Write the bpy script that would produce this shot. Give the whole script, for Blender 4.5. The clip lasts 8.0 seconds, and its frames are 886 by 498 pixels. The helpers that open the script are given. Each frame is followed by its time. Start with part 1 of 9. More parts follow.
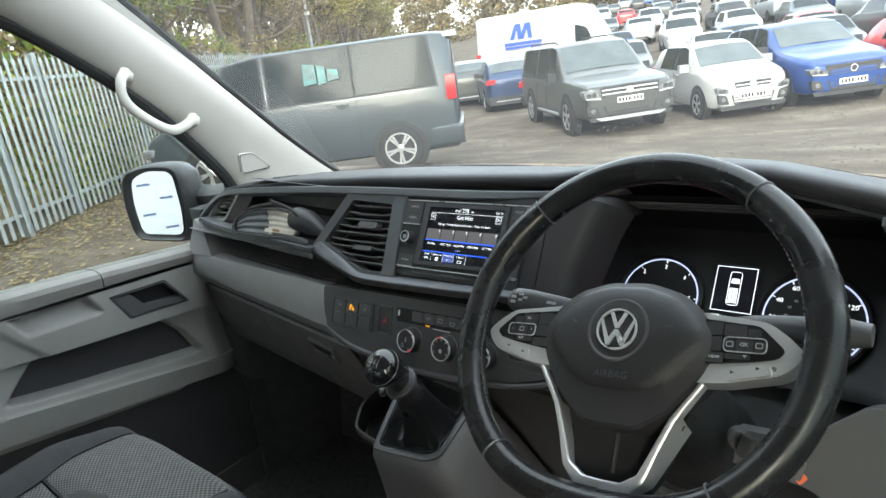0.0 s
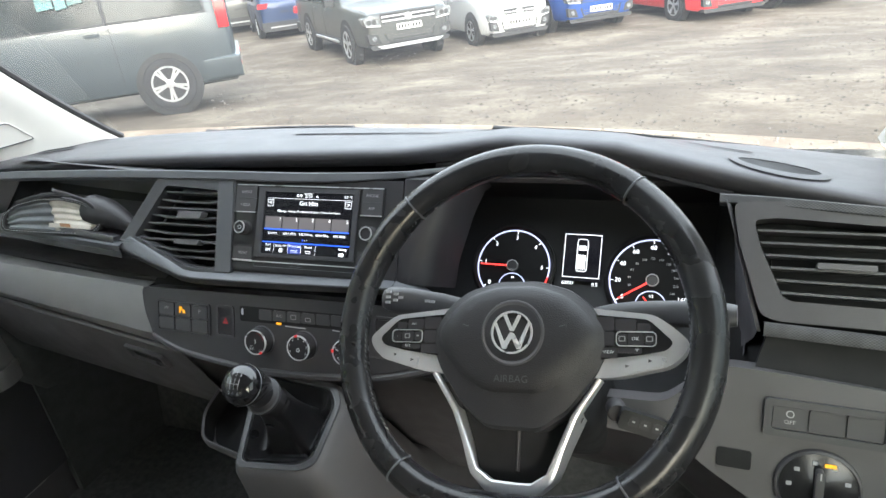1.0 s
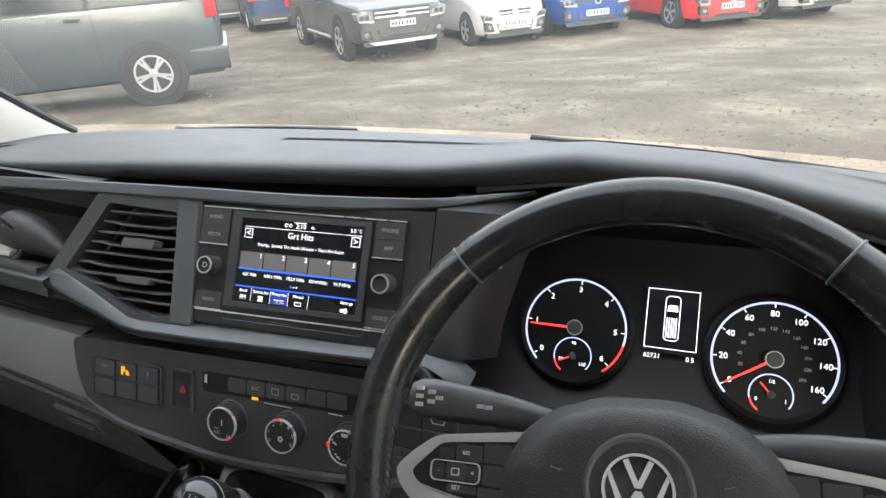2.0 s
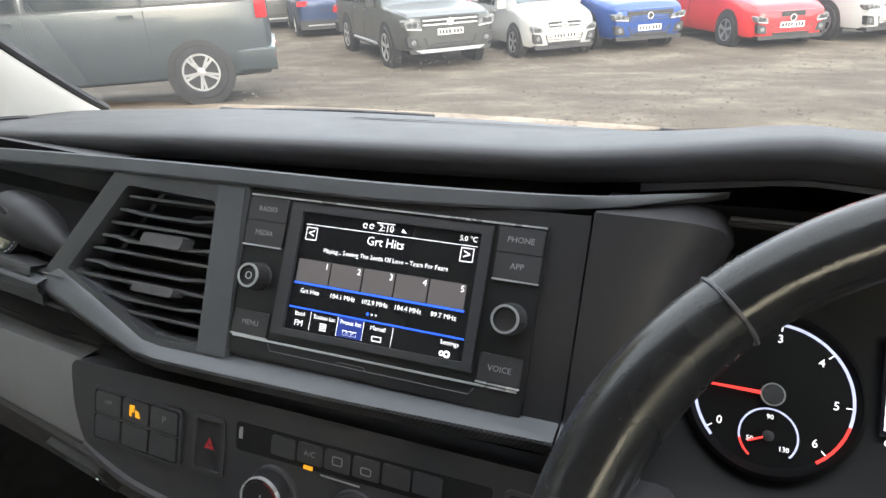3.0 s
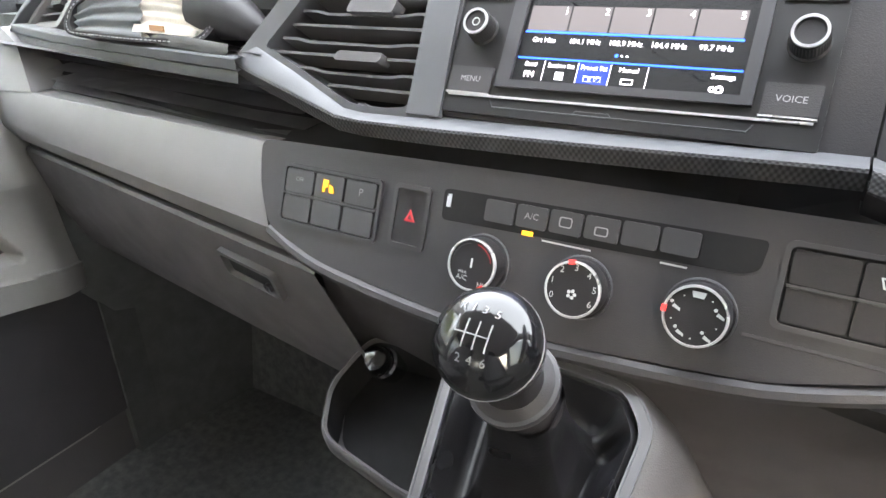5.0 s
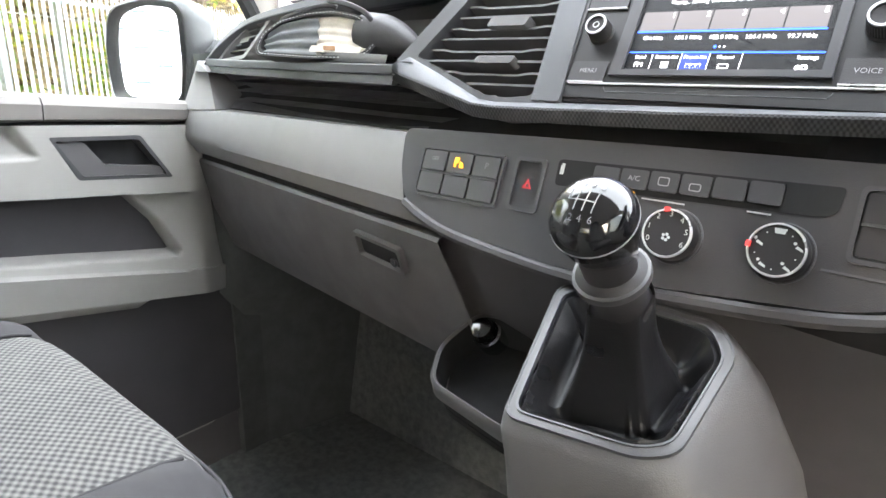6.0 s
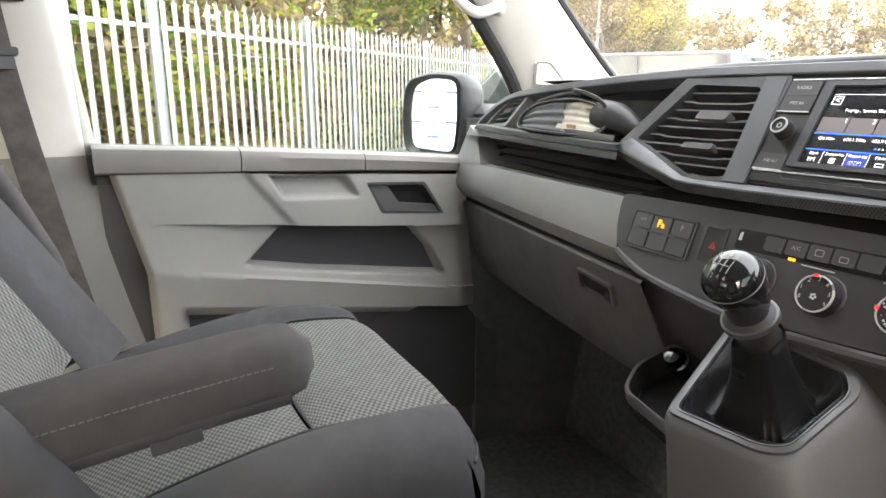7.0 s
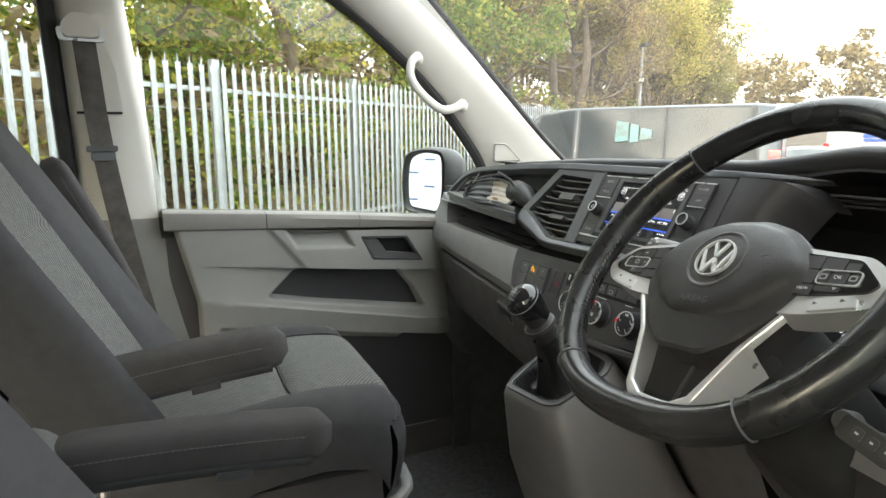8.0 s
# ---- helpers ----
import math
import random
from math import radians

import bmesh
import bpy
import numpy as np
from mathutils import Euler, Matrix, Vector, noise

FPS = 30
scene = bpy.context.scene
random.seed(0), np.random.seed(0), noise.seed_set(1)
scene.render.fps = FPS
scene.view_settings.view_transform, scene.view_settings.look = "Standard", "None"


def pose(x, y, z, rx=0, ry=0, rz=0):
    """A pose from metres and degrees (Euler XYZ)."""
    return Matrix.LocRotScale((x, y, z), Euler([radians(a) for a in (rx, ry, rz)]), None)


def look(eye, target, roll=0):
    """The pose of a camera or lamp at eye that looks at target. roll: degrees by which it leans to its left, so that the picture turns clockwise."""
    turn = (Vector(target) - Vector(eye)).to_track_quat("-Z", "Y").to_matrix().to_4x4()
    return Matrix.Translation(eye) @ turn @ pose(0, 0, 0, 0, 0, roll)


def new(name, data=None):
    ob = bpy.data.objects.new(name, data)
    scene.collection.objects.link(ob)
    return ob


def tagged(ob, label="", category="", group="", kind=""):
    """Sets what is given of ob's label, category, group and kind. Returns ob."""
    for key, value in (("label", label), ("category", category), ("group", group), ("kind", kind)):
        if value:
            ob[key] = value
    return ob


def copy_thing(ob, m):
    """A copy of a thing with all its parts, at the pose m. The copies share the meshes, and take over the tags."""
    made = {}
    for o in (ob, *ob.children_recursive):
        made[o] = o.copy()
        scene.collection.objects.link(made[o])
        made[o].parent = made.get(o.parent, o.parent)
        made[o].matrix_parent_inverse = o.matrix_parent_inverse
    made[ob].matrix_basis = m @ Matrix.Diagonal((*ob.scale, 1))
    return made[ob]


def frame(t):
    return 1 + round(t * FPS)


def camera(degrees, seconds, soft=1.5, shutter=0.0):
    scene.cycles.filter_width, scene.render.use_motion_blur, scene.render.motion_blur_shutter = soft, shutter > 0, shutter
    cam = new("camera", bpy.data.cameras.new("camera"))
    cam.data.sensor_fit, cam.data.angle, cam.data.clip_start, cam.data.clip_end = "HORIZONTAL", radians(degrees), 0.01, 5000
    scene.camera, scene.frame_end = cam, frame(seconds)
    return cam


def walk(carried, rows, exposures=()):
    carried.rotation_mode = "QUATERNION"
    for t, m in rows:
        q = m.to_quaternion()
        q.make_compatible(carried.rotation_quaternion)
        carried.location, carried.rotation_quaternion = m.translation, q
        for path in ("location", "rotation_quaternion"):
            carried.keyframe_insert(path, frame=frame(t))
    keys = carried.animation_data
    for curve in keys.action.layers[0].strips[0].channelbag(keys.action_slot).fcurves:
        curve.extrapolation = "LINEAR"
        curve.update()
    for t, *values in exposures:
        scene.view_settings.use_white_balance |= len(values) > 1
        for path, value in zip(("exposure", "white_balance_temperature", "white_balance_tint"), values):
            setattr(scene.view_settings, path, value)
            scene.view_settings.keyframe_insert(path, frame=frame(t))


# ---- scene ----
cam = camera(69.9, 8.0)
PATH = [
    (0, (0.041, 0.05, 1.604), (-1.227, 1.48, 1.013), -8.1),
    (0.5, (-0.023, 0.045, 1.62), (-0.904, 1.665, 0.845), -7.6),
    (1, (-0.067, 0.077, 1.671), (-0.76, 1.737, 0.798), -6.6),
    (1.5, (-0.124, 0.158, 1.648), (-0.761, 1.829, 0.753), -5.4),
    (1.7, (-0.159, 0.212, 1.639), (-0.792, 1.886, 0.746), -4.9),
    (2.8, (-0.328, 0.408, 1.556), (-1.05, 2.076, 0.722), -2.8),
    (3, (-0.354, 0.427, 1.541), (-1.102, 2.082, 0.702), -2.8),
    (3.5, (-0.416, 0.441, 1.511), (-1.192, 2.064, 0.639), -2.4),
    (4, (-0.443, 0.427, 1.458), (-1.233, 2.008, 0.522), -1.8),
    (4.5, (-0.448, 0.399, 1.422), (-1.304, 1.935, 0.469), -2.1),
    (4.7, (-0.449, 0.377, 1.404), (-1.337, 1.914, 0.482), -1.8),
    (5.8, (-0.407, 0.28, 1.292), (-1.618, 1.75, 0.681), 0.1),
    (6, (-0.391, 0.246, 1.292), (-1.653, 1.69, 0.723), 0.6),
    (6.5, (-0.32, 0.176, 1.299), (-1.819, 1.409, 0.816), 0.9),
    (7, (-0.212, 0.117, 1.358), (-1.941, 1.0, 0.879), -0.0),
    (7.5, (-0.01, 0.118, 1.409), (-1.868, 0.726, 0.988), -0.5),
    (8, (0.22, 0.118, 1.436), (-1.6, 0.876, 1.096), -0.4),
]
EXPOSURE = [
    (0.0, 3.1, 6050, 3), (0.5, 3.6, 6000, 5), (1.0, 3.6, 6100, 7), (1.7, 3.35, 6250, 7), (3.0, 3.15, 6350, 9), (3.5, 3.4, 6600, 10), (4.2, 4.42, 6550, 15), (4.7, 4.75, 6450, 14),
    (5.8, 4.95, 6350, 12), (6.5, 4.5, 6450, 12), (7.0, 4.1, 6700, 12), (7.5, 3.65, 6700, 9), (8.0, 3.45, 6650, 6),
]
walk(cam, [(t, look(eye, target, roll)) for t, eye, target, roll in PATH], EXPOSURE)

# ---- light ----
world = bpy.data.worlds.new("world")
scene.world = world
world.use_nodes = True
wn = world.node_tree
bgn = wn.nodes["Background"]
sky = wn.nodes.new("ShaderNodeTexSky")
sky.sky_type, sky.sun_disc = "NISHITA", False
sky.sun_elevation, sky.sun_rotation = radians(24), radians(150)
sky.air_density, sky.dust_density, sky.ozone_density = 1.0, 6.0, 0.6
cloud = wn.nodes.new("ShaderNodeMixRGB")
cloud.inputs[0].default_value = 0.72
cloud.inputs[2].default_value = (7.2, 7.3, 7.5, 1)
wn.links.new(sky.outputs[0], cloud.inputs[1])
wn.links.new(cloud.outputs[0], bgn.inputs[0])
bgn.inputs[1].default_value = 0.15
sun_data = bpy.data.lights.new("sun", "SUN")
sun_data.energy, sun_data.angle, sun_data.color = 0.6, radians(25), (1.0, 0.95, 0.88)
sun = new("sun", sun_data)
sun.matrix_world = look((0, 0, 30), (-5, 9, 24), 0)

# ---- mesh helpers ----
BASE = {}


def thing(name, label, category, at=(0, 0, 0), group="", kind=""):
    """An Empty at the foot of a thing; its parts are meshes in world metres."""
    root = new(name)
    root.empty_display_size = 0.05
    root.location = at
    BASE[root] = Matrix.Translation(at)
    return tagged(root, label, category, group, kind)


def mesh_of(name, bm, m, angle=35):
    bmesh.ops.recalc_face_normals(bm, faces=bm.faces)
    me = bpy.data.meshes.new(name)
    bm.to_mesh(me)
    bm.free()
    me.polygons.foreach_set("use_smooth", [True] * len(me.polygons))
    me.set_sharp_from_angle(angle=radians(angle))
    for one in m if isinstance(m, (list, tuple)) else (m,):
        me.materials.append(one)
    return me


def part(name, bm, m, parent=None, label="", angle=35):
    ob = new(name, mesh_of(name, bm, m, angle))
    if parent is not None:
        ob.parent = parent
        if parent in BASE:
            ob.matrix_parent_inverse = BASE[parent].inverted()
    return tagged(ob, label)


def piece(name, me, parent, m):
    """One more object on a shared mesh."""
    ob = new(name, me)
    if parent is not None:
        ob.parent = parent
        if parent in BASE:
            ob.matrix_parent_inverse = BASE[parent].inverted()
    ob.matrix_basis = m
    return ob


class Frame:
    """A flat working frame: origin o, axes u (right), v (up) and n (towards the viewer)."""

    def __init__(self, o, n, u=(1, 0, 0), turn=0.0, size=1.0):
        self.o, self.n = Vector(o), Vector(n).normalized()
        u = Vector(u)
        self.u = (u - self.n * u.dot(self.n)).normalized()
        self.v = self.n.cross(self.u)
        if turn:
            a = radians(turn)
            self.u, self.v = self.u * math.cos(a) + self.v * math.sin(a), self.v * math.cos(a) - self.u * math.sin(a)
        self.u, self.v, self.n = self.u * size, self.v * size, self.n * size

    def p(self, u, v, n=0.0):
        return self.o + self.u * u + self.v * v + self.n * n

    def m(self, u=0.0, v=0.0, n=0.0):
        r = Matrix((self.u, self.v, self.n)).transposed().to_4x4()
        return Matrix.Translation(self.p(u, v, n)) @ r


def bevel_new(bm, faces, r, seg=2):
    if r > 0:
        edges = list({e for f in faces for e in f.edges if len(e.link_faces) == 2 and e.calc_face_angle(0) > 0.5})
        bmesh.ops.bevel(bm, geom=edges, offset=r, segments=seg, affect="EDGES", profile=0.6, clamp_overlap=True)


def prism(bm, low, high, r=0.0, seg=2):
    """A closed block between two rings of equal count."""
    a = [bm.verts.new(p) for p in low]
    b = [bm.verts.new(p) for p in high]
    n = len(a)
    faces = [bm.faces.new(a[::-1]), bm.faces.new(b)]
    faces += [bm.faces.new((a[i], a[(i + 1) % n], b[(i + 1) % n], b[i])) for i in range(n)]
    bevel_new(bm, faces, r, seg)
    return bm


def slab(bm, fr, pts, n0, n1, r=0.0, seg=2):
    """A plate with outline pts (u, v) in a frame, from depth n0 to n1."""
    return prism(bm, [fr.p(u, v, n0) for u, v in pts], [fr.p(u, v, n1) for u, v in pts], r, seg)


def rect(u0, u1, v0, v1):
    return [(u0, v0), (u1, v0), (u1, v1), (u0, v1)]


def rrect(u0, u1, v0, v1, r, k=4):
    out = []
    for cx, cy, a0 in ((u1 - r, v1 - r, 0), (u0 + r, v1 - r, 90), (u0 + r, v0 + r, 180), (u1 - r, v0 + r, 270)):
        out += [(cx + r * math.cos(radians(a0 + 90 * i / k)), cy + r * math.sin(radians(a0 + 90 * i / k))) for i in range(k + 1)]
    return out


def rounded(pts, r, k=3):
    """Outline pts with rounded corners."""
    out, n = [], len(pts)
    for i in range(n):
        p, a, b = Vector(pts[i]), Vector(pts[i - 1]), Vector(pts[(i + 1) % n])
        ra = min(r, (a - p).length * 0.45, (b - p).length * 0.45)
        s, e = p + (a - p).normalized() * ra, p + (b - p).normalized() * ra
        for j in range(k + 1):
            t = j / k
            out.append(tuple(s * (1 - t) ** 2 + p * 2 * t * (1 - t) + e * t * t))
    return out


def circle(cx, cy, r, n=32, a0=0, a1=360):
    full = abs(a1 - a0) >= 360
    return [(cx + r * math.cos(radians(a0 + (a1 - a0) * i / (n if full else n - 1))), cy + r * math.sin(radians(a0 + (a1 - a0) * i / (n if full else n - 1)))) for i in range(n)]


def ringplate(bm, fr, outer, inner, n0, n1, r=0.0):
    """A flat ring with thickness, outer and inner outlines of equal count."""
    k = len(outer)
    rows = [[bm.verts.new(fr.p(u, v, d)) for u, v in o] for o, d in ((outer, n0), (outer, n1), (inner, n1), (inner, n0))]
    faces = []
    for a in range(4):
        for i in range(k):
            j = (i + 1) % k
            faces.append(bm.faces.new((rows[a][i], rows[a][j], rows[(a + 1) % 4][j], rows[(a + 1) % 4][i])))
    bevel_new(bm, faces, r, 1)
    return bm


def block(bm, x0, x1, y0, y1, z0, z1, r=0.0, seg=2):
    return prism(bm, [(x0, y0, z0), (x1, y0, z0), (x1, y1, z0), (x0, y1, z0)], [(x0, y0, z1), (x1, y0, z1), (x1, y1, z1), (x0, y1, z1)], r, seg)


def loft(bm, rows, close_u=False, close_v=False, caps=False):
    vs = [[bm.verts.new(p) for p in r] for r in rows]
    n, k = len(vs), len(vs[0])
    for i in range(n if close_u else n - 1):
        for j in range(k if close_v else k - 1):
            q = (vs[i][j], vs[i][(j + 1) % k], vs[(i + 1) % n][(j + 1) % k], vs[(i + 1) % n][j])
            if len(set(q)) == 4:
                bm.faces.new(q)
    if caps:
        bm.faces.new(vs[0][::-1])
        bm.faces.new(vs[-1])
    return bm


def tube(bm, pts, r, k=10, closed=False, flat=1.0, upv=None):
    """A round bar along pts; r a radius or one for each point; flat squeezes it along upv."""
    pts = [Vector(p) for p in pts]
    n = len(pts)
    rs = r if isinstance(r, (list, tuple)) else [r] * n
    rows, side = [], None
    for i in range(n):
        a = pts[i - 1] if i or closed else pts[i]
        b = pts[(i + 1) % n] if i < n - 1 or closed else pts[i]
        d = (b - a).normalized()
        ref = Vector(upv) if upv else (side if side else (Vector((0, 0, 1)) if abs(d.z) < 0.9 else Vector((1, 0, 0))))
        w = (ref - d * ref.dot(d)).normalized()
        s = d.cross(w)
        side = w
        rows.append([pts[i] + w * (rs[i] * flat * math.sin(math.tau * j / k)) + s * (rs[i] * math.cos(math.tau * j / k)) for j in range(k)])
    loft(bm, rows, close_u=closed, close_v=True, caps=not closed)
    return bm


def lathe(bm, fr, u, v, prof, k=28):
    """Turns a profile of (radius, height along n) round a frame's axis at (u, v)."""
    rows = [[fr.p(u + r * math.cos(math.tau * j / k), v + r * math.sin(math.tau * j / k), h) for j in range(k)] for r, h in prof]
    return loft(bm, rows, close_v=True, caps=True)


def smooth_path(pts, k=6):
    """Points along a soft curve through pts."""
    pts = [Vector(p) for p in pts]
    out = []
    for i in range(len(pts) - 1):
        p0, p1, p2, p3 = pts[max(i - 1, 0)], pts[i], pts[i + 1], pts[min(i + 2, len(pts) - 1)]
        for j in range(k):
            t = j / k
            out.append(0.5 * (2 * p1 + (p2 - p0) * t + (2 * p0 - 5 * p1 + 4 * p2 - p3) * t * t + (3 * p1 - p0 - 3 * p2 + p3) * t ** 3))
    out.append(pts[-1])
    return out


def write(text, size, fr, u, v, m, parent, n=0.0004, align="CENTER", name="lettering"):
    """Words in the built-in font, as a mesh, centred on (u, v) in a frame."""
    cu = bpy.data.curves.new(name, "FONT")
    cu.body, cu.size, cu.align_x, cu.align_y = text, size, align, "CENTER"
    cu.resolution_u = 2
    ob = bpy.data.objects.new(name, cu)
    scene.collection.objects.link(ob)
    me = bpy.data.meshes.new_from_object(ob.evaluated_get(bpy.context.evaluated_depsgraph_get()))
    bpy.data.objects.remove(ob)
    me.name = name
    me.transform(fr.m(u, v, n))
    me.materials.clear()
    me.materials.append(m)
    ob = new(name, me)
    ob.parent = parent
    if parent in BASE:
        ob.matrix_parent_inverse = BASE[parent].inverted()
    return ob


def plate(name, fr, pts, n0, n1, m, parent, r=0.0008, label=""):
    return part(name, slab(bmesh.new(), fr, pts, n0, n1, r), m, parent, label)


def lerp(x, xs, ys):
    return float(np.interp(x, xs, ys))

# ---- materials ----
def material(name, rgb, rough=0.5, metal=0.0, mottle=0.0, mottle_scale=8.0, grain=0.0, grain_scale=900.0, wear=0.0, coat=0.0, spec=0.5, emit=None, power=1.0, rgb2=None, depth=0.0006, kind="noise", vary=0.0):
    """A surface with colour, large mottling, fine relief and uneven gloss."""
    m = bpy.data.materials.new(name)
    m.use_nodes = True
    t = m.node_tree
    b = t.nodes["Principled BSDF"]
    b.inputs["Roughness"].default_value, b.inputs["Metallic"].default_value = rough, metal
    b.inputs["Specular IOR Level"].default_value = spec
    b.inputs["Coat Weight"].default_value = coat
    b.inputs["Coat Roughness"].default_value = 0.05
    b.inputs["Base Color"].default_value = (*rgb, 1)
    if emit:
        b.inputs["Emission Color"].default_value, b.inputs["Emission Strength"].default_value = (*emit, 1), power
    tc = t.nodes.new("ShaderNodeTexCoord")
    if mottle or rgb2:
        n = t.nodes.new("ShaderNodeTexNoise")
        n.inputs["Scale"].default_value, n.inputs["Detail"].default_value, n.inputs["Roughness"].default_value = mottle_scale, 6, 0.62
        t.links.new(tc.outputs["Object"], n.inputs["Vector"])
        r = t.nodes.new("ShaderNodeValToRGB")
        c2 = rgb2 or tuple(c * (1 - mottle) for c in rgb)
        c1 = rgb if rgb2 else tuple(min(1, c * (1 + mottle)) for c in rgb)
        r.color_ramp.elements[0].position, r.color_ramp.elements[1].position = 0.34, 0.66
        r.color_ramp.elements[0].color, r.color_ramp.elements[1].color = (*c2, 1), (*c1, 1)
        t.links.new(n.outputs["Fac"], r.inputs[0])
        last = r.outputs[0]
        if vary:
            oi = t.nodes.new("ShaderNodeObjectInfo")
            hs = t.nodes.new("ShaderNodeHueSaturation")
            mp = t.nodes.new("ShaderNodeMapRange")
            mp.inputs[3].default_value, mp.inputs[4].default_value = 1 - vary, 1 + vary
            t.links.new(oi.outputs["Random"], mp.inputs[0])
            t.links.new(mp.outputs[0], hs.inputs["Value"])
            t.links.new(last, hs.inputs["Color"])
            last = hs.outputs[0]
        t.links.new(last, b.inputs["Base Color"])
    if wear:
        n = t.nodes.new("ShaderNodeTexNoise")
        n.inputs["Scale"].default_value, n.inputs["Detail"].default_value = 23, 5
        mp = t.nodes.new("ShaderNodeMapRange")
        mp.inputs[1].default_value, mp.inputs[2].default_value = 0.3, 0.7
        mp.inputs[3].default_value, mp.inputs[4].default_value = max(0.02, rough - wear), min(1, rough + wear)
        t.links.new(tc.outputs["Object"], n.inputs["Vector"])
        t.links.new(n.outputs["Fac"], mp.inputs[0])
        t.links.new(mp.outputs[0], b.inputs["Roughness"])
    if grain:
        if kind == "cells":
            n = t.nodes.new("ShaderNodeTexVoronoi")
            n.feature = "DISTANCE_TO_EDGE"
            out = n.outputs["Distance"]
        else:
            n = t.nodes.new("ShaderNodeTexNoise")
            n.inputs["Detail"].default_value = 2
            out = n.outputs["Fac"]
        n.inputs["Scale"].default_value = grain_scale
        t.links.new(tc.outputs["Object"], n.inputs["Vector"])
        bp = t.nodes.new("ShaderNodeBump")
        bp.inputs["Strength"].default_value, bp.inputs["Distance"].default_value = grain, depth
        t.links.new(out, bp.inputs["Height"])
        t.links.new(bp.outputs[0], b.inputs["Normal"])
    return m


def woven(name, dark, light, pitch, mix=0.5, rough=0.9, depth=0.0008, skew=1.0, stretch=1.0, noise=0.9):
    """Cloth or weave: small cells of two tones in rows, with relief."""
    m = bpy.data.materials.new(name)
    m.use_nodes = True
    t = m.node_tree
    b = t.nodes["Principled BSDF"]
    b.inputs["Roughness"].default_value = rough
    b.inputs["Specular IOR Level"].default_value = 0.25
    tc = t.nodes.new("ShaderNodeTexCoord")
    sx = t.nodes.new("ShaderNodeSeparateXYZ")
    t.links.new(tc.outputs["Object"], sx.inputs[0])

    def op(kind, a, c):
        n = t.nodes.new("ShaderNodeMath")
        n.operation = kind
        for i, v in enumerate((a, c)):
            if v is None:
                continue
            if isinstance(v, (int, float)):
                n.inputs[i].default_value = v
            else:
                t.links.new(v, n.inputs[i])
        return n.outputs[0]

    k = math.tau / pitch
    along = op("ADD", op("MULTIPLY", sx.outputs[1], 1.0), op("MULTIPLY", sx.outputs[2], skew))
    a = op("SINE", op("MULTIPLY", sx.outputs[0], k * stretch), None)
    c = op("SINE", op("MULTIPLY", along, k), None)
    h = op("ADD", op("MULTIPLY", op("MULTIPLY", a, c), 0.5), 0.5)
    n = t.nodes.new("ShaderNodeTexNoise")
    n.inputs["Scale"].default_value, n.inputs["Detail"].default_value = 60, 5
    t.links.new(tc.outputs["Object"], n.inputs["Vector"])
    f = op("ADD", op("MULTIPLY", h, mix), op("MULTIPLY", op("SUBTRACT", n.outputs["Fac"], 0.5), noise))
    r = t.nodes.new("ShaderNodeValToRGB")
    r.color_ramp.elements[0].color, r.color_ramp.elements[1].color = (*dark, 1), (*light, 1)
    r.color_ramp.elements[0].position, r.color_ramp.elements[1].position = 0.05, 0.75
    t.links.new(f, r.inputs[0])
    t.links.new(r.outputs[0], b.inputs["Base Color"])
    bp = t.nodes.new("ShaderNodeBump")
    bp.inputs["Strength"].default_value, bp.inputs["Distance"].default_value = 0.6, depth
    t.links.new(h, bp.inputs["Height"])
    t.links.new(bp.outputs[0], b.inputs["Normal"])
    return m


def glass(name, tint=(1, 1, 1), rough=0.0, clear=0.9, sheen=0.035, haze=0.0):
    """Thin glass: mostly clear with a faint mirror sheen; haze mixes in a pale veil."""
    m = bpy.data.materials.new(name)
    m.use_nodes = True
    t = m.node_tree
    out = t.nodes["Material Output"]
    t.nodes.remove(t.nodes["Principled BSDF"])
    tr, gl, mx = (t.nodes.new(k) for k in ("ShaderNodeBsdfTransparent", "ShaderNodeBsdfGlossy", "ShaderNodeMixShader"))
    tr.inputs[0].default_value = (*[c * clear for c in tint], 1)
    gl.inputs["Roughness"].default_value = rough
    mx.inputs[0].default_value = sheen
    t.links.new(tr.outputs[0], mx.inputs[1])
    t.links.new(gl.outputs[0], mx.inputs[2])
    last = mx.outputs[0]
    if haze:
        tl, md, nz, mp = (t.nodes.new(k) for k in ("ShaderNodeBsdfTranslucent", "ShaderNodeMixShader", "ShaderNodeTexNoise", "ShaderNodeMapRange"))
        nz.inputs["Scale"].default_value, nz.inputs["Detail"].default_value = 5, 6
        mp.inputs[3].default_value, mp.inputs[4].default_value = haze * 0.7, haze * 1.3
        t.links.new(nz.outputs["Fac"], mp.inputs[0])
        t.links.new(mp.outputs[0], md.inputs[0])
        t.links.new(last, md.inputs[1])
        t.links.new(tl.outputs[0], md.inputs[2])
        last = md.outputs[0]
    t.links.new(last, out.inputs[0])
    return m


PLASTIC = material("black_plastic", (0.0480, 0.0460, 0.0495), 0.48, mottle=0.12, mottle_scale=5, grain=0.35, grain_scale=1100, wear=0.08)
PAD = material("dash_pad", (0.048, 0.0465, 0.051), 0.46, spec=0.38, mottle=0.08, mottle_scale=4, grain=0.5, grain_scale=700, wear=0.025, kind="cells", depth=0.0004)
GREY = material("grey_plastic", (0.160, 0.155, 0.157), 0.55, mottle=0.1, mottle_scale=3, grain=0.3, grain_scale=900, wear=0.06)
DOORGREY = material("door_grey_plastic", (0.262, 0.253, 0.242), 0.58, mottle=0.1, mottle_scale=3, grain=0.3, grain_scale=900, wear=0.06)
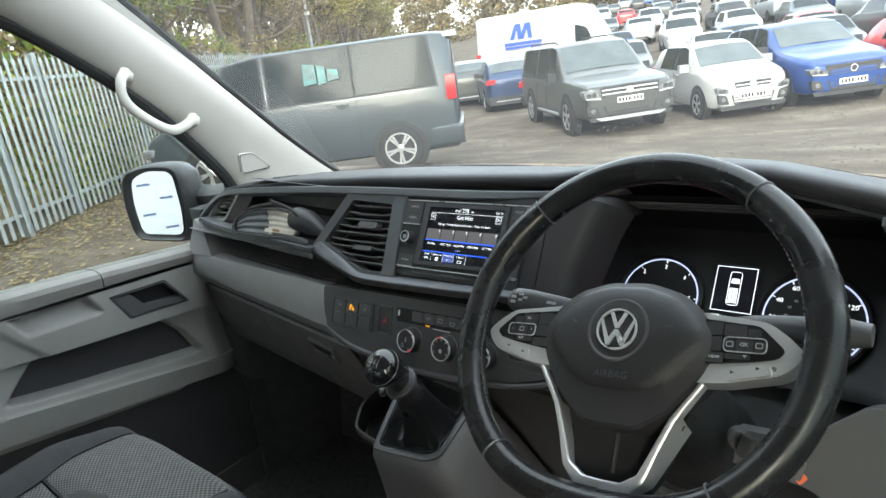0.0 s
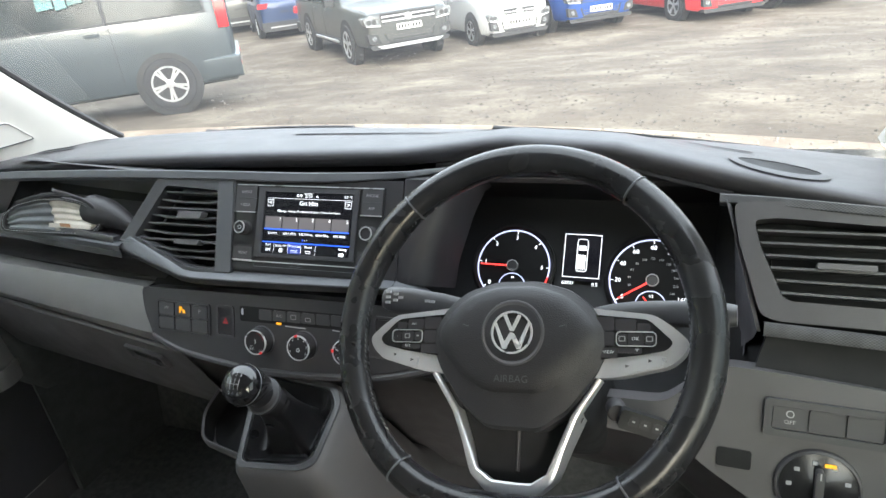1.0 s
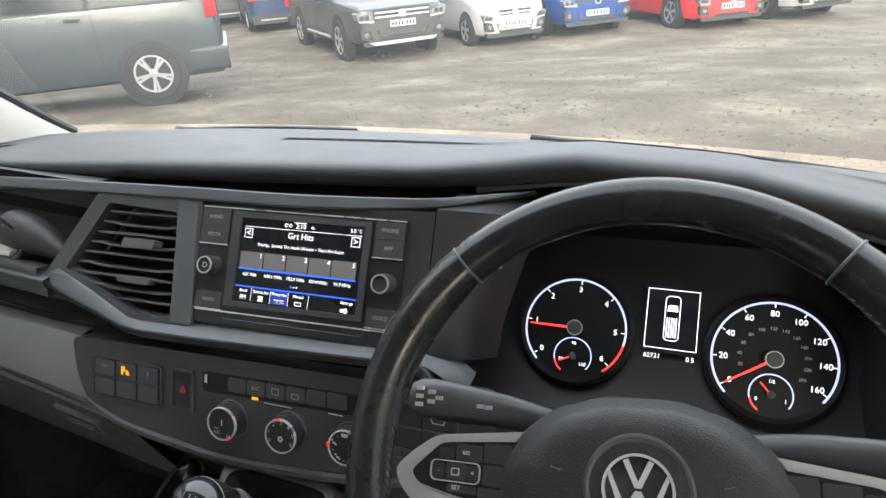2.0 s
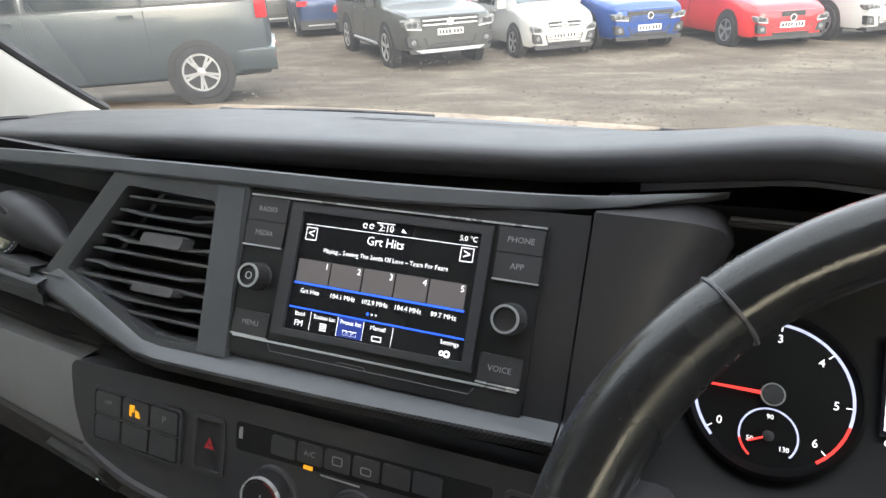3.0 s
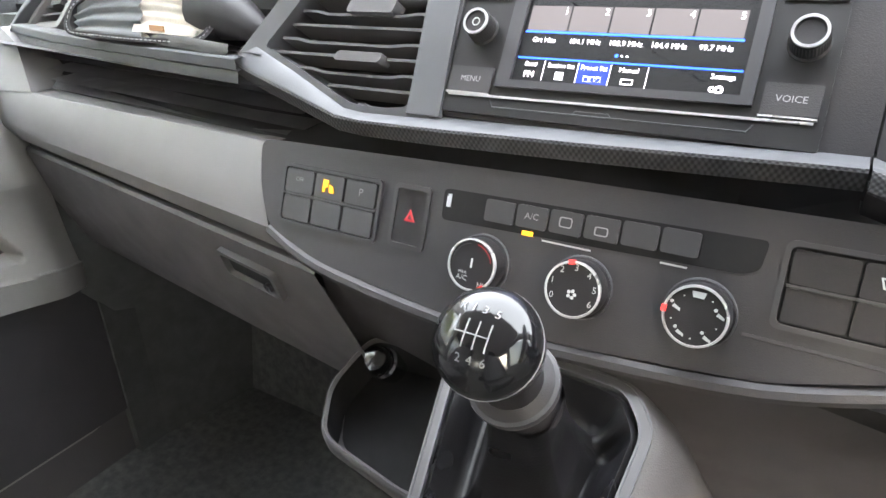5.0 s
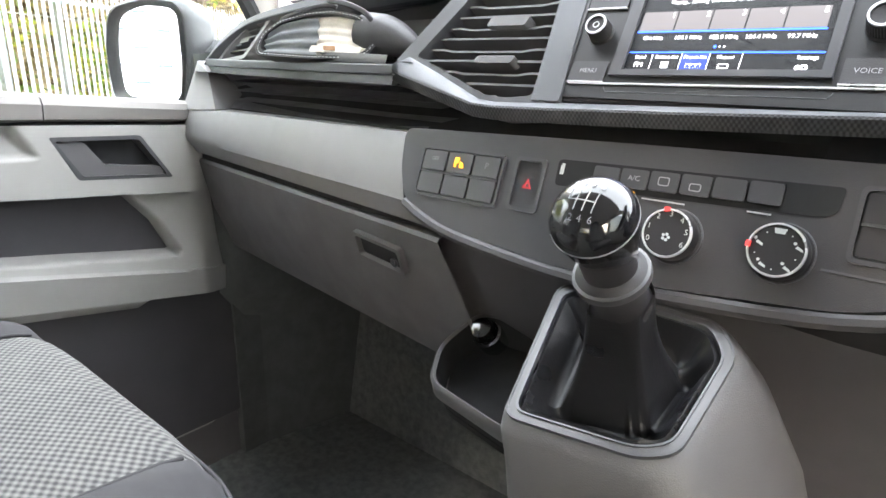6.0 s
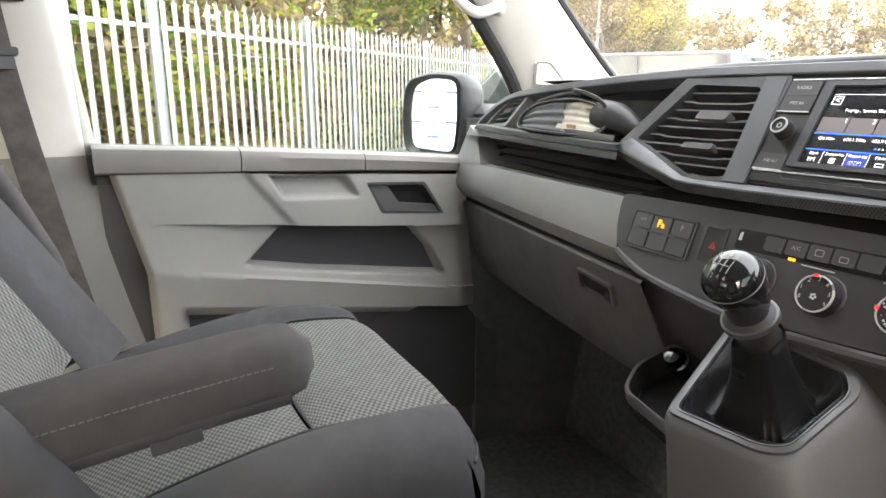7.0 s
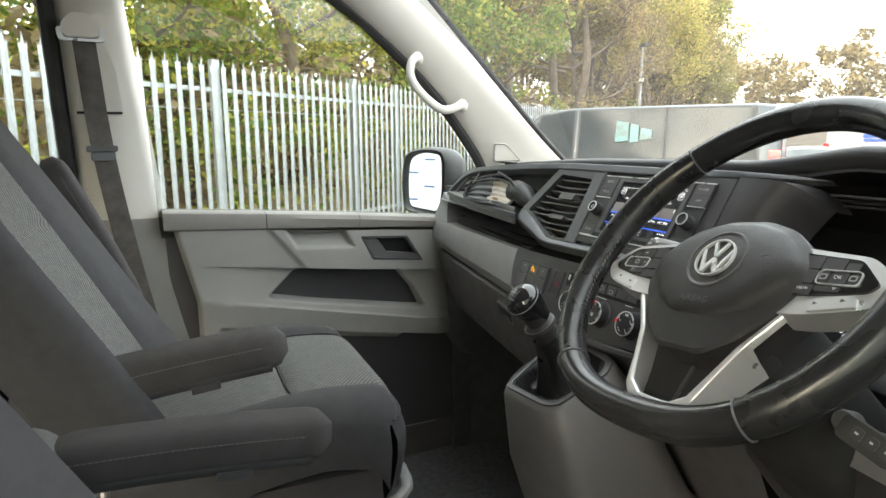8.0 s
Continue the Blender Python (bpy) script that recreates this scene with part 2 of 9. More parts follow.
DEEP = material("deep_black_and_shaded_plastic", (0.022, 0.0205, 0.0225), 0.5, spec=0.35, mottle=0.12, mottle_scale=5, grain=0.3, grain_scale=1100, wear=0.06)
SLAT = material("slat_plastic", (0.062, 0.062, 0.065), 0.42, mottle=0.1, wear=0.06, grain=0.2, grain_scale=1200)
RAIL = material("brown_grey_rail", (0.185, 0.172, 0.16), 0.6, mottle=0.1, mottle_scale=3, grain=0.35, grain_scale=900, wear=0.06)
KNEE = material("dark_grey_plastic", (0.084, 0.0805, 0.083), 0.55, mottle=0.1, mottle_scale=3, grain=0.3, grain_scale=900, wear=0.06)
FRAME = material("dark_satin_frame", (0.042, 0.042, 0.046), 0.42, mottle=0.1, wear=0.06, grain=0.12, grain_scale=1500)
BRIGHT = material("bright_trim", (0.66, 0.67, 0.68), 0.3, metal=0.6, mottle=0.05, wear=0.05)
SATIN = material("satin_grey_trim", (0.0775, 0.0800, 0.0875), 0.46, metal=0.1, mottle=0.1, wear=0.06, grain=0.12, grain_scale=1500)
GLOSS = material("gloss_black", (0.008, 0.008, 0.009), 0.14, coat=0.4, mottle=0.2, wear=0.08)
PANELM = material("panel_black", (0.044, 0.0425, 0.0455), 0.44, spec=0.4, mottle=0.12, mottle_scale=5, grain=0.35, grain_scale=1100, wear=0.06)
SWITCH = material("switch_black", (0.050, 0.049, 0.052), 0.38, mottle=0.1, wear=0.08, grain=0.2, grain_scale=1500)
# near-black for black parts, and for shade painted into recesses and gaps
DARK = material("black_and_recess_shade", (0.015, 0.015, 0.016), 0.75, spec=0.25, mottle=0.2, wear=0.1)
CARBON = woven("ribbed_trim", (0.03, 0.03, 0.032), (0.082, 0.082, 0.086), 0.0038, mix=0.8, rough=0.42, depth=0.0005, skew=1.0)
CHROME = material("chrome", (0.75, 0.76, 0.78), 0.12, metal=1.0, mottle=0.06, wear=0.06)
SILVER = material("satin_silver", (0.60, 0.605, 0.62), 0.30, metal=0.7, mottle=0.03, mottle_scale=3, wear=0.03)
LEATHER = material("black_leather", (0.014, 0.014, 0.015), 0.27, spec=0.42, mottle=0.3, mottle_scale=14, grain=0.12, grain_scale=420, kind="cells", wear=0.08, depth=0.0005)
POLISHED = material("worn_leather", (0.015, 0.015, 0.016), 0.20, spec=0.4, mottle=0.3, mottle_scale=14, grain=0.2, grain_scale=420, kind="cells", wear=0.1, depth=0.0004)
AIRBAG = material("airbag_cover", (0.019, 0.0185, 0.0205), 0.42, spec=0.4, mottle=0.1, grain=0.8, grain_scale=520, kind="cells", wear=0.06, depth=0.0005)
GAITER = material("gaiter_leather", (0.008, 0.008, 0.009), 0.36, spec=0.3, mottle=0.3, mottle_scale=14, grain=0.3, grain_scale=420, kind="cells", wear=0.1, depth=0.0005)
CLOTH = woven("woven_seat_cloth", (0.048, 0.047, 0.048), (0.23, 0.225, 0.214), 0.0070, mix=0.55, noise=0.25, stretch=0.7)
PLAIN = material("plain_seat_cloth", (0.056, 0.0545, 0.057), 0.92, mottle=0.08, mottle_scale=30, grain=0.6, grain_scale=1300, spec=0.2)
ARMCLOTH = material("armrest_cloth", (0.060, 0.056, 0.056), 0.9, mottle=0.12, mottle_scale=18, grain=0.6, grain_scale=1300, spec=0.2)
THREAD = material("pale_thread", (0.10, 0.097, 0.092), 0.8)
WEB = material("belt_webbing", (0.07, 0.063, 0.058), 0.75, mottle=0.3, mottle_scale=25, grain=0.5, grain_scale=800, spec=0.3)
CREAM = material("pale_trim", (0.60, 0.575, 0.53), 0.62, mottle=0.05, mottle_scale=3, grain=0.25, grain_scale=800, wear=0.05)
WHITETRIM = material("white_roof_trim", (0.6, 0.585, 0.56), 0.7, mottle=0.05, mottle_scale=3, grain=0.25, grain_scale=700)
RUBBER = material("rubber", (0.014, 0.014, 0.014), 0.7, mottle=0.2, wear=0.1)
CARPET = material("carpet", (0.105, 0.108, 0.106), 0.97, mottle=0.22, mottle_scale=60, grain=1.0, grain_scale=500, depth=0.002, spec=0.1)
LINER = material("felt_liner", (0.075, 0.077, 0.076), 0.95, mottle=0.12, mottle_scale=30, grain=0.6, grain_scale=700, spec=0.1)
PAPER = material("paper", (0.62, 0.58, 0.52), 0.75, mottle=0.12, mottle_scale=30)
MARK = material("pale_print", (0.55, 0.56, 0.57), 0.6)
MIDM = material("grey_print", (0.3, 0.3, 0.31), 0.6)
FAINT = material("faint_print", (0.055, 0.055, 0.06), 0.5)
RED = material("red_mark", (0.6, 0.03, 0.03), 0.5, emit=(1, 0.06, 0.05), power=0.06)
AMBER = material("amber_lamp", (0.7, 0.35, 0.02), 0.5, emit=(1.0, 0.36, 0.01), power=0.1)
REDLAMP = material("red_triangle", (0.2, 0.02, 0.025), 0.5, emit=(1.0, 0.05, 0.06), power=0.02)
ORANGE = material("orange_tag", (0.85, 0.13, 0.03), 0.5)
SCREEN = material("display_black", (0.004, 0.004, 0.005), 0.12, emit=(0.01, 0.01, 0.014), power=0.08)
WHITE_UI = material("display_white", (0.6, 0.6, 0.6), 0.4, emit=(1, 1, 1), power=0.21)
GREY_UI = material("display_tile", (0.05, 0.046, 0.046), 0.3, emit=(0.3, 0.27, 0.27), power=0.045)
BLUE_UI = material("display_blue", (0.02, 0.06, 0.5), 0.3, emit=(0.03, 0.12, 0.9), power=0.2)
NAVY_UI = material("display_navy", (0.01, 0.02, 0.1), 0.3, emit=(0.02, 0.04, 0.25), power=0.12)
RING_UI = material("dial_ring", (0.4, 0.4, 0.5), 0.4, emit=(0.62, 0.66, 1.0), power=0.12)
NEEDLE = material("dial_needle", (0.6, 0.02, 0.02), 0.4, emit=(1.0, 0.05, 0.04), power=0.22)
DIAL = material("dial_black", (0.006, 0.006, 0.007), 0.42, spec=0.25, mottle=0.2)
GLASS = glass("cab_glass", (0.97, 1.0, 0.98), clear=0.74)
# the pale glare over the view is put into the glass as haze
SCREENG = glass("windscreen_glass", (0.97, 1.0, 0.98), clear=0.52, haze=0.016)
# darkened pane for the unseen driver's window, to weaken light from that side
DIMGLASS = glass("dimmed_side_glass", (0.90, 0.95, 0.93), clear=0.45)
MIRROR = material("mirror_glass", (0.9, 0.9, 0.9), 0.015, metal=1.0)

# ---- dashboard ----
FF = Frame((-0.575, 0.781, 1.318), (0, -0.857, 0.514))      # radio and centre vent
FK = Frame((-0.600, 0.717, 1.186), (0, -0.936, 0.351))      # switch and heater panel
FRV = Frame((0.037, 0.734, 1.290), (-0.06, -0.857, 0.514), size=1.06)  # driver's door-side vent
FB = Frame((0.034, 0.681, 1.200), (-0.03, -0.936, 0.351), size=1.06)   # driver's knee panel
FC = Frame((-0.1945, 0.8725, 1.228), (0, -0.79, 0.61), size=1.1)      # instruments

dash = thing("dashboard", "black and grey plastic van dashboard with satin trim and ribbed strips", "dashboard", (-0.575, 0.95, 0.5))

XS = [-1.45, -1.35, -1.1, -0.84, -0.46, -0.38, -0.30, -0.15, 0.0, 0.15, 0.33]
LIPY = [0.905, 0.875, 0.858, 0.852, 0.868, 0.862, 0.856, 0.842, 0.808, 0.790, 0.800]
LIPZ = [1.342, 1.357, 1.381, 1.394, 1.399, 1.409, 1.421, 1.417, 1.394, 1.372, 1.342]


def screen_foot(x):
    """Where the windscreen meets the dash, in plan."""
    return 1.235 - 0.12 * ((x + 0.575) / 0.88) ** 2 - 0.06 * (x + 0.575)


def pad_rows():
    rows = []
    for i in range(61):
        x = -1.45 + 1.78 * i / 60
        yb, zb = screen_foot(x), 1.335 - 0.012 * abs((x + 0.575) / 0.88) ** 3
        yl, zl = lerp(x, XS, LIPY), lerp(x, XS, LIPZ)
        row = []
        for u, f in ((-0.06, -0.25), (0, 0), (0.12, 0.16), (0.24, 0.31), (0.35, 0.46), (0.48, 0.65), (0.6, 0.81), (0.72, 0.95), (0.83, 1.04), (0.90, 1.06), (0.935, 1.055), (0.95, 1.02), (0.957, 0.95)):
            row.append((x, yb + (yl - yb) * u, zb + (zl - zb) * f))
        row += [(x, yl + 0.0165, zl - 0.009), (x, yl + 0.020, zl - 0.016), (x, yl + 0.024, zl - 0.022), (x, yl + 0.035, zl - 0.026)]
        rows.append(row)
    return rows


part("top_pad", loft(bmesh.new(), pad_rows()), PAD, dash, "soft grained black upper dash pad", 60)


def on_pad(x, u, lift=0.0):
    yb, zb, yl, zl = screen_foot(x), 1.335 - 0.012 * abs((x + 0.575) / 0.88) ** 3, lerp(x, XS, LIPY), lerp(x, XS, LIPZ)
    f = lerp(u, (0, 0.12, 0.24, 0.35, 0.48, 0.6, 0.72, 0.83, 0.90, 0.935), (0, 0.16, 0.31, 0.46, 0.65, 0.81, 0.95, 1.04, 1.06, 1.055))
    return Vector((x, yb + (yl - yb) * u, zb + (zl - zb) * f + lift))


# defrost slot along the foot of the screen, and the speaker grilles at both ends
bm = bmesh.new()
for x0, x1 in ((-0.75, 0.02),):
    rows = [[on_pad(x0 + (x1 - x0) * i / 24, u, 0.0015) for u in (0.425, 0.455, 0.49)] for i in range(25)]
    loft(bm, rows)
part("defrost_slot", bm, DARK, dash)
bm = bmesh.new()
for k in range(3):
    u = 0.43 + 0.022 * k
    loft(bm, [[on_pad(-0.75 + 0.77 * i / 24, uu, 0.003) for uu in (u, u + 0.007)] for i in range(25)])
part("defrost_louvre", bm, PLASTIC, dash)
for cx, cu, w in ((0.038, 0.80, 0.055), (-1.33, 0.52, 0.055)):
    bm = bmesh.new()
    ring = [on_pad(cx + w * math.cos(a), cu + 0.105 * math.sin(a), 0.002) for a in (math.tau * i / 28 for i in range(28))]
    core = [on_pad(cx + 0.8 * w * math.cos(a), cu + 0.07 * math.sin(a), 0.0035) for a in (math.tau * i / 28 for i in range(28))]
    deep = [p + Vector((0, 0, -0.003)) for p in core]
    loft(bm, [ring, core, deep], close_v=True)
    rim = part("speaker_rim", bm, PAD, dash)
    bm = bmesh.new()
    bm.faces.new([bm.verts.new(p + Vector((0, 0, -0.001))) for p in core])
    part("speaker_grille", bm, DARK, rim)

# the dark body behind all panels, its colour standing for shade in their gaps
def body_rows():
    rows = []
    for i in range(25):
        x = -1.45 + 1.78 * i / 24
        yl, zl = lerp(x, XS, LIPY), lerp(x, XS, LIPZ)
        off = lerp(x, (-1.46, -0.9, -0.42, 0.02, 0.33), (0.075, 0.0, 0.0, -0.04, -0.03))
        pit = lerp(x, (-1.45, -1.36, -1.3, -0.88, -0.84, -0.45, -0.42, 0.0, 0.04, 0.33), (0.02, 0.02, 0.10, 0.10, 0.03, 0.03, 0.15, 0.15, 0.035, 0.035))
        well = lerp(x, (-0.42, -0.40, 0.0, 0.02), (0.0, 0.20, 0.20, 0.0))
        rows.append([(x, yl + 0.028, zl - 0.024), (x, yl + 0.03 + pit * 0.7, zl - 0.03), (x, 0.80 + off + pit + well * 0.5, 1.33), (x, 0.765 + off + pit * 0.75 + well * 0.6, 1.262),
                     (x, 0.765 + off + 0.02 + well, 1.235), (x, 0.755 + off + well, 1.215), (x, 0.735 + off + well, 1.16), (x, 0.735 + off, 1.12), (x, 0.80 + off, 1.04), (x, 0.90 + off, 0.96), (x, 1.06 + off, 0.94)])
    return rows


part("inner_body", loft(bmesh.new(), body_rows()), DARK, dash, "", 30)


def ribbon(bm, pts, up, out, drop, thick, fade=0):
    """A strip along pts: its face drops along -up by drop and stands out along out by thick."""
    up, out = Vector(up), Vector(out)
    rows = []
    full, deep = drop, thick
    for i, p in enumerate(pts):
        p = Vector(p)
        k = min(1.0, (len(pts) - 1 - i) / fade + 0.06) if fade else 1.0
        drop, thick = full * k, deep * k
        a, b = p, p - up * drop
        rows.append([a - out * 0.02, a + out * (thick * 0.7), a - up * (drop * 0.12) + out * thick, b + up * (drop * 0.12) + out * thick, b + out * (thick * 0.7), b - out * 0.02])
    return loft(bm, rows, caps=False)


UPF, OUTF = FF.v, FF.n
# upper strip: left tip, over the open shelf, over the vent and on to the instrument hood
top_line = smooth_path([(-1.445, 0.835, 1.292), (-1.415, 0.848, 1.322), (-1.36, 0.862, 1.352), (-1.25, 0.852, 1.366), (-1.05, 0.836, 1.379), (-0.849, 0.822, 1.388), (-0.70, 0.822, 1.389), (-0.575, 0.822, 1.389), (-0.44, 0.832, 1.3895), (-0.38, 0.862, 1.386), (-0.34, 0.895, 1.380)], 4)
part("upper_strip", ribbon(bmesh.new(), top_line, UPF, OUTF, 0.014, 0.004, 12), SATIN, dash, "satin grey trim strip")

# lower strip: from the left tip to the vent and along the centre stack
low_line = [(-1.445, 0.832, 1.292), (-1.30, 0.800, 1.290), (-1.10, 0.770, 1.289), (-0.903, 0.748, 1.288)]
centre_line = [FF.p(-0.343, -0.042, 0.006), FF.p(-0.320, -0.050, 0.007), FF.p(-0.205, -0.0815, 0.012), FF.p(-0.18, -0.0835, 0.013), FF.p(-0.115, -0.0825, 0.013), FF.p(0.0, -0.079, 0.013), FF.p(0.126, -0.074, 0.013), FF.p(0.151, -0.073, 0.012)]
part("lower_strip", ribbon(bmesh.new(), smooth_path(low_line, 4), (0, 0, 1), (0.1, -0.99, 0), 0.011, 0.004), SATIN, dash, "satin grey trim strip")
part("ribbed_strip", ribbon(bmesh.new(), smooth_path([Vector(p) + Vector((0, 0.002, -0.0105)) for p in low_line], 4), (0, 0.2, 0.98), (0.1, -0.97, -0.2), 0.012, 0.004), CARBON, dash, "black ribbed trim strip")


def face_between(name, tops, lows, m, label="", back=0.018):
    """A folded plate between two lines, with its edges turned back."""
    bm = bmesh.new()
    rows = []
    for a, b in zip(tops, lows):
        a, b = Vector(a), Vector(b)
        rows.append([a + Vector((0, back, 0.0)), a, a + (b - a) * 0.15 + Vector((0, -0.0015, 0)), a + (b - a) * 0.85 + Vector((0, -0.0015, 0)), b, b + Vector((0, back, 0.002))])
    return part(name, loft(bm, rows), m, dash, label, 40)


shelf_top = [FF.p(-0.318, -0.026, 0.002), FF.p(-0.305, -0.031, 0.002), FF.p(-0.205, -0.072, 0.002), FF.p(-0.185, -0.074, 0.002), FF.p(-0.115, -0.072, 0.002), FF.p(0.0, -0.069, 0.002), FF.p(0.126, -0.066, 0.002), FF.p(0.151, -0.066, 0.002)]
face_between("vent_shelf", shelf_top, centre_line, SATIN, "satin grey sloping shelf below the radio")
rib_low = [Vector(p) + Vector((0, 0.004, -0.0135)) for p in centre_line]
face_between("ribbed_strip", centre_line, rib_low, CARBON, "black ribbed trim strip")
end_top = [FF.p(0.1525, -0.066, 0.002), FF.p(0.168, -0.068, 0.001), FF.p(0.180, -0.072, -0.001), FF.p(0.193, -0.079, -0.006), FF.p(0.204, -0.087, -0.012)]
end_low = [FF.p(0.1525, -0.073, 0.012), FF.p(0.166, -0.0765, 0.0105), FF.p(0.177, -0.082, 0.007), FF.p(0.189, -0.091, 0.0), FF.p(0.198, -0.100, -0.008)]
face_between("shelf_end", end_top, end_low, SATIN)
face_between("shelf_skirt", [p + Vector((0, 0.002, -0.0005)) for p in end_low], [p + Vector((0, 0.016, -0.030)) for p in end_low], DEEP)
face_between("ribbed_tip", [FF.p(0.1525, -0.0735, 0.0128), FF.p(0.162, -0.0762, 0.0118), FF.p(0.168, -0.0805, 0.0100), FF.p(0.172, -0.0875, 0.0078)], [FF.p(0.1525, -0.085, 0.0080), FF.p(0.162, -0.0875, 0.0070), FF.p(0.168, -0.0895, 0.0066), FF.p(0.1722, -0.0905, 0.0072)], CARBON)

# left door-side vent
FL = Frame((-1.335, 0.846, 1.318), (-0.152, -0.845, 0.507))
lv_out = [(-0.098, -0.034), (0.020, -0.034), (0.062, 0.036), (-0.022, 0.036), (-0.070, 0.004)]
lv_in = [(-0.080, -0.027), (0.012, -0.027), (0.046, 0.028), (-0.018, 0.028), (-0.060, -0.002)]
lvent = part("air_vent", ringplate(bmesh.new(), FL, rounded(lv_out, 0.008), rounded(lv_in, 0.006), -0.03, 0.004, 0.0015), GREY, dash, "grey framed air vent at the door end")
for k in range(5):
    v = -0.024 + 0.0115 * k
    left = -0.079 + max(0.0, v + 0.02) * 1.15
    bm = bmesh.new()
    prism(bm, [FL.p(left, v, -0.002), FL.p(0.014 + (v + 0.027) * 0.6, v, -0.002), FL.p(0.014 + (v + 0.027) * 0.6, v + 0.002, -0.022), FL.p(left, v + 0.002, -0.022)],
          [FL.p(left, v + 0.0025, -0.002), FL.p(0.014 + (v + 0.027) * 0.6, v + 0.0025, -0.002), FL.p(0.014 + (v + 0.027) * 0.6, v + 0.0045, -0.022), FL.p(left, v + 0.0045, -0.022)])
    part("slat", bm, SLAT, lvent)
plate("tab", FL, rect(-0.03, 0.004, -0.001, 0.006), -0.004, 0.003, SWITCH, lvent)
# dark sheet that stands for the shade behind the slats
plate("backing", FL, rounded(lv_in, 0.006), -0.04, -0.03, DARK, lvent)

# open shelf between the vents with its moulded trough
bm = bmesh.new()
rows = []
for i in range(17):
    x = -1.285 + 0.40 * i / 16
    o = lerp(x, (-1.45, -0.9), (0.075, 0.0))
    rows.append([(x, 0.757 + o, 1.291), (x, 0.80 + o, 1.287), (x, 0.86 + o, 1.29), (x, 0.885 + o, 1.31), (x, 0.89 + o, 1.345), (x, 0.872 + o, 1.372), (x, 0.838 + o, 1.38)])
part("open_shelf", loft(bm, rows), PLASTIC, dash, "black moulded open shelf", 40)
cone = smooth_path([(-1.0, 0.802, 1.322), (-0.965, 0.796, 1.319), (-0.935, 0.790, 1.314), (-0.908, 0.784, 1.306), (-0.885, 0.785, 1.298)], 5)
part("trough", tube(bmesh.new(), cone, list(np.interp(np.linspace(0, 4, len(cone)), range(5), [0.026, 0.025, 0.019, 0.012, 0.004])), 16), DEEP, dash, "rounded black holder")
part("trough_lip", ribbon(bmesh.new(), smooth_path([(-1.20, 0.795, 1.303), (-1.10, 0.778, 1.301), (-1.0, 0.766, 1.300), (-0.92, 0.757, 1.297)], 4), (0, 0.3, 0.95), (0.1, -0.94, 0.3), 0.012, 0.003), PLASTIC, dash)

# centre-left vent: frame, divider, slats and tabs
vent_out = [(-0.268, 0.078), (-0.150, 0.074), (-0.122, 0.068), (-0.117, -0.072), (-0.185, -0.078), (-0.205, -0.0755), (-0.322, -0.034), (-0.346, -0.044)]
vent_in = [(-0.256, 0.057), (-0.172, 0.053), (-0.155, 0.052), (-0.146, -0.066), (-0.175, -0.070), (-0.200, -0.068), (-0.298, -0.030), (-0.310, -0.027)]
cvent = part("air_vent", ringplate(bmesh.new(), FF, rounded(vent_out, 0.006), rounded(vent_in, 0.005), -0.035, 0.003, 0.0012), FRAME, dash, "large grey framed air vent with black slats")
plate("divider", FF, [(-0.154, 0.066), (-0.127, 0.065), (-0.116, -0.071), (-0.145, -0.071)], -0.01, 0.0042, SATIN, cvent, 0.0015, "satin grey divider")
# shade inside the vent, painted as a dark sheet
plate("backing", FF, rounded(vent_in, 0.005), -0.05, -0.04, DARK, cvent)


def vent_left(v):
    return lerp(v, (-0.070, -0.066, -0.028, 0.057), (-0.175, -0.20, -0.308, -0.256))


for k in range(10):
    v = -0.066 + 0.0126 * k
    u0, u1 = vent_left(v) + 0.003, -0.1505
    bm = bmesh.new()
    mid = [(u0 + (u1 - u0) * f, b) for f, b in ((0, 0), (0.12, 0.0), (0.22, -0.0022 * (k % 2 == 0)), (0.8, -0.0022 * (k % 2 == 0)), (0.9, 0), (1, 0))]
    rows = []
    for u, b in mid:
        rows.append([FF.p(u, v + b + 0.003, -0.028), FF.p(u, v + b + 0.0012, -0.003), FF.p(u, v + b - 0.0012, -0.003), FF.p(u, v + b - 0.002, -0.028)])
    part("slat", loft(bm, rows, close_v=True, caps=True), SLAT, cvent, "", 50)
for v0, v1 in ((0.007, 0.018), (-0.034, -0.026)):
    bm = bmesh.new()
    slab(bm, FF, rounded([(-0.229, v0), (-0.183, v0), (-0.180, v1), (-0.226, v1)], 0.003), -0.01, 0.004, 0.0015)
    part("tab", bm, KNEE, cvent, "dark slider tab")

# fascia round the radio and towards the instruments
plate("radio_surround", FF, [(-0.129, -0.068), (0.152, -0.066), (0.152, 0.074), (-0.129, 0.070)], -0.02, -0.0015, DEEP, dash, 0.001)
rows = []
for i in range(13):
    v = -0.066 + 0.143 * i / 12
    e = lerp(v, (-0.066, -0.0255, 0.044, 0.084), (0.196, 0.199, 0.216, 0.232))
    rows.append([FF.p(0.1535, v, -0.002), FF.p(0.170, v, -0.0021), FF.p(e - 0.026, v, -0.0032), FF.p(e - 0.014, v, -0.0062), FF.p(e - 0.004, v, -0.013), FF.p(e + 0.003, v, -0.026), FF.p(e + 0.008, v, -0.048), FF.p(e + 0.014, v, -0.085)])
for dy, dz in ((0.010, -0.002), (0.070, -0.010)):
    rows.append([p + Vector((0, dy, dz)) for p in rows[12]])
bm = bmesh.new()
part("instrument_cheek", loft(bm, rows), DEEP, dash, "plain black panel beside the radio", 50)

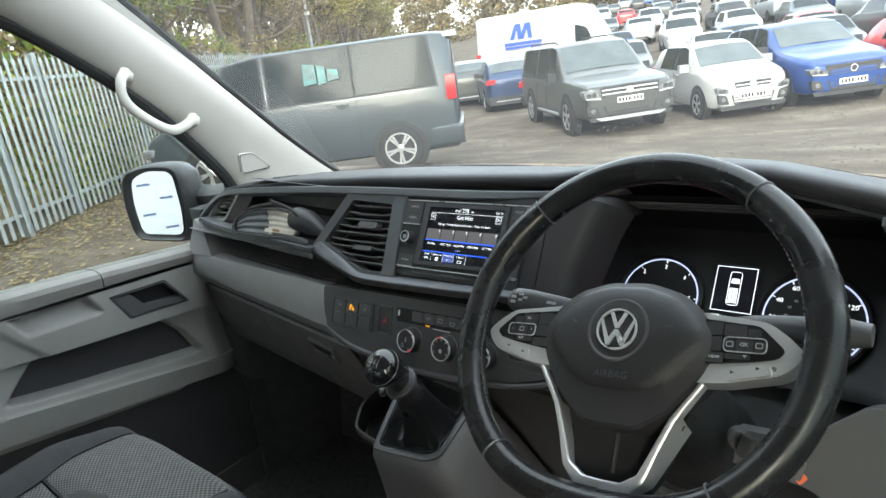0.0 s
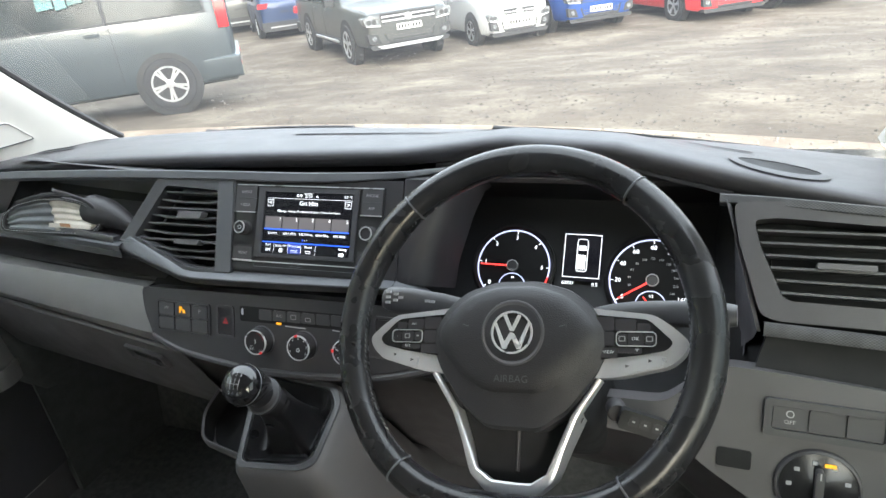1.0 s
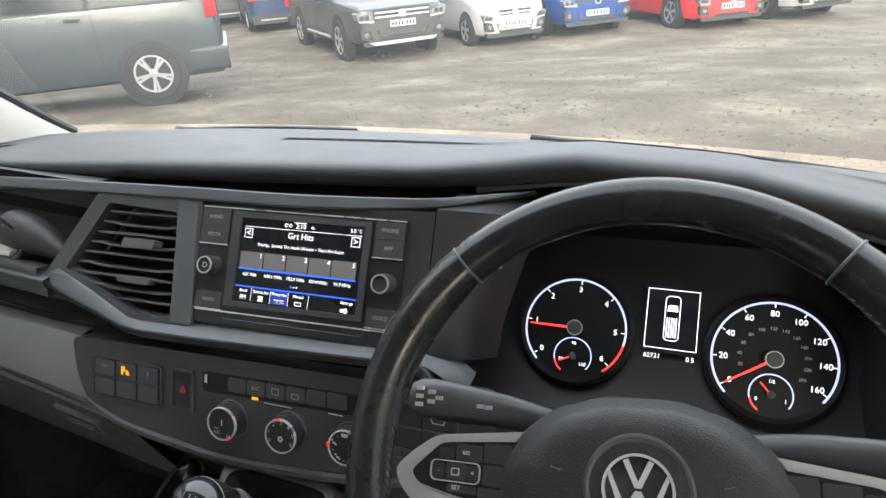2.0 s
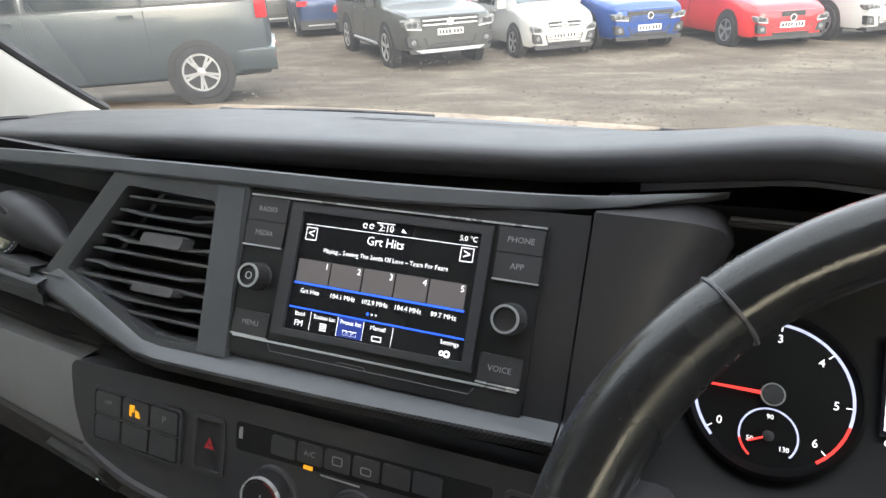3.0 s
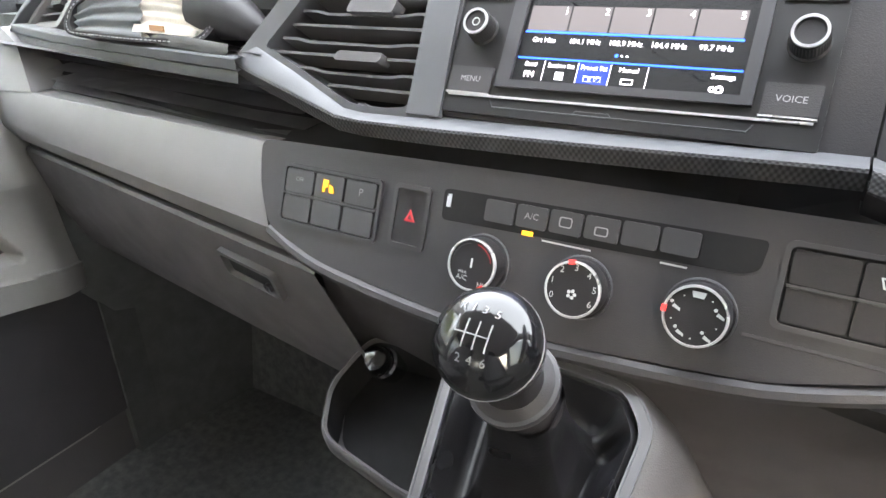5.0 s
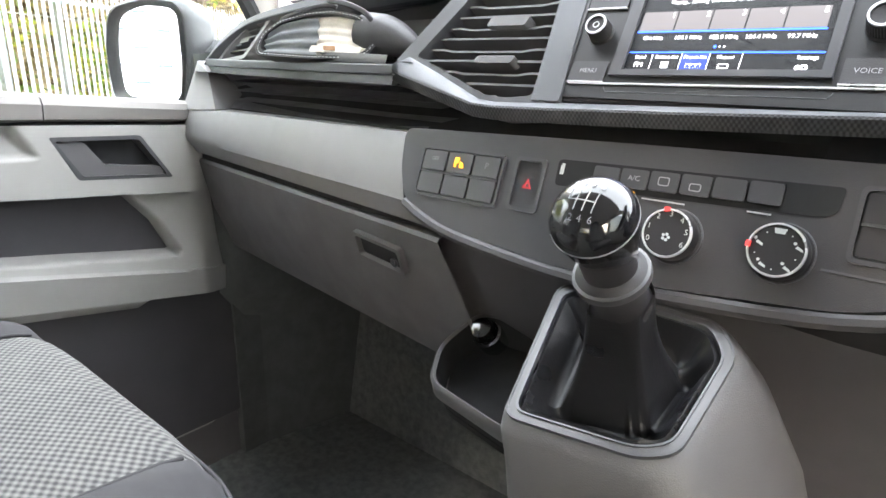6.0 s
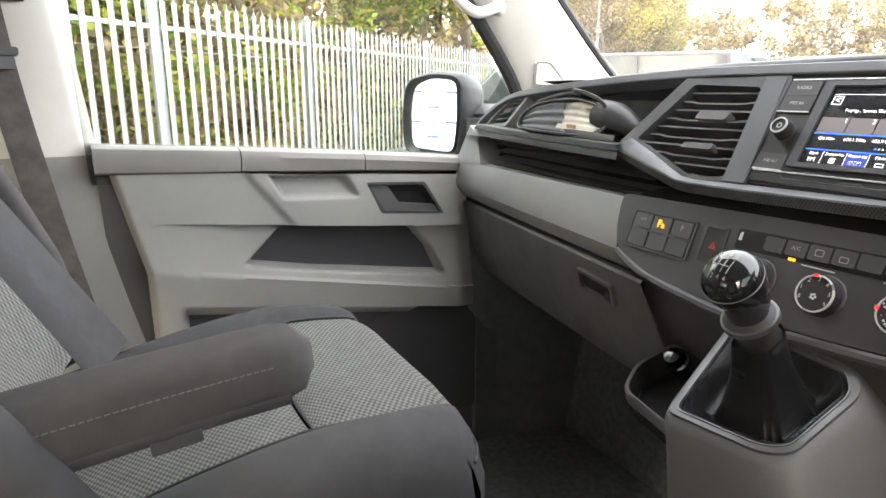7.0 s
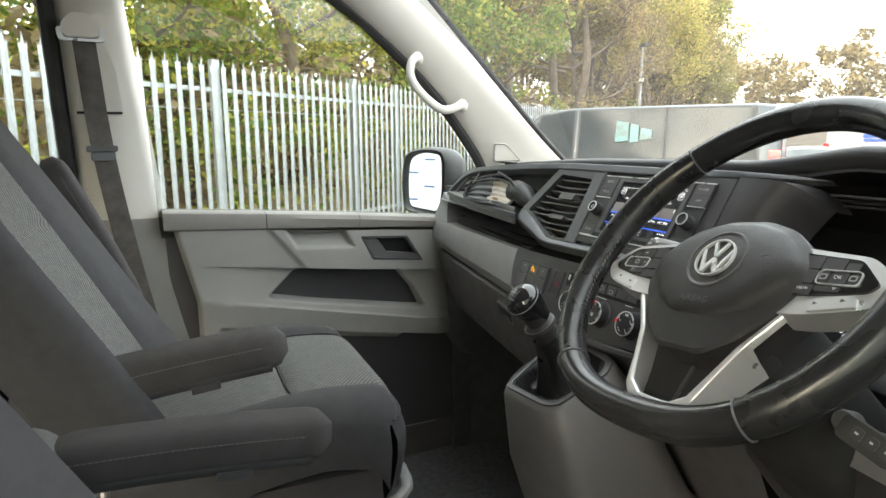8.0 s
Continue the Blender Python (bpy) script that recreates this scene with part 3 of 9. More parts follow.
# switch and heater panel
kp = [(-0.268, 0.041), (-0.262, 0.0), (-0.247, -0.033), (-0.185, -0.053), (-0.056, -0.065), (0.04, -0.061), (0.151, -0.050), (0.231, -0.026), (0.252, -0.012), (0.252, 0.050), (0.0, 0.047)]
panel = part("switch_panel", slab(bmesh.new(), FK, rounded(kp, 0.012), -0.03, 0.0, 0.002), PANELM, dash, "black heater and switch panel")
bm = bmesh.new()
tube(bm, smooth_path([FK.p(-0.247, -0.036, -0.004), FK.p(-0.185, -0.057, -0.003), FK.p(-0.056, -0.070, -0.003), FK.p(0.04, -0.067, -0.003), FK.p(0.151, -0.056, -0.003), FK.p(0.235, -0.032, -0.006)], 5), 0.006, 8)
part("panel_lip", bm, PLASTIC, dash)


def button(fr, u0, u1, v0, v1, parent, m=SWITCH, d=0.002, name="button", label=""):
    return part(name, slab(bmesh.new(), fr, rrect(u0 + 0.0003, u1 - 0.0003, v0 + 0.0003, v1 - 0.0003, 0.0018, 2), -0.004, d, 0.0012, 2), m, parent, label)


bm = ringplate(bmesh.new(), FK, rrect(-0.234, -0.131, -0.026, 0.024, 0.004), rrect(-0.2315, -0.1335, -0.0235, 0.0215, 0.003), -0.004, 0.0032, 0.0008)
plate("bank_back", FK, rect(-0.2315, -0.1335, -0.0235, 0.0215), -0.002, 0.0004, DARK, panel, 0)
bank = part("switch_bank", bm, FRAME, panel, "block of six black switches")
for i in range(3):
    for j in range(2):
        b = button(FK, -0.2302 + 0.0322 * i, -0.1998 + 0.0322 * i, (-0.0225, 0.0005)[j], (-0.0020, 0.0205)[j], panel, d=0.0034)
        if j == 1:
            if i == 1:
                plate("lamp", FK, [(-0.189, 0.006), (-0.1865, 0.006), (-0.1865, 0.010), (-0.184, 0.010), (-0.1835, 0.016), (-0.189, 0.016)], 0.0035, 0.0040, AMBER, b, 0, "lit amber parking symbol")
                plate("lamp", FK, [(-0.182, 0.006), (-0.177, 0.006), (-0.1785, 0.011), (-0.1825, 0.0125)], 0.0035, 0.0040, AMBER, b, 0)
            elif i == 0:
                write("OFF", 0.0052, FK, -0.2145, 0.012, MIDM, b, 0.0037)
            else:
                write("P", 0.009, FK, -0.150, 0.011, MIDM, b, 0.0037)
plate("bar", FK, rect(-0.231, -0.134, -0.0015, 0.0), 0.002, 0.0038, SWITCH, panel, 0.0004)
part("switch_frame", ringplate(bmesh.new(), FK, rrect(-0.120, -0.087, -0.024, 0.025, 0.004), rrect(-0.1165, -0.0905, -0.0205, 0.0215, 0.003), -0.004, 0.002, 0.0006), SWITCH, panel)
hz = button(FK, -0.1155, -0.0915, -0.0195, 0.0205, panel, d=0.0, label="black hazard switch")
part("symbol", ringplate(bmesh.new(), FK, [(-0.1085, -0.003), (-0.0985, -0.003), (-0.1035, 0.006)], [(-0.1055, -0.0013), (-0.1015, -0.0013), (-0.1035, 0.0025)], 0.0001, 0.0006), REDLAMP, hz, "red hazard triangle")

part("control_strip", slab(bmesh.new(), FK, rounded([(-0.076, 0.004), (0.128, 0.009), (0.137, 0.013), (0.139, 0.031), (-0.077, 0.027)], 0.004), -0.004, 0.0006, 0.0006), DARK, panel, "gloss black heater control strip")
for i in range(6):
    u0, u1 = -0.0415 + 0.0243 * i, -0.0185 + 0.0243 * i
    b = button(FK, u0, u1, 0.0095 + 0.0006 * i, 0.0255 + 0.0006 * i, panel, d=0.0024)
    if i == 1:
        write("A/C", 0.0062, FK, (u0 + u1) / 2, 0.0185, MIDM, b, 0.0026)
        plate("lamp", FK, rect(u0 + 0.006, u1 - 0.009, 0.0052, 0.0082), 0.0004, 0.0013, AMBER, panel, 0, "lit amber lamp")
    elif i in (2, 3):
        c = (u0 + u1) / 2
        part("symbol", ringplate(bmesh.new(), FK, rrect(c - 0.0045, c + 0.0045, 0.0155 - 0.001 * (i == 3), 0.0225 - 0.002 * (i == 3), 0.0015, 2), rrect(c - 0.0037, c + 0.0037, 0.0163 - 0.001 * (i == 3), 0.0217 - 0.002 * (i == 3), 0.001, 2), 0.0024, 0.0027), MIDM, b)
plate("sheen_line", FK, rect(0.004, 0.038, 0.0035, 0.0046), 0.0006, 0.0012, SILVER, panel, 0)
plate("sheen_line", FK, rect(0.082, 0.098, 0.0055, 0.0066), 0.0006, 0.0012, SILVER, panel, 0)
plate("window", FK, rect(-0.0735, -0.070, 0.014, 0.0235), 0.0006, 0.0012, SILVER, panel, 0)
bm = bmesh.new()
tube(bm, [FK.p(0.135, -0.025, -0.0008), FK.p(0.24, -0.026, -0.0008)], 0.0015, 5)
part("panel_crease", bm, SWITCH, panel)

KNOBS = ((-0.037, -0.021, 1), (0.036, -0.021, 2), (0.110, -0.019, 3))
for u, v, style in KNOBS:
    q = 0.82
    knob = part("heater_knob", lathe(bmesh.new(), FK, u, v, [(r * q, n) for r, n in ((0.0258, -0.006), (0.0258, 0.001), (0.0246, 0.0025), (0.0234, 0.004), (0.0229, 0.015), (0.0222, 0.0165), (0.0195, 0.017), (0.019, 0.0155))], 40), DEEP, panel, "round black heater knob with chrome ring", 30)
    part("chrome_ring", lathe(bmesh.new(), FK, u, v, [(r * q, n) for r, n in ((0.0226, 0.0160), (0.0222, 0.0185), (0.0209, 0.0187), (0.0205, 0.0165))], 40), BRIGHT, knob, "thin chrome ring")
    part("base_ring", lathe(bmesh.new(), FK, u, v, [(r * q, n) for r, n in ((0.0262, 0.0), (0.0260, 0.0022), (0.0253, 0.0026), (0.0249, 0.0018))], 40), SATIN, knob, "thin satin base ring")
    part("knob_face", lathe(bmesh.new(), FK, u, v, [(r * q, n) for r, n in ((0.0206, 0.0160), (0.0206, 0.0172), (0.012, 0.0174), (0.002, 0.0174))], 36), DEEP, knob)
    a = radians((-55, 100, 176)[style - 1])
    ca, sa = math.cos(a), math.sin(a)
    q = [(u + r * ca - w * sa, v + r * sa + w * ca) for r, w in ((0.0162, -0.0020), (0.0190, -0.0020), (0.0190, 0.0020), (0.0162, 0.0020))]
    plate("pointer", FK, q, 0.0165, 0.0195, RED, knob, 0.0003, "red pointer mark")
    if style == 1:
        write("A/C", 0.0052, FK, u - 0.006, v - 0.010, MARK, knob, 0.0177)
        write("MAX", 0.0030, FK, u - 0.006, v - 0.006, MARK, knob, 0.0177)
        write("HI", 0.0052, FK, u + 0.009, v - 0.0125, MARK, knob, 0.0177)
        for a0, a1, mm in ((100, 165, FAINT), (15, 80, REDLAMP)):
            ringo = circle(u, v, 0.0152, 12, a0, a1)
            ringi = circle(u, v, 0.0146, 12, a0, a1)
            bm = bmesh.new()
            loft(bm, [[FK.p(*p, 0.0178) for p in ringo], [FK.p(*p, 0.0178) for p in ringi]])
            part("arc", bm, mm, knob)
        plate("symbol", FK, rect(u - 0.0006, u + 0.0006, v - 0.002, v + 0.0045), 0.0174, 0.0178, MARK, knob, 0)
    elif style == 2:
        for i in range(7):
            a = radians(205 - 39 * i)
            write(str(i), 0.0060, FK, u + 0.0143 * math.cos(a), v + 0.0143 * math.sin(a), MARK, knob, 0.0177)
        for i in range(5):
            a = math.tau * i / 5
            plate("symbol", FK, circle(u + 0.0022 * math.cos(a), v - 0.003 + 0.0022 * math.sin(a), 0.0012, 8), 0.0174, 0.0178, MARK, knob, 0)
    else:
        for i in range(5):
            a = radians(90 - 72 * i)
            cu, cv = u + 0.0128 * math.cos(a), v + 0.0128 * math.sin(a)
            if i == 0:
                plate("symbol", FK, [(cu - 0.003, cv - 0.0018), (cu + 0.003, cv - 0.0018), (cu + 0.004, cv + 0.0018), (cu - 0.004, cv + 0.0018)], 0.0174, 0.0178, MARK, knob, 0)
            else:
                plate("symbol", FK, circle(cu - 0.0018, cv + 0.0022, 0.0011, 8), 0.0174, 0.0178, MARK, knob, 0)
                plate("symbol", FK, [(cu - 0.0012, cv - 0.0008), (cu + 0.0035, cv - 0.0028), (cu + 0.0035, cv - 0.0012), (cu - 0.0002, cv + 0.001)], 0.0174, 0.0178, MARK, knob, 0)
            a2 = radians(126 - 72 * i)
            plate("symbol", FK, circle(u + 0.0132 * math.cos(a2), v + 0.0132 * math.sin(a2), 0.0005, 6), 0.0174, 0.0178, MARK, knob, 0)

plate("bank_back", FK, rect(0.1495, 0.2195, -0.0145, 0.0315), -0.002, 0.0004, DARK, panel, 0)
part("switch_frame", ringplate(bmesh.new(), FK, rrect(0.147, 0.222, -0.017, 0.034, 0.005), rrect(0.150, 0.219, -0.014, 0.031, 0.004), -0.004, 0.0022, 0.0006), SWITCH, panel)
# dimmer light at this end is painted into these four buttons' darker black
for i in range(2):
    for j in range(2):
        b = button(FK, 0.1515 + 0.034 * i, 0.1845 + 0.034 * i, (-0.0125, 0.0095)[j], (0.0075, 0.0295)[j], panel, DEEP)
        if i == 1 and j == 1:
            c, d = 0.2015, 0.0195
            part("symbol", ringplate(bmesh.new(), FK, [(c - 0.006, d - 0.003), (c + 0.006, d - 0.003), (c + 0.008, d + 0.003), (c - 0.008, d + 0.003)], [(c - 0.0052, d - 0.0022), (c + 0.0052, d - 0.0022), (c + 0.0068, d + 0.0022), (c - 0.0068, d + 0.0022)], 0.002, 0.0023), MARK, b)
plate("bar", FK, rect(0.151, 0.218, 0.0077, 0.0092), 0.002, 0.0036, SWITCH, panel, 0.0004)

# passenger's lower grey panel, the slot above it and the glovebox
def left_rows(prof):
    rows = []
    for i in range(15):
        f = i / 14
        x0, x1 = -1.455, -0.867
        rows.append([(x0 + (x1 + dx - x0) * f, ya + (yb - ya) * f, za + (zb - za) * f) for ya, za, yb, zb, dx in prof])
    return rows


part("storage_slot", loft(bmesh.new(), left_rows([(0.80, 1.272, 0.742, 1.266, 0.0), (0.845, 1.268, 0.79, 1.262, 0), (0.86, 1.235, 0.80, 1.235, 0), (0.82, 1.214, 0.76, 1.220, 0)])), PLASTIC, dash, "long dark storage slot", 30)
bm = bmesh.new()
for z in (1.258, 1.244, 1.230):
    rows = left_rows([(0.812, z, 0.752, z, 0.03), (0.845, z + 0.003, 0.785, z + 0.003, 0.03), (0.845, z - 0.001, 0.785, z - 0.001, 0.03)])[3:]
    loft(bm, rows)
part("slot_rib", bm, PLASTIC, dash)
bm = bmesh.new()
prism(bm, [(-1.46, 0.786, 1.208), (-1.46, 0.822, 1.288), (-1.41, 0.812, 1.268), (-1.345, 0.782, 1.214)], [(-1.46, 0.88, 1.208), (-1.46, 0.88, 1.288), (-1.41, 0.87, 1.268), (-1.345, 0.86, 1.214)])
part("slot_end", bm, GREY, dash)
part("lower_panel", loft(bmesh.new(), left_rows([(0.825, 1.212, 0.765, 1.217, 0), (0.793, 1.2115, 0.741, 1.218, 0), (0.789, 1.207, 0.737, 1.215, 0), (0.781, 1.168, 0.712, 1.165, 0.012), (0.783, 1.158, 0.707, 1.152, 0.018), (0.80, 1.135, 0.712, 1.128, 0.05), (0.825, 1.128, 0.735, 1.122, 0.06)])), GREY, dash, "mid grey plastic lower dash panel", 30)
glove = part("glovebox_door", loft(bmesh.new(), left_rows([(0.84, 1.124, 0.742, 1.119, 0.06), (0.806, 1.122, 0.716, 1.117, 0.06), (0.803, 1.118, 0.713, 1.113, 0.06), (0.825, 1.03, 0.745, 1.01, 0.09), (0.86, 0.95, 0.79, 0.93, 0.09), (0.93, 0.93, 0.87, 0.91, 0.09)])), KNEE, dash, "dark grey glovebox flap", 40)
FG = Frame((-0.922, 0.7385, 1.073), (-0.133, -0.9416, -0.309))
part("handle_recess", ringplate(bmesh.new(), FG, rrect(-0.048, 0.048, -0.019, 0.019, 0.006), rrect(-0.042, 0.042, -0.014, 0.014, 0.004), -0.01, 0.0030, 0.0008), KNEE, glove)
# the recess's shade is painted onto the pull plate
plate("handle", FG, rrect(-0.040, 0.040, -0.012, 0.012, 0.004), -0.006, -0.003, DARK, glove, 0.001, "glovebox pull, near black for the shade in its recess")
part("lock", lathe(bmesh.new(), FG, 0.035, 0.0, ((0.006, 0.003), (0.006, 0.006), (0.004, 0.0065)), 14), CHROME, glove)

# driver's side: vent, knee panel, switches and light switch
rv_o = [(-0.046, 0.098), (-0.040, 0.06), (-0.016, -0.016), (0.0, -0.021), (0.25, -0.021), (0.25, 0.085), (0.0, 0.100)]
rv_i = [(-0.026, 0.080), (-0.020, 0.055), (0.003, 0.004), (0.010, 0.0), (0.23, -0.002), (0.23, 0.070), (-0.005, 0.083)]
rvent = part("air_vent", ringplate(bmesh.new(), FRV, rounded(rv_o, 0.008), rounded(rv_i, 0.005), -0.04, 0.004, 0.0015), PLASTIC, dash, "grey framed air vent beside the wheel")
# this vent's inner shade is a dark sheet too
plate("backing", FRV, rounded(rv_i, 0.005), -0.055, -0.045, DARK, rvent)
for k in range(6):
    v = 0.008 + 0.0125 * k
    bm = bmesh.new()
    u0 = lerp(v, (0, 0.055, 0.08), (0.006, -0.018, -0.024))
    rows = [[FRV.p(u, v + 0.003, -0.03), FRV.p(u, v + 0.0012, -0.003), FRV.p(u, v - 0.0012, -0.003), FRV.p(u, v - 0.002, -0.03)] for u in (u0, 0.10, 0.232)]
    part("slat", loft(bm, rows, close_v=True, caps=True), SLAT, rvent, "", 50)
plate("tab", FRV, rrect(0.032, 0.082, 0.034, 0.040, 0.002), -0.01, 0.004, KNEE, rvent, 0.001)
bm = bmesh.new()
part("ribbed_strip", ribbon(bm, [FRV.p(-0.012, -0.0225, 0.004), FRV.p(0.1, -0.026, 0.004), FRV.p(0.27, -0.028, 0.002)], FRV.v, FRV.n, 0.014, 0.003), CARBON, dash, "black ribbed trim strip")
plate("side_slot", FRV, [(-0.02, -0.08), (0.28, -0.085), (0.28, -0.04), (-0.008, -0.036)], -0.03, -0.008, DARK, dash, 0.002)
part("driver_strip", ribbon(bmesh.new(), smooth_path([FRV.p(-0.060, 0.108, -0.006), FRV.p(0.0, 0.104, 0.0), FRV.p(0.12, 0.094, 0.002), FRV.p(0.27, 0.085, 0.0)], 4), FRV.v, FRV.n, 0.010, 0.004), CARBON, dash, "dark trim strip")
kneep = [(-0.045, 0.028), (0.0, 0.027), (0.27, 0.012), (0.27, -0.13), (0.06, -0.132), (-0.005, -0.112), (-0.050, -0.086), (-0.085, -0.062), (-0.16, -0.058), (-0.28, -0.052), (-0.30, -0.03), (-0.10, -0.02)]
# turned-under part of the knee panel; its lack of light is put into the colour
rows = []
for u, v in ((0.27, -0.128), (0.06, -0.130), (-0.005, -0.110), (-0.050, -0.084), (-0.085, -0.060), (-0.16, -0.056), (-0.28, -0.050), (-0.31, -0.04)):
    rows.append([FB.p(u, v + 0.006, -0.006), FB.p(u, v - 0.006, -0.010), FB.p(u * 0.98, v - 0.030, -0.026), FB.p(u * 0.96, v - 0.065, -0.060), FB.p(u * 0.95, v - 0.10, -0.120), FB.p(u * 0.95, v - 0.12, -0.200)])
part("knee_underside", loft(bmesh.new(), rows), DEEP, dash, "underside of the knee panel, darkened where it is unlit", 50)
knee = part("knee_panel", slab(bmesh.new(), FB, rounded(kneep, 0.012), -0.03, -0.001, 0.003), KNEE, dash, "mid grey plastic knee panel")
part("switch_frame", ringplate(bmesh.new(), FB, rrect(-0.004, 0.106, -0.036, 0.002, 0.004), rrect(0.003, 0.099, -0.029, -0.005, 0.003), -0.004, 0.004, 0.0008), SWITCH, knee, "black switch surround")
for i in range(3):
    b = button(FB, 0.0035 + 0.032 * i, 0.0345 + 0.032 * i, -0.0285, -0.0055, knee)
    if i == 0:
        write("OFF", 0.006, FB, 0.019, -0.021, MARK, b, 0.0022)
        part("symbol", ringplate(bmesh.new(), FB, circle(0.019, -0.0125, 0.0038, 12), circle(0.019, -0.0125, 0.0028, 12), 0.002, 0.0023), MARK, b)
lsw = part("light_switch", lathe(bmesh.new(), FB, 0.048, -0.083, ((0.039, -0.003), (0.038, 0.004), (0.0355, 0.005), (0.0345, 0.002), (0.033, 0.002)), 36), PLASTIC, knee, "round black light switch", 30)
part("switch_face", lathe(bmesh.new(), FB, 0.048, -0.083, ((0.0345, -0.001), (0.0345, 0.003), (0.010, 0.004), (0.002, 0.004)), 36), GLOSS, lsw)
part("grip", slab(bmesh.new(), FB, rrect(0.0445, 0.0515, -0.104, -0.062, 0.003), 0.003, 0.014, 0.0015), SWITCH, lsw)
plate("mark", FB, rect(0.0475, 0.0488, -0.070, -0.063), 0.014, 0.0145, MARK, lsw, 0)
plate("lamp", FB, rect(0.052, 0.062, -0.060, -0.0565), 0.004, 0.0046, AMBER, lsw, 0, "lit amber lamp")
for a in (100, 140, 178, 60, 20, -20):
    plate("symbol", FB, rect(0.048 + 0.026 * math.cos(radians(a)) - 0.002, 0.048 + 0.026 * math.cos(radians(a)) + 0.003, -0.083 + 0.026 * math.sin(radians(a)) - 0.002, -0.083 + 0.026 * math.sin(radians(a)) + 0.002), 0.0036, 0.0042, MIDM, lsw, 0)
plate("blank_slot", FB, rrect(-0.045, -0.012, -0.078, -0.058, 0.003), -0.0008, 0.0006, DARK, knee, 0.0004)

# dark cheek between the instruments and the driver's vent
rows = []
for i in range(9):
    f = i / 8
    a, b = FC.p(0.178, 0.104 - 0.19 * f, 0.004), FRV.p(-0.050 + 0.036 * f, 0.102 - 0.135 * f, -0.003)
    rows.append([a, a.lerp(b, 0.35) - FRV.n * 0.003, a.lerp(b, 0.8) + FRV.n * 0.002, b - FRV.u * 0.004 + FRV.n * 0.003, b, b - FRV.n * 0.02])
part("vent_cheek", loft(bmesh.new(), rows), PLASTIC, dash, "black panel beside the instruments", 50)

# instruments under their hood
bm = bmesh.new()
rows = []
for i in range(21):
    f = i / 20
    u = -0.215 + 0.415 * f
    w = abs(f - 0.5) * 2
    rows.append([FC.p(u * 1.02, -0.085, 0.012), FC.p(u, -0.065, -0.004 + 0.03 * w ** 14), FC.p(u, 0.06, -0.006 + 0.03 * w ** 14), FC.p(u, 0.098, 0.0 + 0.03 * w ** 14), FC.p(u * 1.0, 0.112 - 0.01 * w ** 4, 0.03), FC.p(u * 1.0, 0.112 - 0.012 * w ** 4, 0.075)])
cluster = part("instrument_panel", loft(bm, rows), DIAL, dash, "black instrument panel with two lit dials", 40)
bm = bmesh.new()
for k in range(3):
    tube(bm, [FC.p(-0.19 + 0.03 * k, 0.110 - 0.002 * k, 0.035 + 0.014 * k), FC.p(0.17 - 0.02 * k, 0.110 - 0.002 * k, 0.035 + 0.014 * k)], 0.002, 6)
part("hood_rib", bm, PLASTIC, cluster)
bm = bmesh.new()
rows = []
for i in range(19):
    f = i / 18
    x = -0.40 + 0.39 * f
    yl, zl = lerp(x, XS, LIPY), lerp(x, XS, LIPZ)
    arch = 0.012 * (1 - (2 * f - 1) ** 4)
    rows.append([(x, yl + 0.034, zl - 0.020), (x, yl + 0.021, zl - 0.0225), (x, yl + 0.020, zl - 0.028 + arch * 0.2), (x, yl + 0.06, zl - 0.040 + arch * 0.4), (x, yl + 0.14, zl - 0.05)])
part("instrument_hood", loft(bm, rows), DEEP, dash, "", 50)
for su, pu in ((0.185, 0.168),):
    bm = bmesh.new()
    rows = [[FC.p(su, v, 0.0), FC.p(su * 1.02, v, 0.03), FC.p(pu * (1.05 if su < 0 else 1.12), v * 0.92, 0.075)] for v in (-0.09, -0.04, 0.02, 0.07, 0.10)]
    part("hood_side", loft(bm, rows), PLASTIC, cluster, "", 50)


def arc_band(fr, cu, cv, r0, r1, a0, a1, n, k=40):
    bm = bmesh.new()
    loft(bm, [[fr.p(*p, n) for p in circle(cu, cv, r0, k, a0, a1)], [fr.p(*p, n) for p in circle(cu, cv, r1, k, a0, a1)]])
    return bm


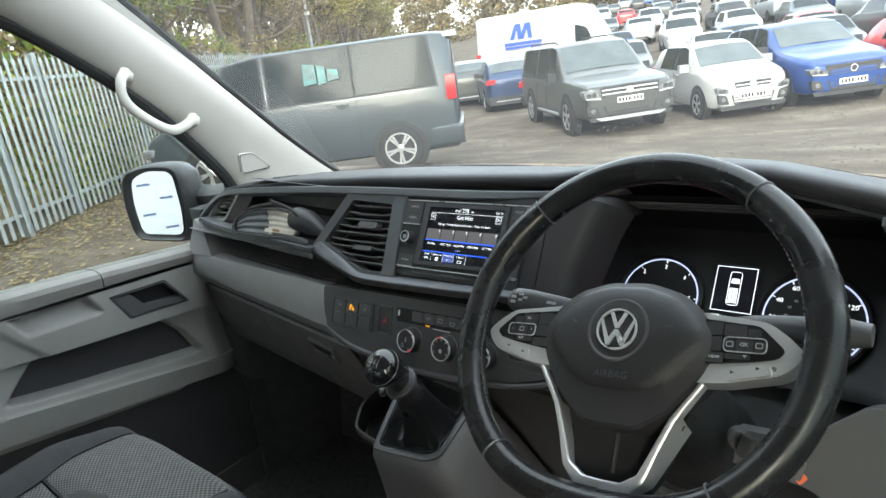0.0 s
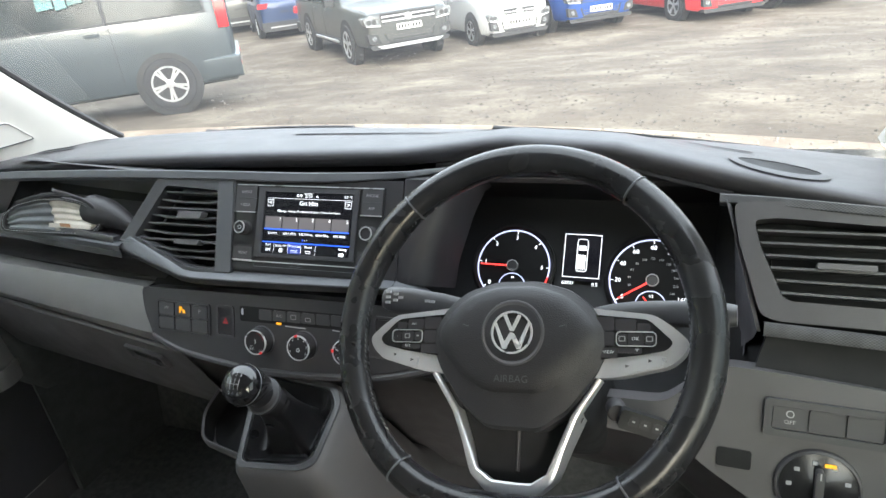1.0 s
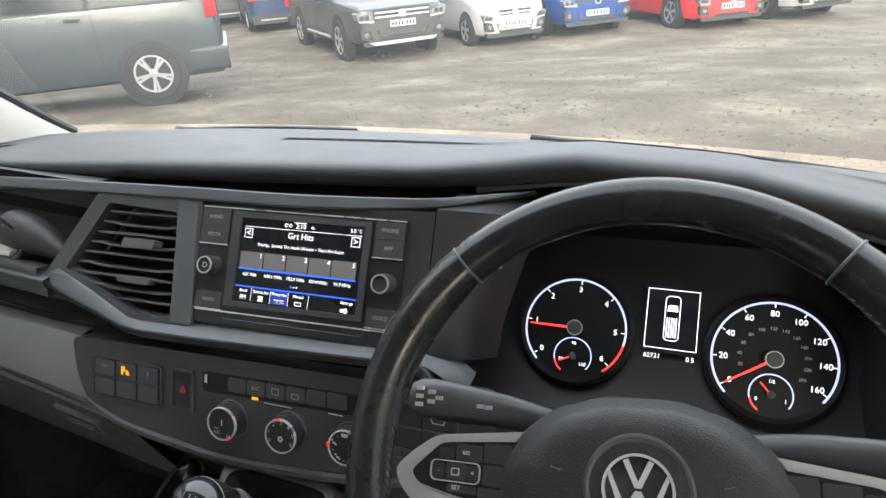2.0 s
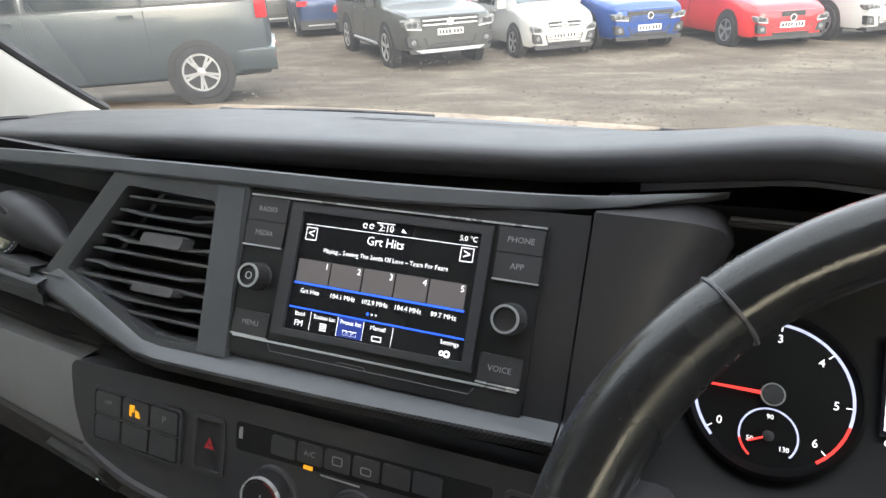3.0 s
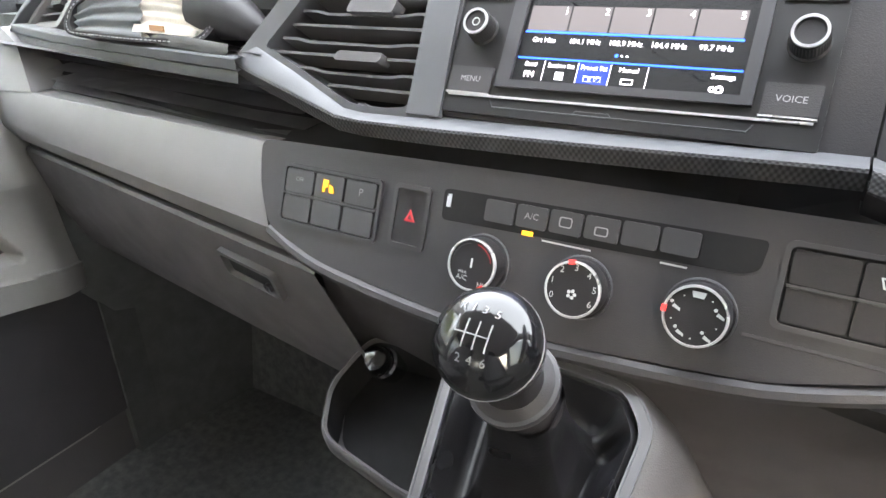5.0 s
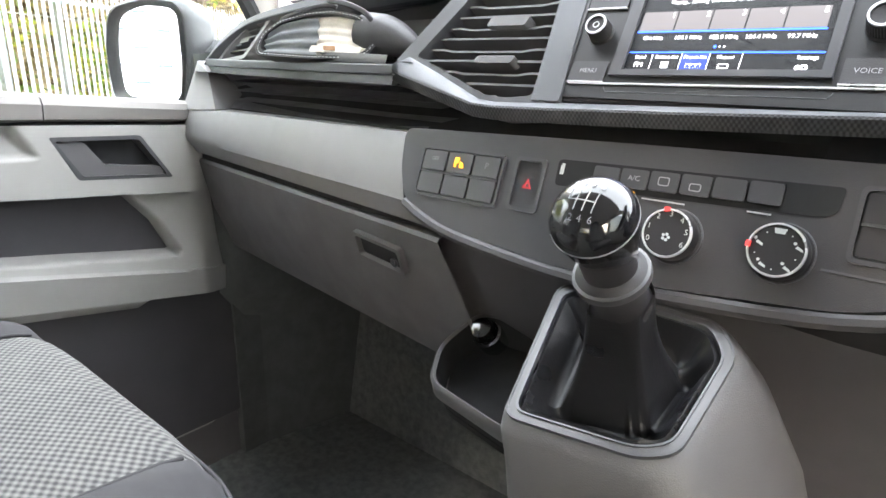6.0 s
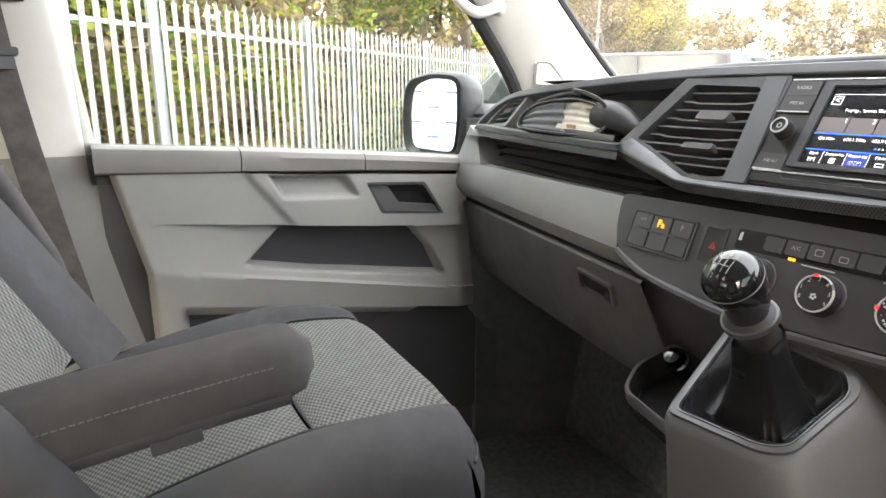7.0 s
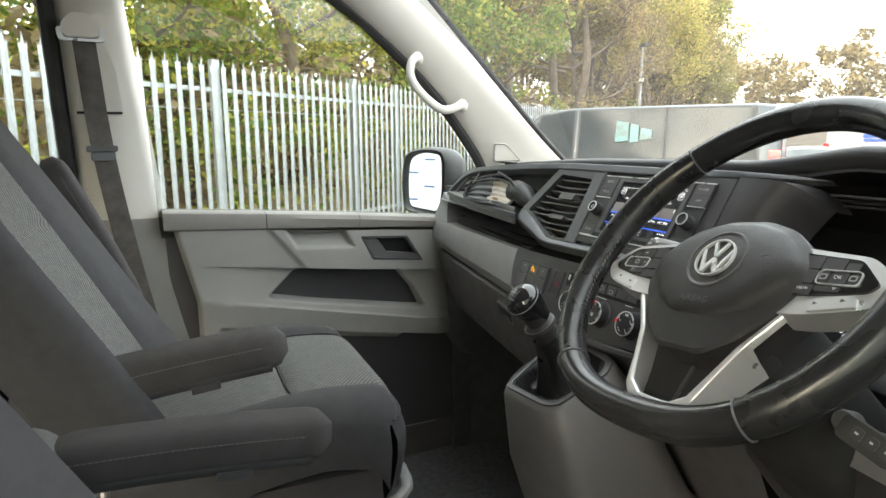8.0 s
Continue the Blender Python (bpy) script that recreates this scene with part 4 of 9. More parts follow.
def dial(cu, cv, r, spans, numbers, ns, needle, sub, sub_needle):
    d = part("dial", lathe(bmesh.new(), FC, cu, cv, ((r + 0.006, -0.003), (r + 0.006, 0.004), (r + 0.003, 0.006), (r + 0.0005, 0.003), (r - 0.002, 0.001), (0.004, 0.001)), 48), DIAL, cluster, "round black dial with a lit ring", 30)
    for a0, a1, m in spans:
        part("ring", arc_band(FC, cu, cv, r - 0.0025, r - 0.0005, a0, a1, 0.0022), m, d)
    for txt, a in numbers:
        write(txt, ns, FC, cu + (r - 0.0115) * math.cos(radians(a)), cv + (r - 0.0115) * math.sin(radians(a)), WHITE_UI, d, 0.0018)
        bm = bmesh.new()
        ca, sa = math.cos(radians(a)), math.sin(radians(a))
        tube(bm, [FC.p(cu + (r - 0.006) * ca, cv + (r - 0.006) * sa, 0.0018), FC.p(cu + (r - 0.0025) * ca, cv + (r - 0.0025) * sa, 0.0018)], 0.0005, 4)
        part("tick", bm, WHITE_UI, d)
    ca, sa = math.cos(radians(needle)), math.sin(radians(needle))
    bm = bmesh.new()
    tube(bm, [FC.p(cu + 0.006 * ca, cv + 0.006 * sa, 0.006), FC.p(cu + (r - 0.006) * ca, cv + (r - 0.006) * sa, 0.006)], [0.0014, 0.0008], 6)
    part("needle", bm, NEEDLE, d, "red needle")
    part("needle_cap", lathe(bmesh.new(), FC, cu, cv, ((0.0075, 0.002), (0.0075, 0.008), (0.006, 0.0095), (0.004, 0.0096)), 20), PLASTIC, d)
    part("cap_ring", ringplate(bmesh.new(), FC, circle(cu, cv, 0.0077, 24), circle(cu, cv, 0.0066, 24), 0.008, 0.0092), SILVER, d)
    su, sv, sr, s0, s1 = sub
    part("ring", arc_band(FC, su, sv, sr - 0.0012, sr, s0, s1, 0.0024), RING_UI, d)
    part("ring", arc_band(FC, su, sv, sr - 0.0014, sr, 195 if s0 < 90 else 200, 235, 0.0026, 12), NEEDLE, d)
    ca, sa = math.cos(radians(sub_needle)), math.sin(radians(sub_needle))
    bm = bmesh.new()
    tube(bm, [FC.p(su, sv, 0.004), FC.p(su + (sr - 0.005) * ca, sv + (sr - 0.005) * sa, 0.004)], 0.0008, 5)
    part("needle", bm, NEEDLE, d, "short red needle")
    part("needle_cap", lathe(bmesh.new(), FC, su, sv, ((0.0036, 0.002), (0.0036, 0.005), (0.002, 0.0055)), 14), PLASTIC, d)
    return d


tach = dial(-0.088, 0.003, 0.050, ((-14, 225, RING_UI), (-52, -14, NEEDLE)), [(str(i), 218 - 43.5 * i) for i in range(7)], 0.0078, 180, (-0.0875, -0.0245, 0.0185, -40, 220), 205)
write("50", 0.0045, FC, -0.0985, -0.0285, WHITE_UI, tach, 0.003)
write("90", 0.0045, FC, -0.0875, -0.012, WHITE_UI, tach, 0.003)
write("130", 0.0045, FC, -0.0775, -0.0315, WHITE_UI, tach, 0.003)
speedo = dial(0.089, -0.003, 0.053, ((-38, 222, RING_UI),), [(str(i * 20), 213 - 30.5 * i) for i in range(9)], 0.0078, 213, (0.0885, -0.034, 0.0185, -35, 222), 133)
for i in range(1, 13):
    a = radians(216 - 20.6 * i)
    write(str(i * 20), 0.0042, FC, 0.089 + 0.028 * math.cos(a), -0.003 + 0.028 * math.sin(a), MARK, speedo, 0.0018)
write("1/2", 0.0045, FC, 0.0885, -0.0225, WHITE_UI, speedo, 0.003)
write("0", 0.0045, FC, 0.0765, -0.039, WHITE_UI, speedo, 0.003)
write("1", 0.0045, FC, 0.1005, -0.0385, WHITE_UI, speedo, 0.003)
mfd = plate("trip_display", FC, rect(-0.0245, 0.0265, -0.010, 0.054), -0.002, 0.0012, SCREEN, cluster, 0.0003, "small lit display with a van outline")
part("border", ringplate(bmesh.new(), FC, rect(-0.0225, 0.0245, -0.006, 0.051), rect(-0.0218, 0.0238, -0.0053, 0.0503), 0.0013, 0.0016), WHITE_UI, mfd)
part("van_outline", ringplate(bmesh.new(), FC, rrect(-0.0060, 0.0080, 0.002, 0.045, 0.004), rrect(-0.0052, 0.0072, 0.0028, 0.0442, 0.003), 0.0013, 0.0017), WHITE_UI, mfd)
for k in range(5):
    plate("van_roof_rib", FC, rect(-0.0040 + 0.0021 * k, -0.0029 + 0.0021 * k, 0.005, 0.024), 0.0013, 0.0017, WHITE_UI, mfd, 0)
plate("van_screen", FC, [(-0.004, 0.030), (0.006, 0.030), (0.005, 0.036), (-0.003, 0.036)], 0.0013, 0.0017, WHITE_UI, mfd, 0)
write("62721", 0.0062, FC, -0.0145, -0.0135, WHITE_UI, cluster, 0.002)
write("0.5", 0.0062, FC, 0.0195, -0.0135, WHITE_UI, cluster, 0.002)

# ---- the cab's shell ----
def shell(name, bm, m, label, category, angle=35):
    return tagged(part(name, bm, m, None, label, angle), category=category, kind="structure")


bm = bmesh.new()
block(bm, -1.56, 0.40, -3.2, 1.2, 0.44, 0.48)
shell("floor", bm, CARPET, "black carpeted cab floor", "floor")
bm = bmesh.new()
rows = [[(x, 1.12 - 0.0 * x, 0.48), (x, 1.16, 0.75), (x, 1.13, 1.0), (x, 1.22, 1.30)] for x in (-1.50, -1.0, -0.5, 0.0, 0.35)]
loft(bm, rows)
shell("bulkhead", bm, CARPET, "dark footwell bulkhead under the dash", "wall")
bm = bmesh.new()
loft(bm, [[(x, y, 1.945 + 0.02 * math.cos((x + 0.575) * 1.6)) for x in np.linspace(-1.36, 0.21, 9)] for y in (0.50, 0.0, -1.0, -2.0, -3.2)])
shell("ceiling", bm, WHITETRIM, "pale fabric roof lining", "ceiling")
bm = bmesh.new()
block(bm, -1.56, 0.41, -3.26, 0.52, 1.985, 2.01)
shell("roof", bm, CREAM, "painted steel van roof", "roof")
for side, X in (("left", -1.515), ("right", 0.365)):
    bm = bmesh.new()
    block(bm, X - 0.03, X + 0.03, 0.86, 1.30, 0.44, 1.30, 0.01)
    shell("wall_footwell_" + side, bm, LINER, "dark lined footwell side", "wall")
# kick panel: a darker colour than its grey carries the footwell's shadow
bm = bmesh.new()
loft(bm, [[(x, y, z) for x, y in ((-1.500, 0.835), (-1.462, 0.848), (-1.450, 0.868), (-1.438, 0.91), (-1.420, 1.0), (-1.400, 1.15))] for z in (1.16, 1.05, 0.95, 0.85)] + [[(x - 0.02, y + 0.02, z) for x, y in ((-1.500, 0.845), (-1.470, 0.87), (-1.465, 0.90), (-1.455, 0.95), (-1.44, 1.02), (-1.42, 1.15))] for z in (0.78, 0.48)])
shell("trim_kick_panel", bm, LINER, "grey kick panel ahead of the door, darkened for its shadow", "trim", 50)
# windscreen
bm = bmesh.new()
rows = []
for i in range(17):
    f = i / 16
    c = 2 * f - 1
    x0, x1 = -0.575 + 0.79 * c, -0.575 + 0.70 * c
    y0 = 1.262 - 0.085 * c * c - 0.05 * (x0 + 0.575)
    rows.append([(x0 + (x1 - x0) * g, y0 + (0.53 - 0.06 * c * c - y0) * g, 1.335 + 0.595 * g + 0.02 * math.sin(math.pi * g)) for g in (0, 0.25, 0.5, 0.75, 1)])
ws = shell("window_1", loft(bm, rows), SCREENG, "clear curved van windscreen", "windscreen")
ws.visible_shadow = False
bm = bmesh.new()
block(bm, -1.30, 0.16, 0.44, 0.56, 1.925, 1.985, 0.015)
shell("trim_header", bm, WHITETRIM, "pale trim above the windscreen", "trim")

# front pillars: trim between the door opening and the windscreen
EDGE = [(0.97, 1.29, 1.235, 1.315), (0.945, 1.345, 1.185, 1.355), (0.905, 1.415, 1.075, 1.452), (0.80, 1.545, 0.935, 1.588), (0.69, 1.65, 0.83, 1.692), (0.52, 1.78, 0.70, 1.818), (0.30, 1.865, 0.56, 1.935)]


def pillar(mir, name):
    bm = bmesh.new()
    rows = []
    for y0, z0, y1, z1 in EDGE:
        row = []
        for f, x in ((0, -1.475), (0.02, -1.452), (0.12, -1.432), (0.35, -1.408), (0.65, -1.388), (0.9, -1.372), (1.0, -1.372), (1.02, -1.395)):
            lean = 0.06 * max(0.0, (z0 + z1) / 2 - 1.35)
            X = x + lean
            row.append((X if not mir else -1.15 - X, y0 + (y1 - y0) * f - (0.05 * (X + 0.575) * 0 if mir else 0), z0 + (z1 - z0) * f))
        rows.append(row)
    return shell(name, loft(bm, rows), CREAM, "pale cream windscreen pillar trim", "pillar", 50)


pillar(False, "trim_pillar_left")
pillar(True, "trim_pillar_right")
bm = bmesh.new()
tube(bm, smooth_path([(-1.376 + 0.06 * max(0.0, z1 - 1.35), y1 + 0.004, z1 + 0.002) for _, _, y1, z1 in EDGE], 5), 0.009, 8)
shell("trim_screen_seal", bm, RUBBER, "black rubber windscreen seal", "seal")
bm = bmesh.new()
tube(bm, smooth_path([(-1.455, 0.90, 1.235), (-1.455, 0.944, 1.30), (-1.452, 0.938, 1.352), (-1.445, 0.895, 1.42), (-1.44, 0.79, 1.552), (-1.435, 0.68, 1.658), (-1.43, 0.51, 1.786), (-1.42, 0.30, 1.86), (-1.42, 0.12, 1.875)], 5), 0.015, 8)
shell("trim_door_seal", bm, RUBBER, "black rubber door seal", "seal")
# small triangular speaker panel at the pillar's foot
FP = Frame((-1.403, 0.984, 1.399), (0.93, -0.25, -0.26), (0, 1, 0))
bm = bmesh.new()
tri_o = [(-0.032, 0.025), (0.003, 0.026), (0.054, -0.022), (-0.026, -0.029)]
slab(bm, FP, rounded(tri_o, 0.008), -0.02, 0.002, 0.001)
shell("trim_tweeter_panel", bm, CREAM, "pale triangular speaker cover at the pillar foot", "speaker cover")
bm = ringplate(bmesh.new(), FP, rounded([(u * 0.96, v * 0.96) for u, v in tri_o], 0.008), rounded([(u * 0.91, v * 0.90) for u, v in tri_o], 0.007), 0.0, 0.0035)
shell("trim_tweeter_groove", bm, SATIN, "thin groove round the speaker cover", "trim")

# centre pillar beside the passenger seat
bm = bmesh.new()
up = [(0.086, 1.240), (0.069, 1.40), (0.052, 1.56), (0.034, 1.72), (0.010, 1.95)]
dn = [(-0.108, 1.240), (-0.110, 1.40), (-0.110, 1.52), (-0.118, 1.70), (-0.130, 1.95)]
rows = [[(-1.56, b, z), (-1.515, b + 0.004, z), (-1.492, b + 0.03, z), (-1.484, (a + b) / 2, z), (-1.490, a - 0.025, z), (-1.512, a, z), (-1.56, a, z)] for (a, z), (b, _) in zip(up, dn)]
shell("trim_pillar_upper", loft(bm, rows), CREAM, "pale cream upper centre pillar trim", "pillar", 50)
bm = bmesh.new()
lo = [(0.086, 1.252), (0.094, 1.18), (0.107, 1.085), (0.128, 0.98), (0.15, 0.88), (0.17, 0.48)]
rows = [[(-1.56, -0.12, z), (-1.505, -0.115, z), (-1.478, -0.07, z), (-1.470, 0.0, z), (-1.474, a - 0.03, z), (-1.495, a, z), (-1.56, a, z)] for a, z in lo]
shell("trim_pillar_lower", loft(bm, rows), DOORGREY, "grey lower centre pillar trim", "pillar", 50)
bm = bmesh.new()
tube(bm, smooth_path([(-1.50, -0.115, 0.6), (-1.50, -0.114, 1.2), (-1.503, -0.120, 1.5), (-1.50, -0.136, 1.95)], 4), 0.018, 8)
shell("trim_pillar_seal", bm, RUBBER, "black seal behind the centre pillar", "seal")

# body sides, rear and rear windows, closing the van round the camera
for side, X in (("left", -1.53), ("right", 0.38)):
    bm = bmesh.new()
    s = 0.03
    for y0, y1, z0, z1 in ((-3.2, -0.13, 0.48, 1.12), (-3.2, -0.13, 1.80, 1.985), (-1.45, -1.25, 1.12, 1.80), (-3.2, -2.75, 1.12, 1.80)):
        block(bm, X - s, X + s, y0, y1, z0, z1, 0.008)
    shell("wall_rear_" + side, bm, DOORGREY, "grey lined van side behind the seats", "wall")
    bm = bmesh.new()
    for y0, y1 in ((-1.25, -0.13), (-2.75, -1.45)):
        block(bm, X - 0.003, X + 0.003, y0, y1, 1.12, 1.80)
    g = shell("window_rear_" + side, bm, GLASS, "rear side window glass", "window")
    g.visible_shadow = False
bm = bmesh.new()
for x0, x1, z0, z1 in ((-1.56, 0.41, 0.44, 1.15), (-1.56, 0.41, 1.78, 2.0), (-1.56, -1.3, 1.15, 1.78), (0.15, 0.41, 1.15, 1.78)):
    block(bm, x0, x1, -3.26, -3.2, z0, z1)
shell("wall_tailgate", bm, DOORGREY, "grey lined tailgate", "wall")
bm = bmesh.new()
block(bm, -1.3, 0.15, -3.235, -3.225, 1.15, 1.78)
g = shell("window_tailgate", bm, GLASS, "tailgate window glass", "window")
g.visible_shadow = False
# driver's door, behind the camera's side
bm = bmesh.new()
block(bm, 0.30, 0.37, -0.13, 1.0, 0.48, 1.22, 0.012)
block(bm, 0.31, 0.37, -0.22, -0.08, 1.2, 1.96, 0.012)
block(bm, 0.30, 0.36, -0.13, 0.45, 1.86, 1.96, 0.012)
shell("door_2", bm, DOORGREY, "grey plastic lined driver's door", "door")
bm = bmesh.new()
prism(bm, [(0.335, -0.1, 1.2), (0.335, 0.93, 1.2), (0.335, 0.93, 1.36), (0.335, 0.52, 1.78), (0.335, 0.3, 1.87), (0.335, -0.1, 1.87)], [(0.34, -0.1, 1.2), (0.34, 0.93, 1.2), (0.34, 0.93, 1.36), (0.34, 0.52, 1.78), (0.34, 0.3, 1.87), (0.34, -0.1, 1.87)])
# added out of view: this pane casts shadow and holds back side light
g = shell("window_driver", bm, DIMGLASS, "unseen driver's door window, darkened to cut side light", "window")

# ---- passenger door ----
FD = Frame((-1.446, 0.45, 1.10), (1.0, 0.03, 0.0), (0, 1, 0))
door = tagged(thing("door_1", "closed grey plastic passenger door with pocket and pull handle", "door", (-1.46, 0.45, 0.5)), kind="structure")
plate("door_skin", FD, [(-0.35, -0.62), (0.52, -0.62), (0.52, 0.10), (-0.37, 0.155)], -0.09, -0.045, KNEE, door, 0.003)
rail_t = [(-0.372, 0.171), (-0.13, 0.157), (0.115, 0.140), (0.32, 0.123), (0.42, 0.114)]
rail_b = [(-0.366, 0.122), (-0.13, 0.112), (0.115, 0.101), (0.32, 0.089), (0.40, 0.084)]
for name, a, b in (("top_rail", 0, 1), ("top_rail", 1, 2), ("top_rail", 2, 4)):
    rows = []
    for i in range(9):
        u = rail_t[a][0] + (rail_t[b][0] - rail_t[a][0]) * i / 8 + (0.001 if i == 0 else -0.001 if i == 8 else 0)
        t, l = (lerp(u, [p[0] for p in q], [p[1] for p in q]) for q in (rail_t, rail_b))
        rows.append([FD.p(u, t - 0.006, -0.085), FD.p(u, t, -0.07), FD.p(u, t + 0.001, -0.01), FD.p(u, t - 0.004, 0.008), FD.p(u, t - 0.014, 0.014), FD.p(u, l + 0.004, 0.010), FD.p(u, l, 0.004), FD.p(u, l - 0.001, -0.03)])
    part(name, loft(bmesh.new(), rows, caps=True), RAIL, door, "", 40)
def smooth_step(x, a, b):
    f = min(1.0, max(0.0, (x - a) / (b - a)))
    return f * f * (3 - 2 * f)


def inside(p, poly):
    """Signed distance to a convex outline, positive inside."""
    return min(((b[0] - a[0]) * (p[1] - a[1]) - (b[1] - a[1]) * (p[0] - a[0])) / math.hypot(b[0] - a[0], b[1] - a[1]) for a, b in zip(poly, poly[1:] + poly[:1]))


def two(u, a, b):
    return a[1] + (b[1] - a[1]) * (u - a[0]) / (b[0] - a[0])


POCKET = [(-0.129, -0.071), (0.003, -0.098), (0.300, -0.146), (0.306, -0.138), (0.275, -0.078), (0.232, -0.028), (0.222, -0.023), (-0.052, 0.000), (-0.064, -0.003), (-0.130, -0.064)]
PULL = [(-0.056, 0.056), (0.094, 0.049), (0.100, 0.053), (0.073, 0.098), (-0.082, 0.105)]
LATCH = [(0.153, 0.014), (0.294, 0.001), (0.249, 0.069), (0.120, 0.0755)]


def card_height(u, v):
    """How far the moulded door card stands out."""
    crease, ledge, foot = two(u, (-0.271, 0.027), (0.322, -0.033)), two(u, (-0.27, -0.064), (0.321, -0.174)), two(u, (-0.27, -0.134), (0.32, -0.226))
    if v > crease:
        n = 0.004 + 0.007 * smooth_step(u + 0.8 * (v - 0.02), -0.062, -0.040)
        n -= 0.003 * smooth_step(u, 0.2, 0.33)
    elif v > ledge:
        f = (crease - v) / (crease - ledge)
        deep = 0.017 * smooth_step(u, -0.30, -0.10)
        n = 0.004 - deep * (1 - 0.6 * f) + 0.008 * f ** 3
    elif v > foot:
        n = 0.012 - 0.006 * (ledge - v) / (ledge - foot)
    else:
        n = -0.034 + 0.036 * smooth_step(-u, 0.240, 0.262)
    n -= 0.035 * smooth_step(u, 0.335, 0.43)
    q = inside((u, v), PULL)
    if q > -0.002:
        n -= smooth_step(q, -0.002, 0.010) * (0.010 + 0.020 * smooth_step(v, 0.045, 0.095))
    q = inside((u, v), POCKET)
    n -= 0.045 * smooth_step(q, -0.002, 0.008)
    q = inside((u, v), LATCH)
    n -= 0.04 * smooth_step(q, 0.0, 0.004)
    return n


rows = []
for i in range(176):
    g = i / 175
    row = []
    for top, low, k in ((lambda u: two(u, (-0.347, 0.125), (0.36, 0.081)), lambda u: two(u, (-0.271, 0.027), (0.322, -0.033)), 40), (lambda u: two(u, (-0.271, 0.027), (0.322, -0.033)) - 0.0012, lambda u: two(u, (-0.27, -0.064), (0.321, -0.174)), 40), (lambda u: two(u, (-0.27, -0.064), (0.321, -0.174)) - 0.0015, lambda u: two(u, (-0.27, -0.134), (0.32, -0.226)) + 0.001, 12), (lambda u: two(u, (-0.27, -0.134), (0.32, -0.226)) - 0.002, lambda u: -0.52, 14)):
        for j in range(k + 1):
            u = -0.35 + 0.80 * g
            v = top(u) + (low(u) - top(u)) * j / k
            edge = lerp(v, (-0.3, -0.066, 0.023, 0.12), (-0.305, -0.307, -0.328, -0.350))
            u = edge + (0.45 - edge) * g
            row.append(FD.p(u, v, card_height(u, v) - (0.03 * (1 - g / 0.012) if g < 0.012 else 0.0)))
    rows.append(row)
part("door_card", loft(bmesh.new(), rows), DOORGREY, door, "moulded grey plastic door card", 60)
plate("pocket_lining", FD, rounded([(u * 0.985, v * 0.99 - 0.001) for u, v in POCKET], 0.012, 4), -0.06, -0.0415, PLASTIC, door, 0.001, "dark pocket lining")
latch = part("latch_frame", ringplate(bmesh.new(), FD, rounded([(0.149, 0.011), (0.299, -0.002), (0.251, 0.072), (0.116, 0.079)], 0.005), rounded([(0.156, 0.0165), (0.289, 0.004), (0.247, 0.066), (0.124, 0.072)], 0.004), -0.03, 0.0115, 0.001), SWITCH, door, "black latch surround")
plate("latch_well", FD, LATCH, -0.03, -0.0135, DARK, latch, 0)
part("lever", slab(bmesh.new(), FD, rounded([(0.126, 0.071), (0.157, 0.0165), (0.288, 0.004), (0.282, 0.018), (0.192, 0.030), (0.166, 0.067)], 0.005), -0.012, 0.006, 0.003), KNEE, latch, "dark grey door pull lever")
plate("lower_bin", FD, [(-0.262, -0.140), (0.329, -0.231), (0.448, -0.250), (0.448, -0.515), (-0.262, -0.515)], -0.046, -0.0325, PLASTIC, door, 0.001, "dark lower door bin")
plate("vent_grille", FD, rect(0.20, 0.245, 0.122, 0.125), -0.06, -0.02, DARK, door, 0)
bm = bmesh.new()
prism(bm, [(-1.478, 0.07, 1.2), (-1.478, 0.95, 1.2), (-1.478, 0.94, 1.35), (-1.455, 0.69, 1.66), (-1.44, 0.52, 1.79), (-1.43, 0.3, 1.87), (-1.43, 0.05, 1.88)], [(-1.482, 0.07, 1.2), (-1.482, 0.95, 1.2), (-1.482, 0.94, 1.35), (-1.459, 0.69, 1.66), (-1.444, 0.52, 1.79), (-1.434, 0.3, 1.87), (-1.434, 0.05, 1.88)])
g = part("window_glass", bm, GLASS, door, "clear door glass")
g.visible_shadow = False

# grab handle on the pillar
grab = thing("grab_handle", "pale grey plastic grab handle on the windscreen pillar", "handle", (-1.40, 0.78, 1.58))
pth = smooth_path([(-1.425, 0.742, 1.648), (-1.400, 0.722, 1.650), (-1.386, 0.703, 1.636), (-1.386, 0.698, 1.606), (-1.386, 0.710, 1.578), (-1.386, 0.737, 1.549), (-1.386, 0.768, 1.525), (-1.386, 0.792, 1.515), (-1.390, 0.820, 1.519), (-1.400, 0.850, 1.530), (-1.425, 0.872, 1.530)], 6)
part("bar", tube(bmesh.new(), pth, [0.020] * 5 + [0.017, 0.015, 0.013] + [0.0115] * (len(pth) - 16) + [0.013, 0.015, 0.017] + [0.020] * 5, 8, flat=0.75, upv=(1, 0, 0)), CREAM, grab, "", 60)

# ---- seat belt ----
belt = thing("seat_belt", "brown-grey seat belt webbing hanging from its pillar anchor", "seat belt", (-1.48, 0.0, 1.0))
FBt = Frame((-1.474, -0.059, 1.690), (1.0, 0.1, 0.0), (0, 1, 0))
part("anchor_cover", slab(bmesh.new(), FBt, rounded([(-0.034, -0.022), (0.034, -0.022), (0.040, 0.004), (0.018, 0.030), (-0.018, 0.030), (-0.040, 0.004)], 0.010, 4), -0.012, 0.022, 0.006), CREAM, belt, "pale anchor cover")
part("anchor_ring", ringplate(bmesh.new(), FBt, rounded([(-0.046, -0.030), (0.046, -0.030), (0.050, 0.0), (-0.050, 0.0)], 0.010), rounded([(-0.036, -0.024), (0.036, -0.024), (0.038, -0.006), (-0.038, -0.006)], 0.008), -0.004, 0.014, 0.002), SILVER, belt, "steel belt loop")
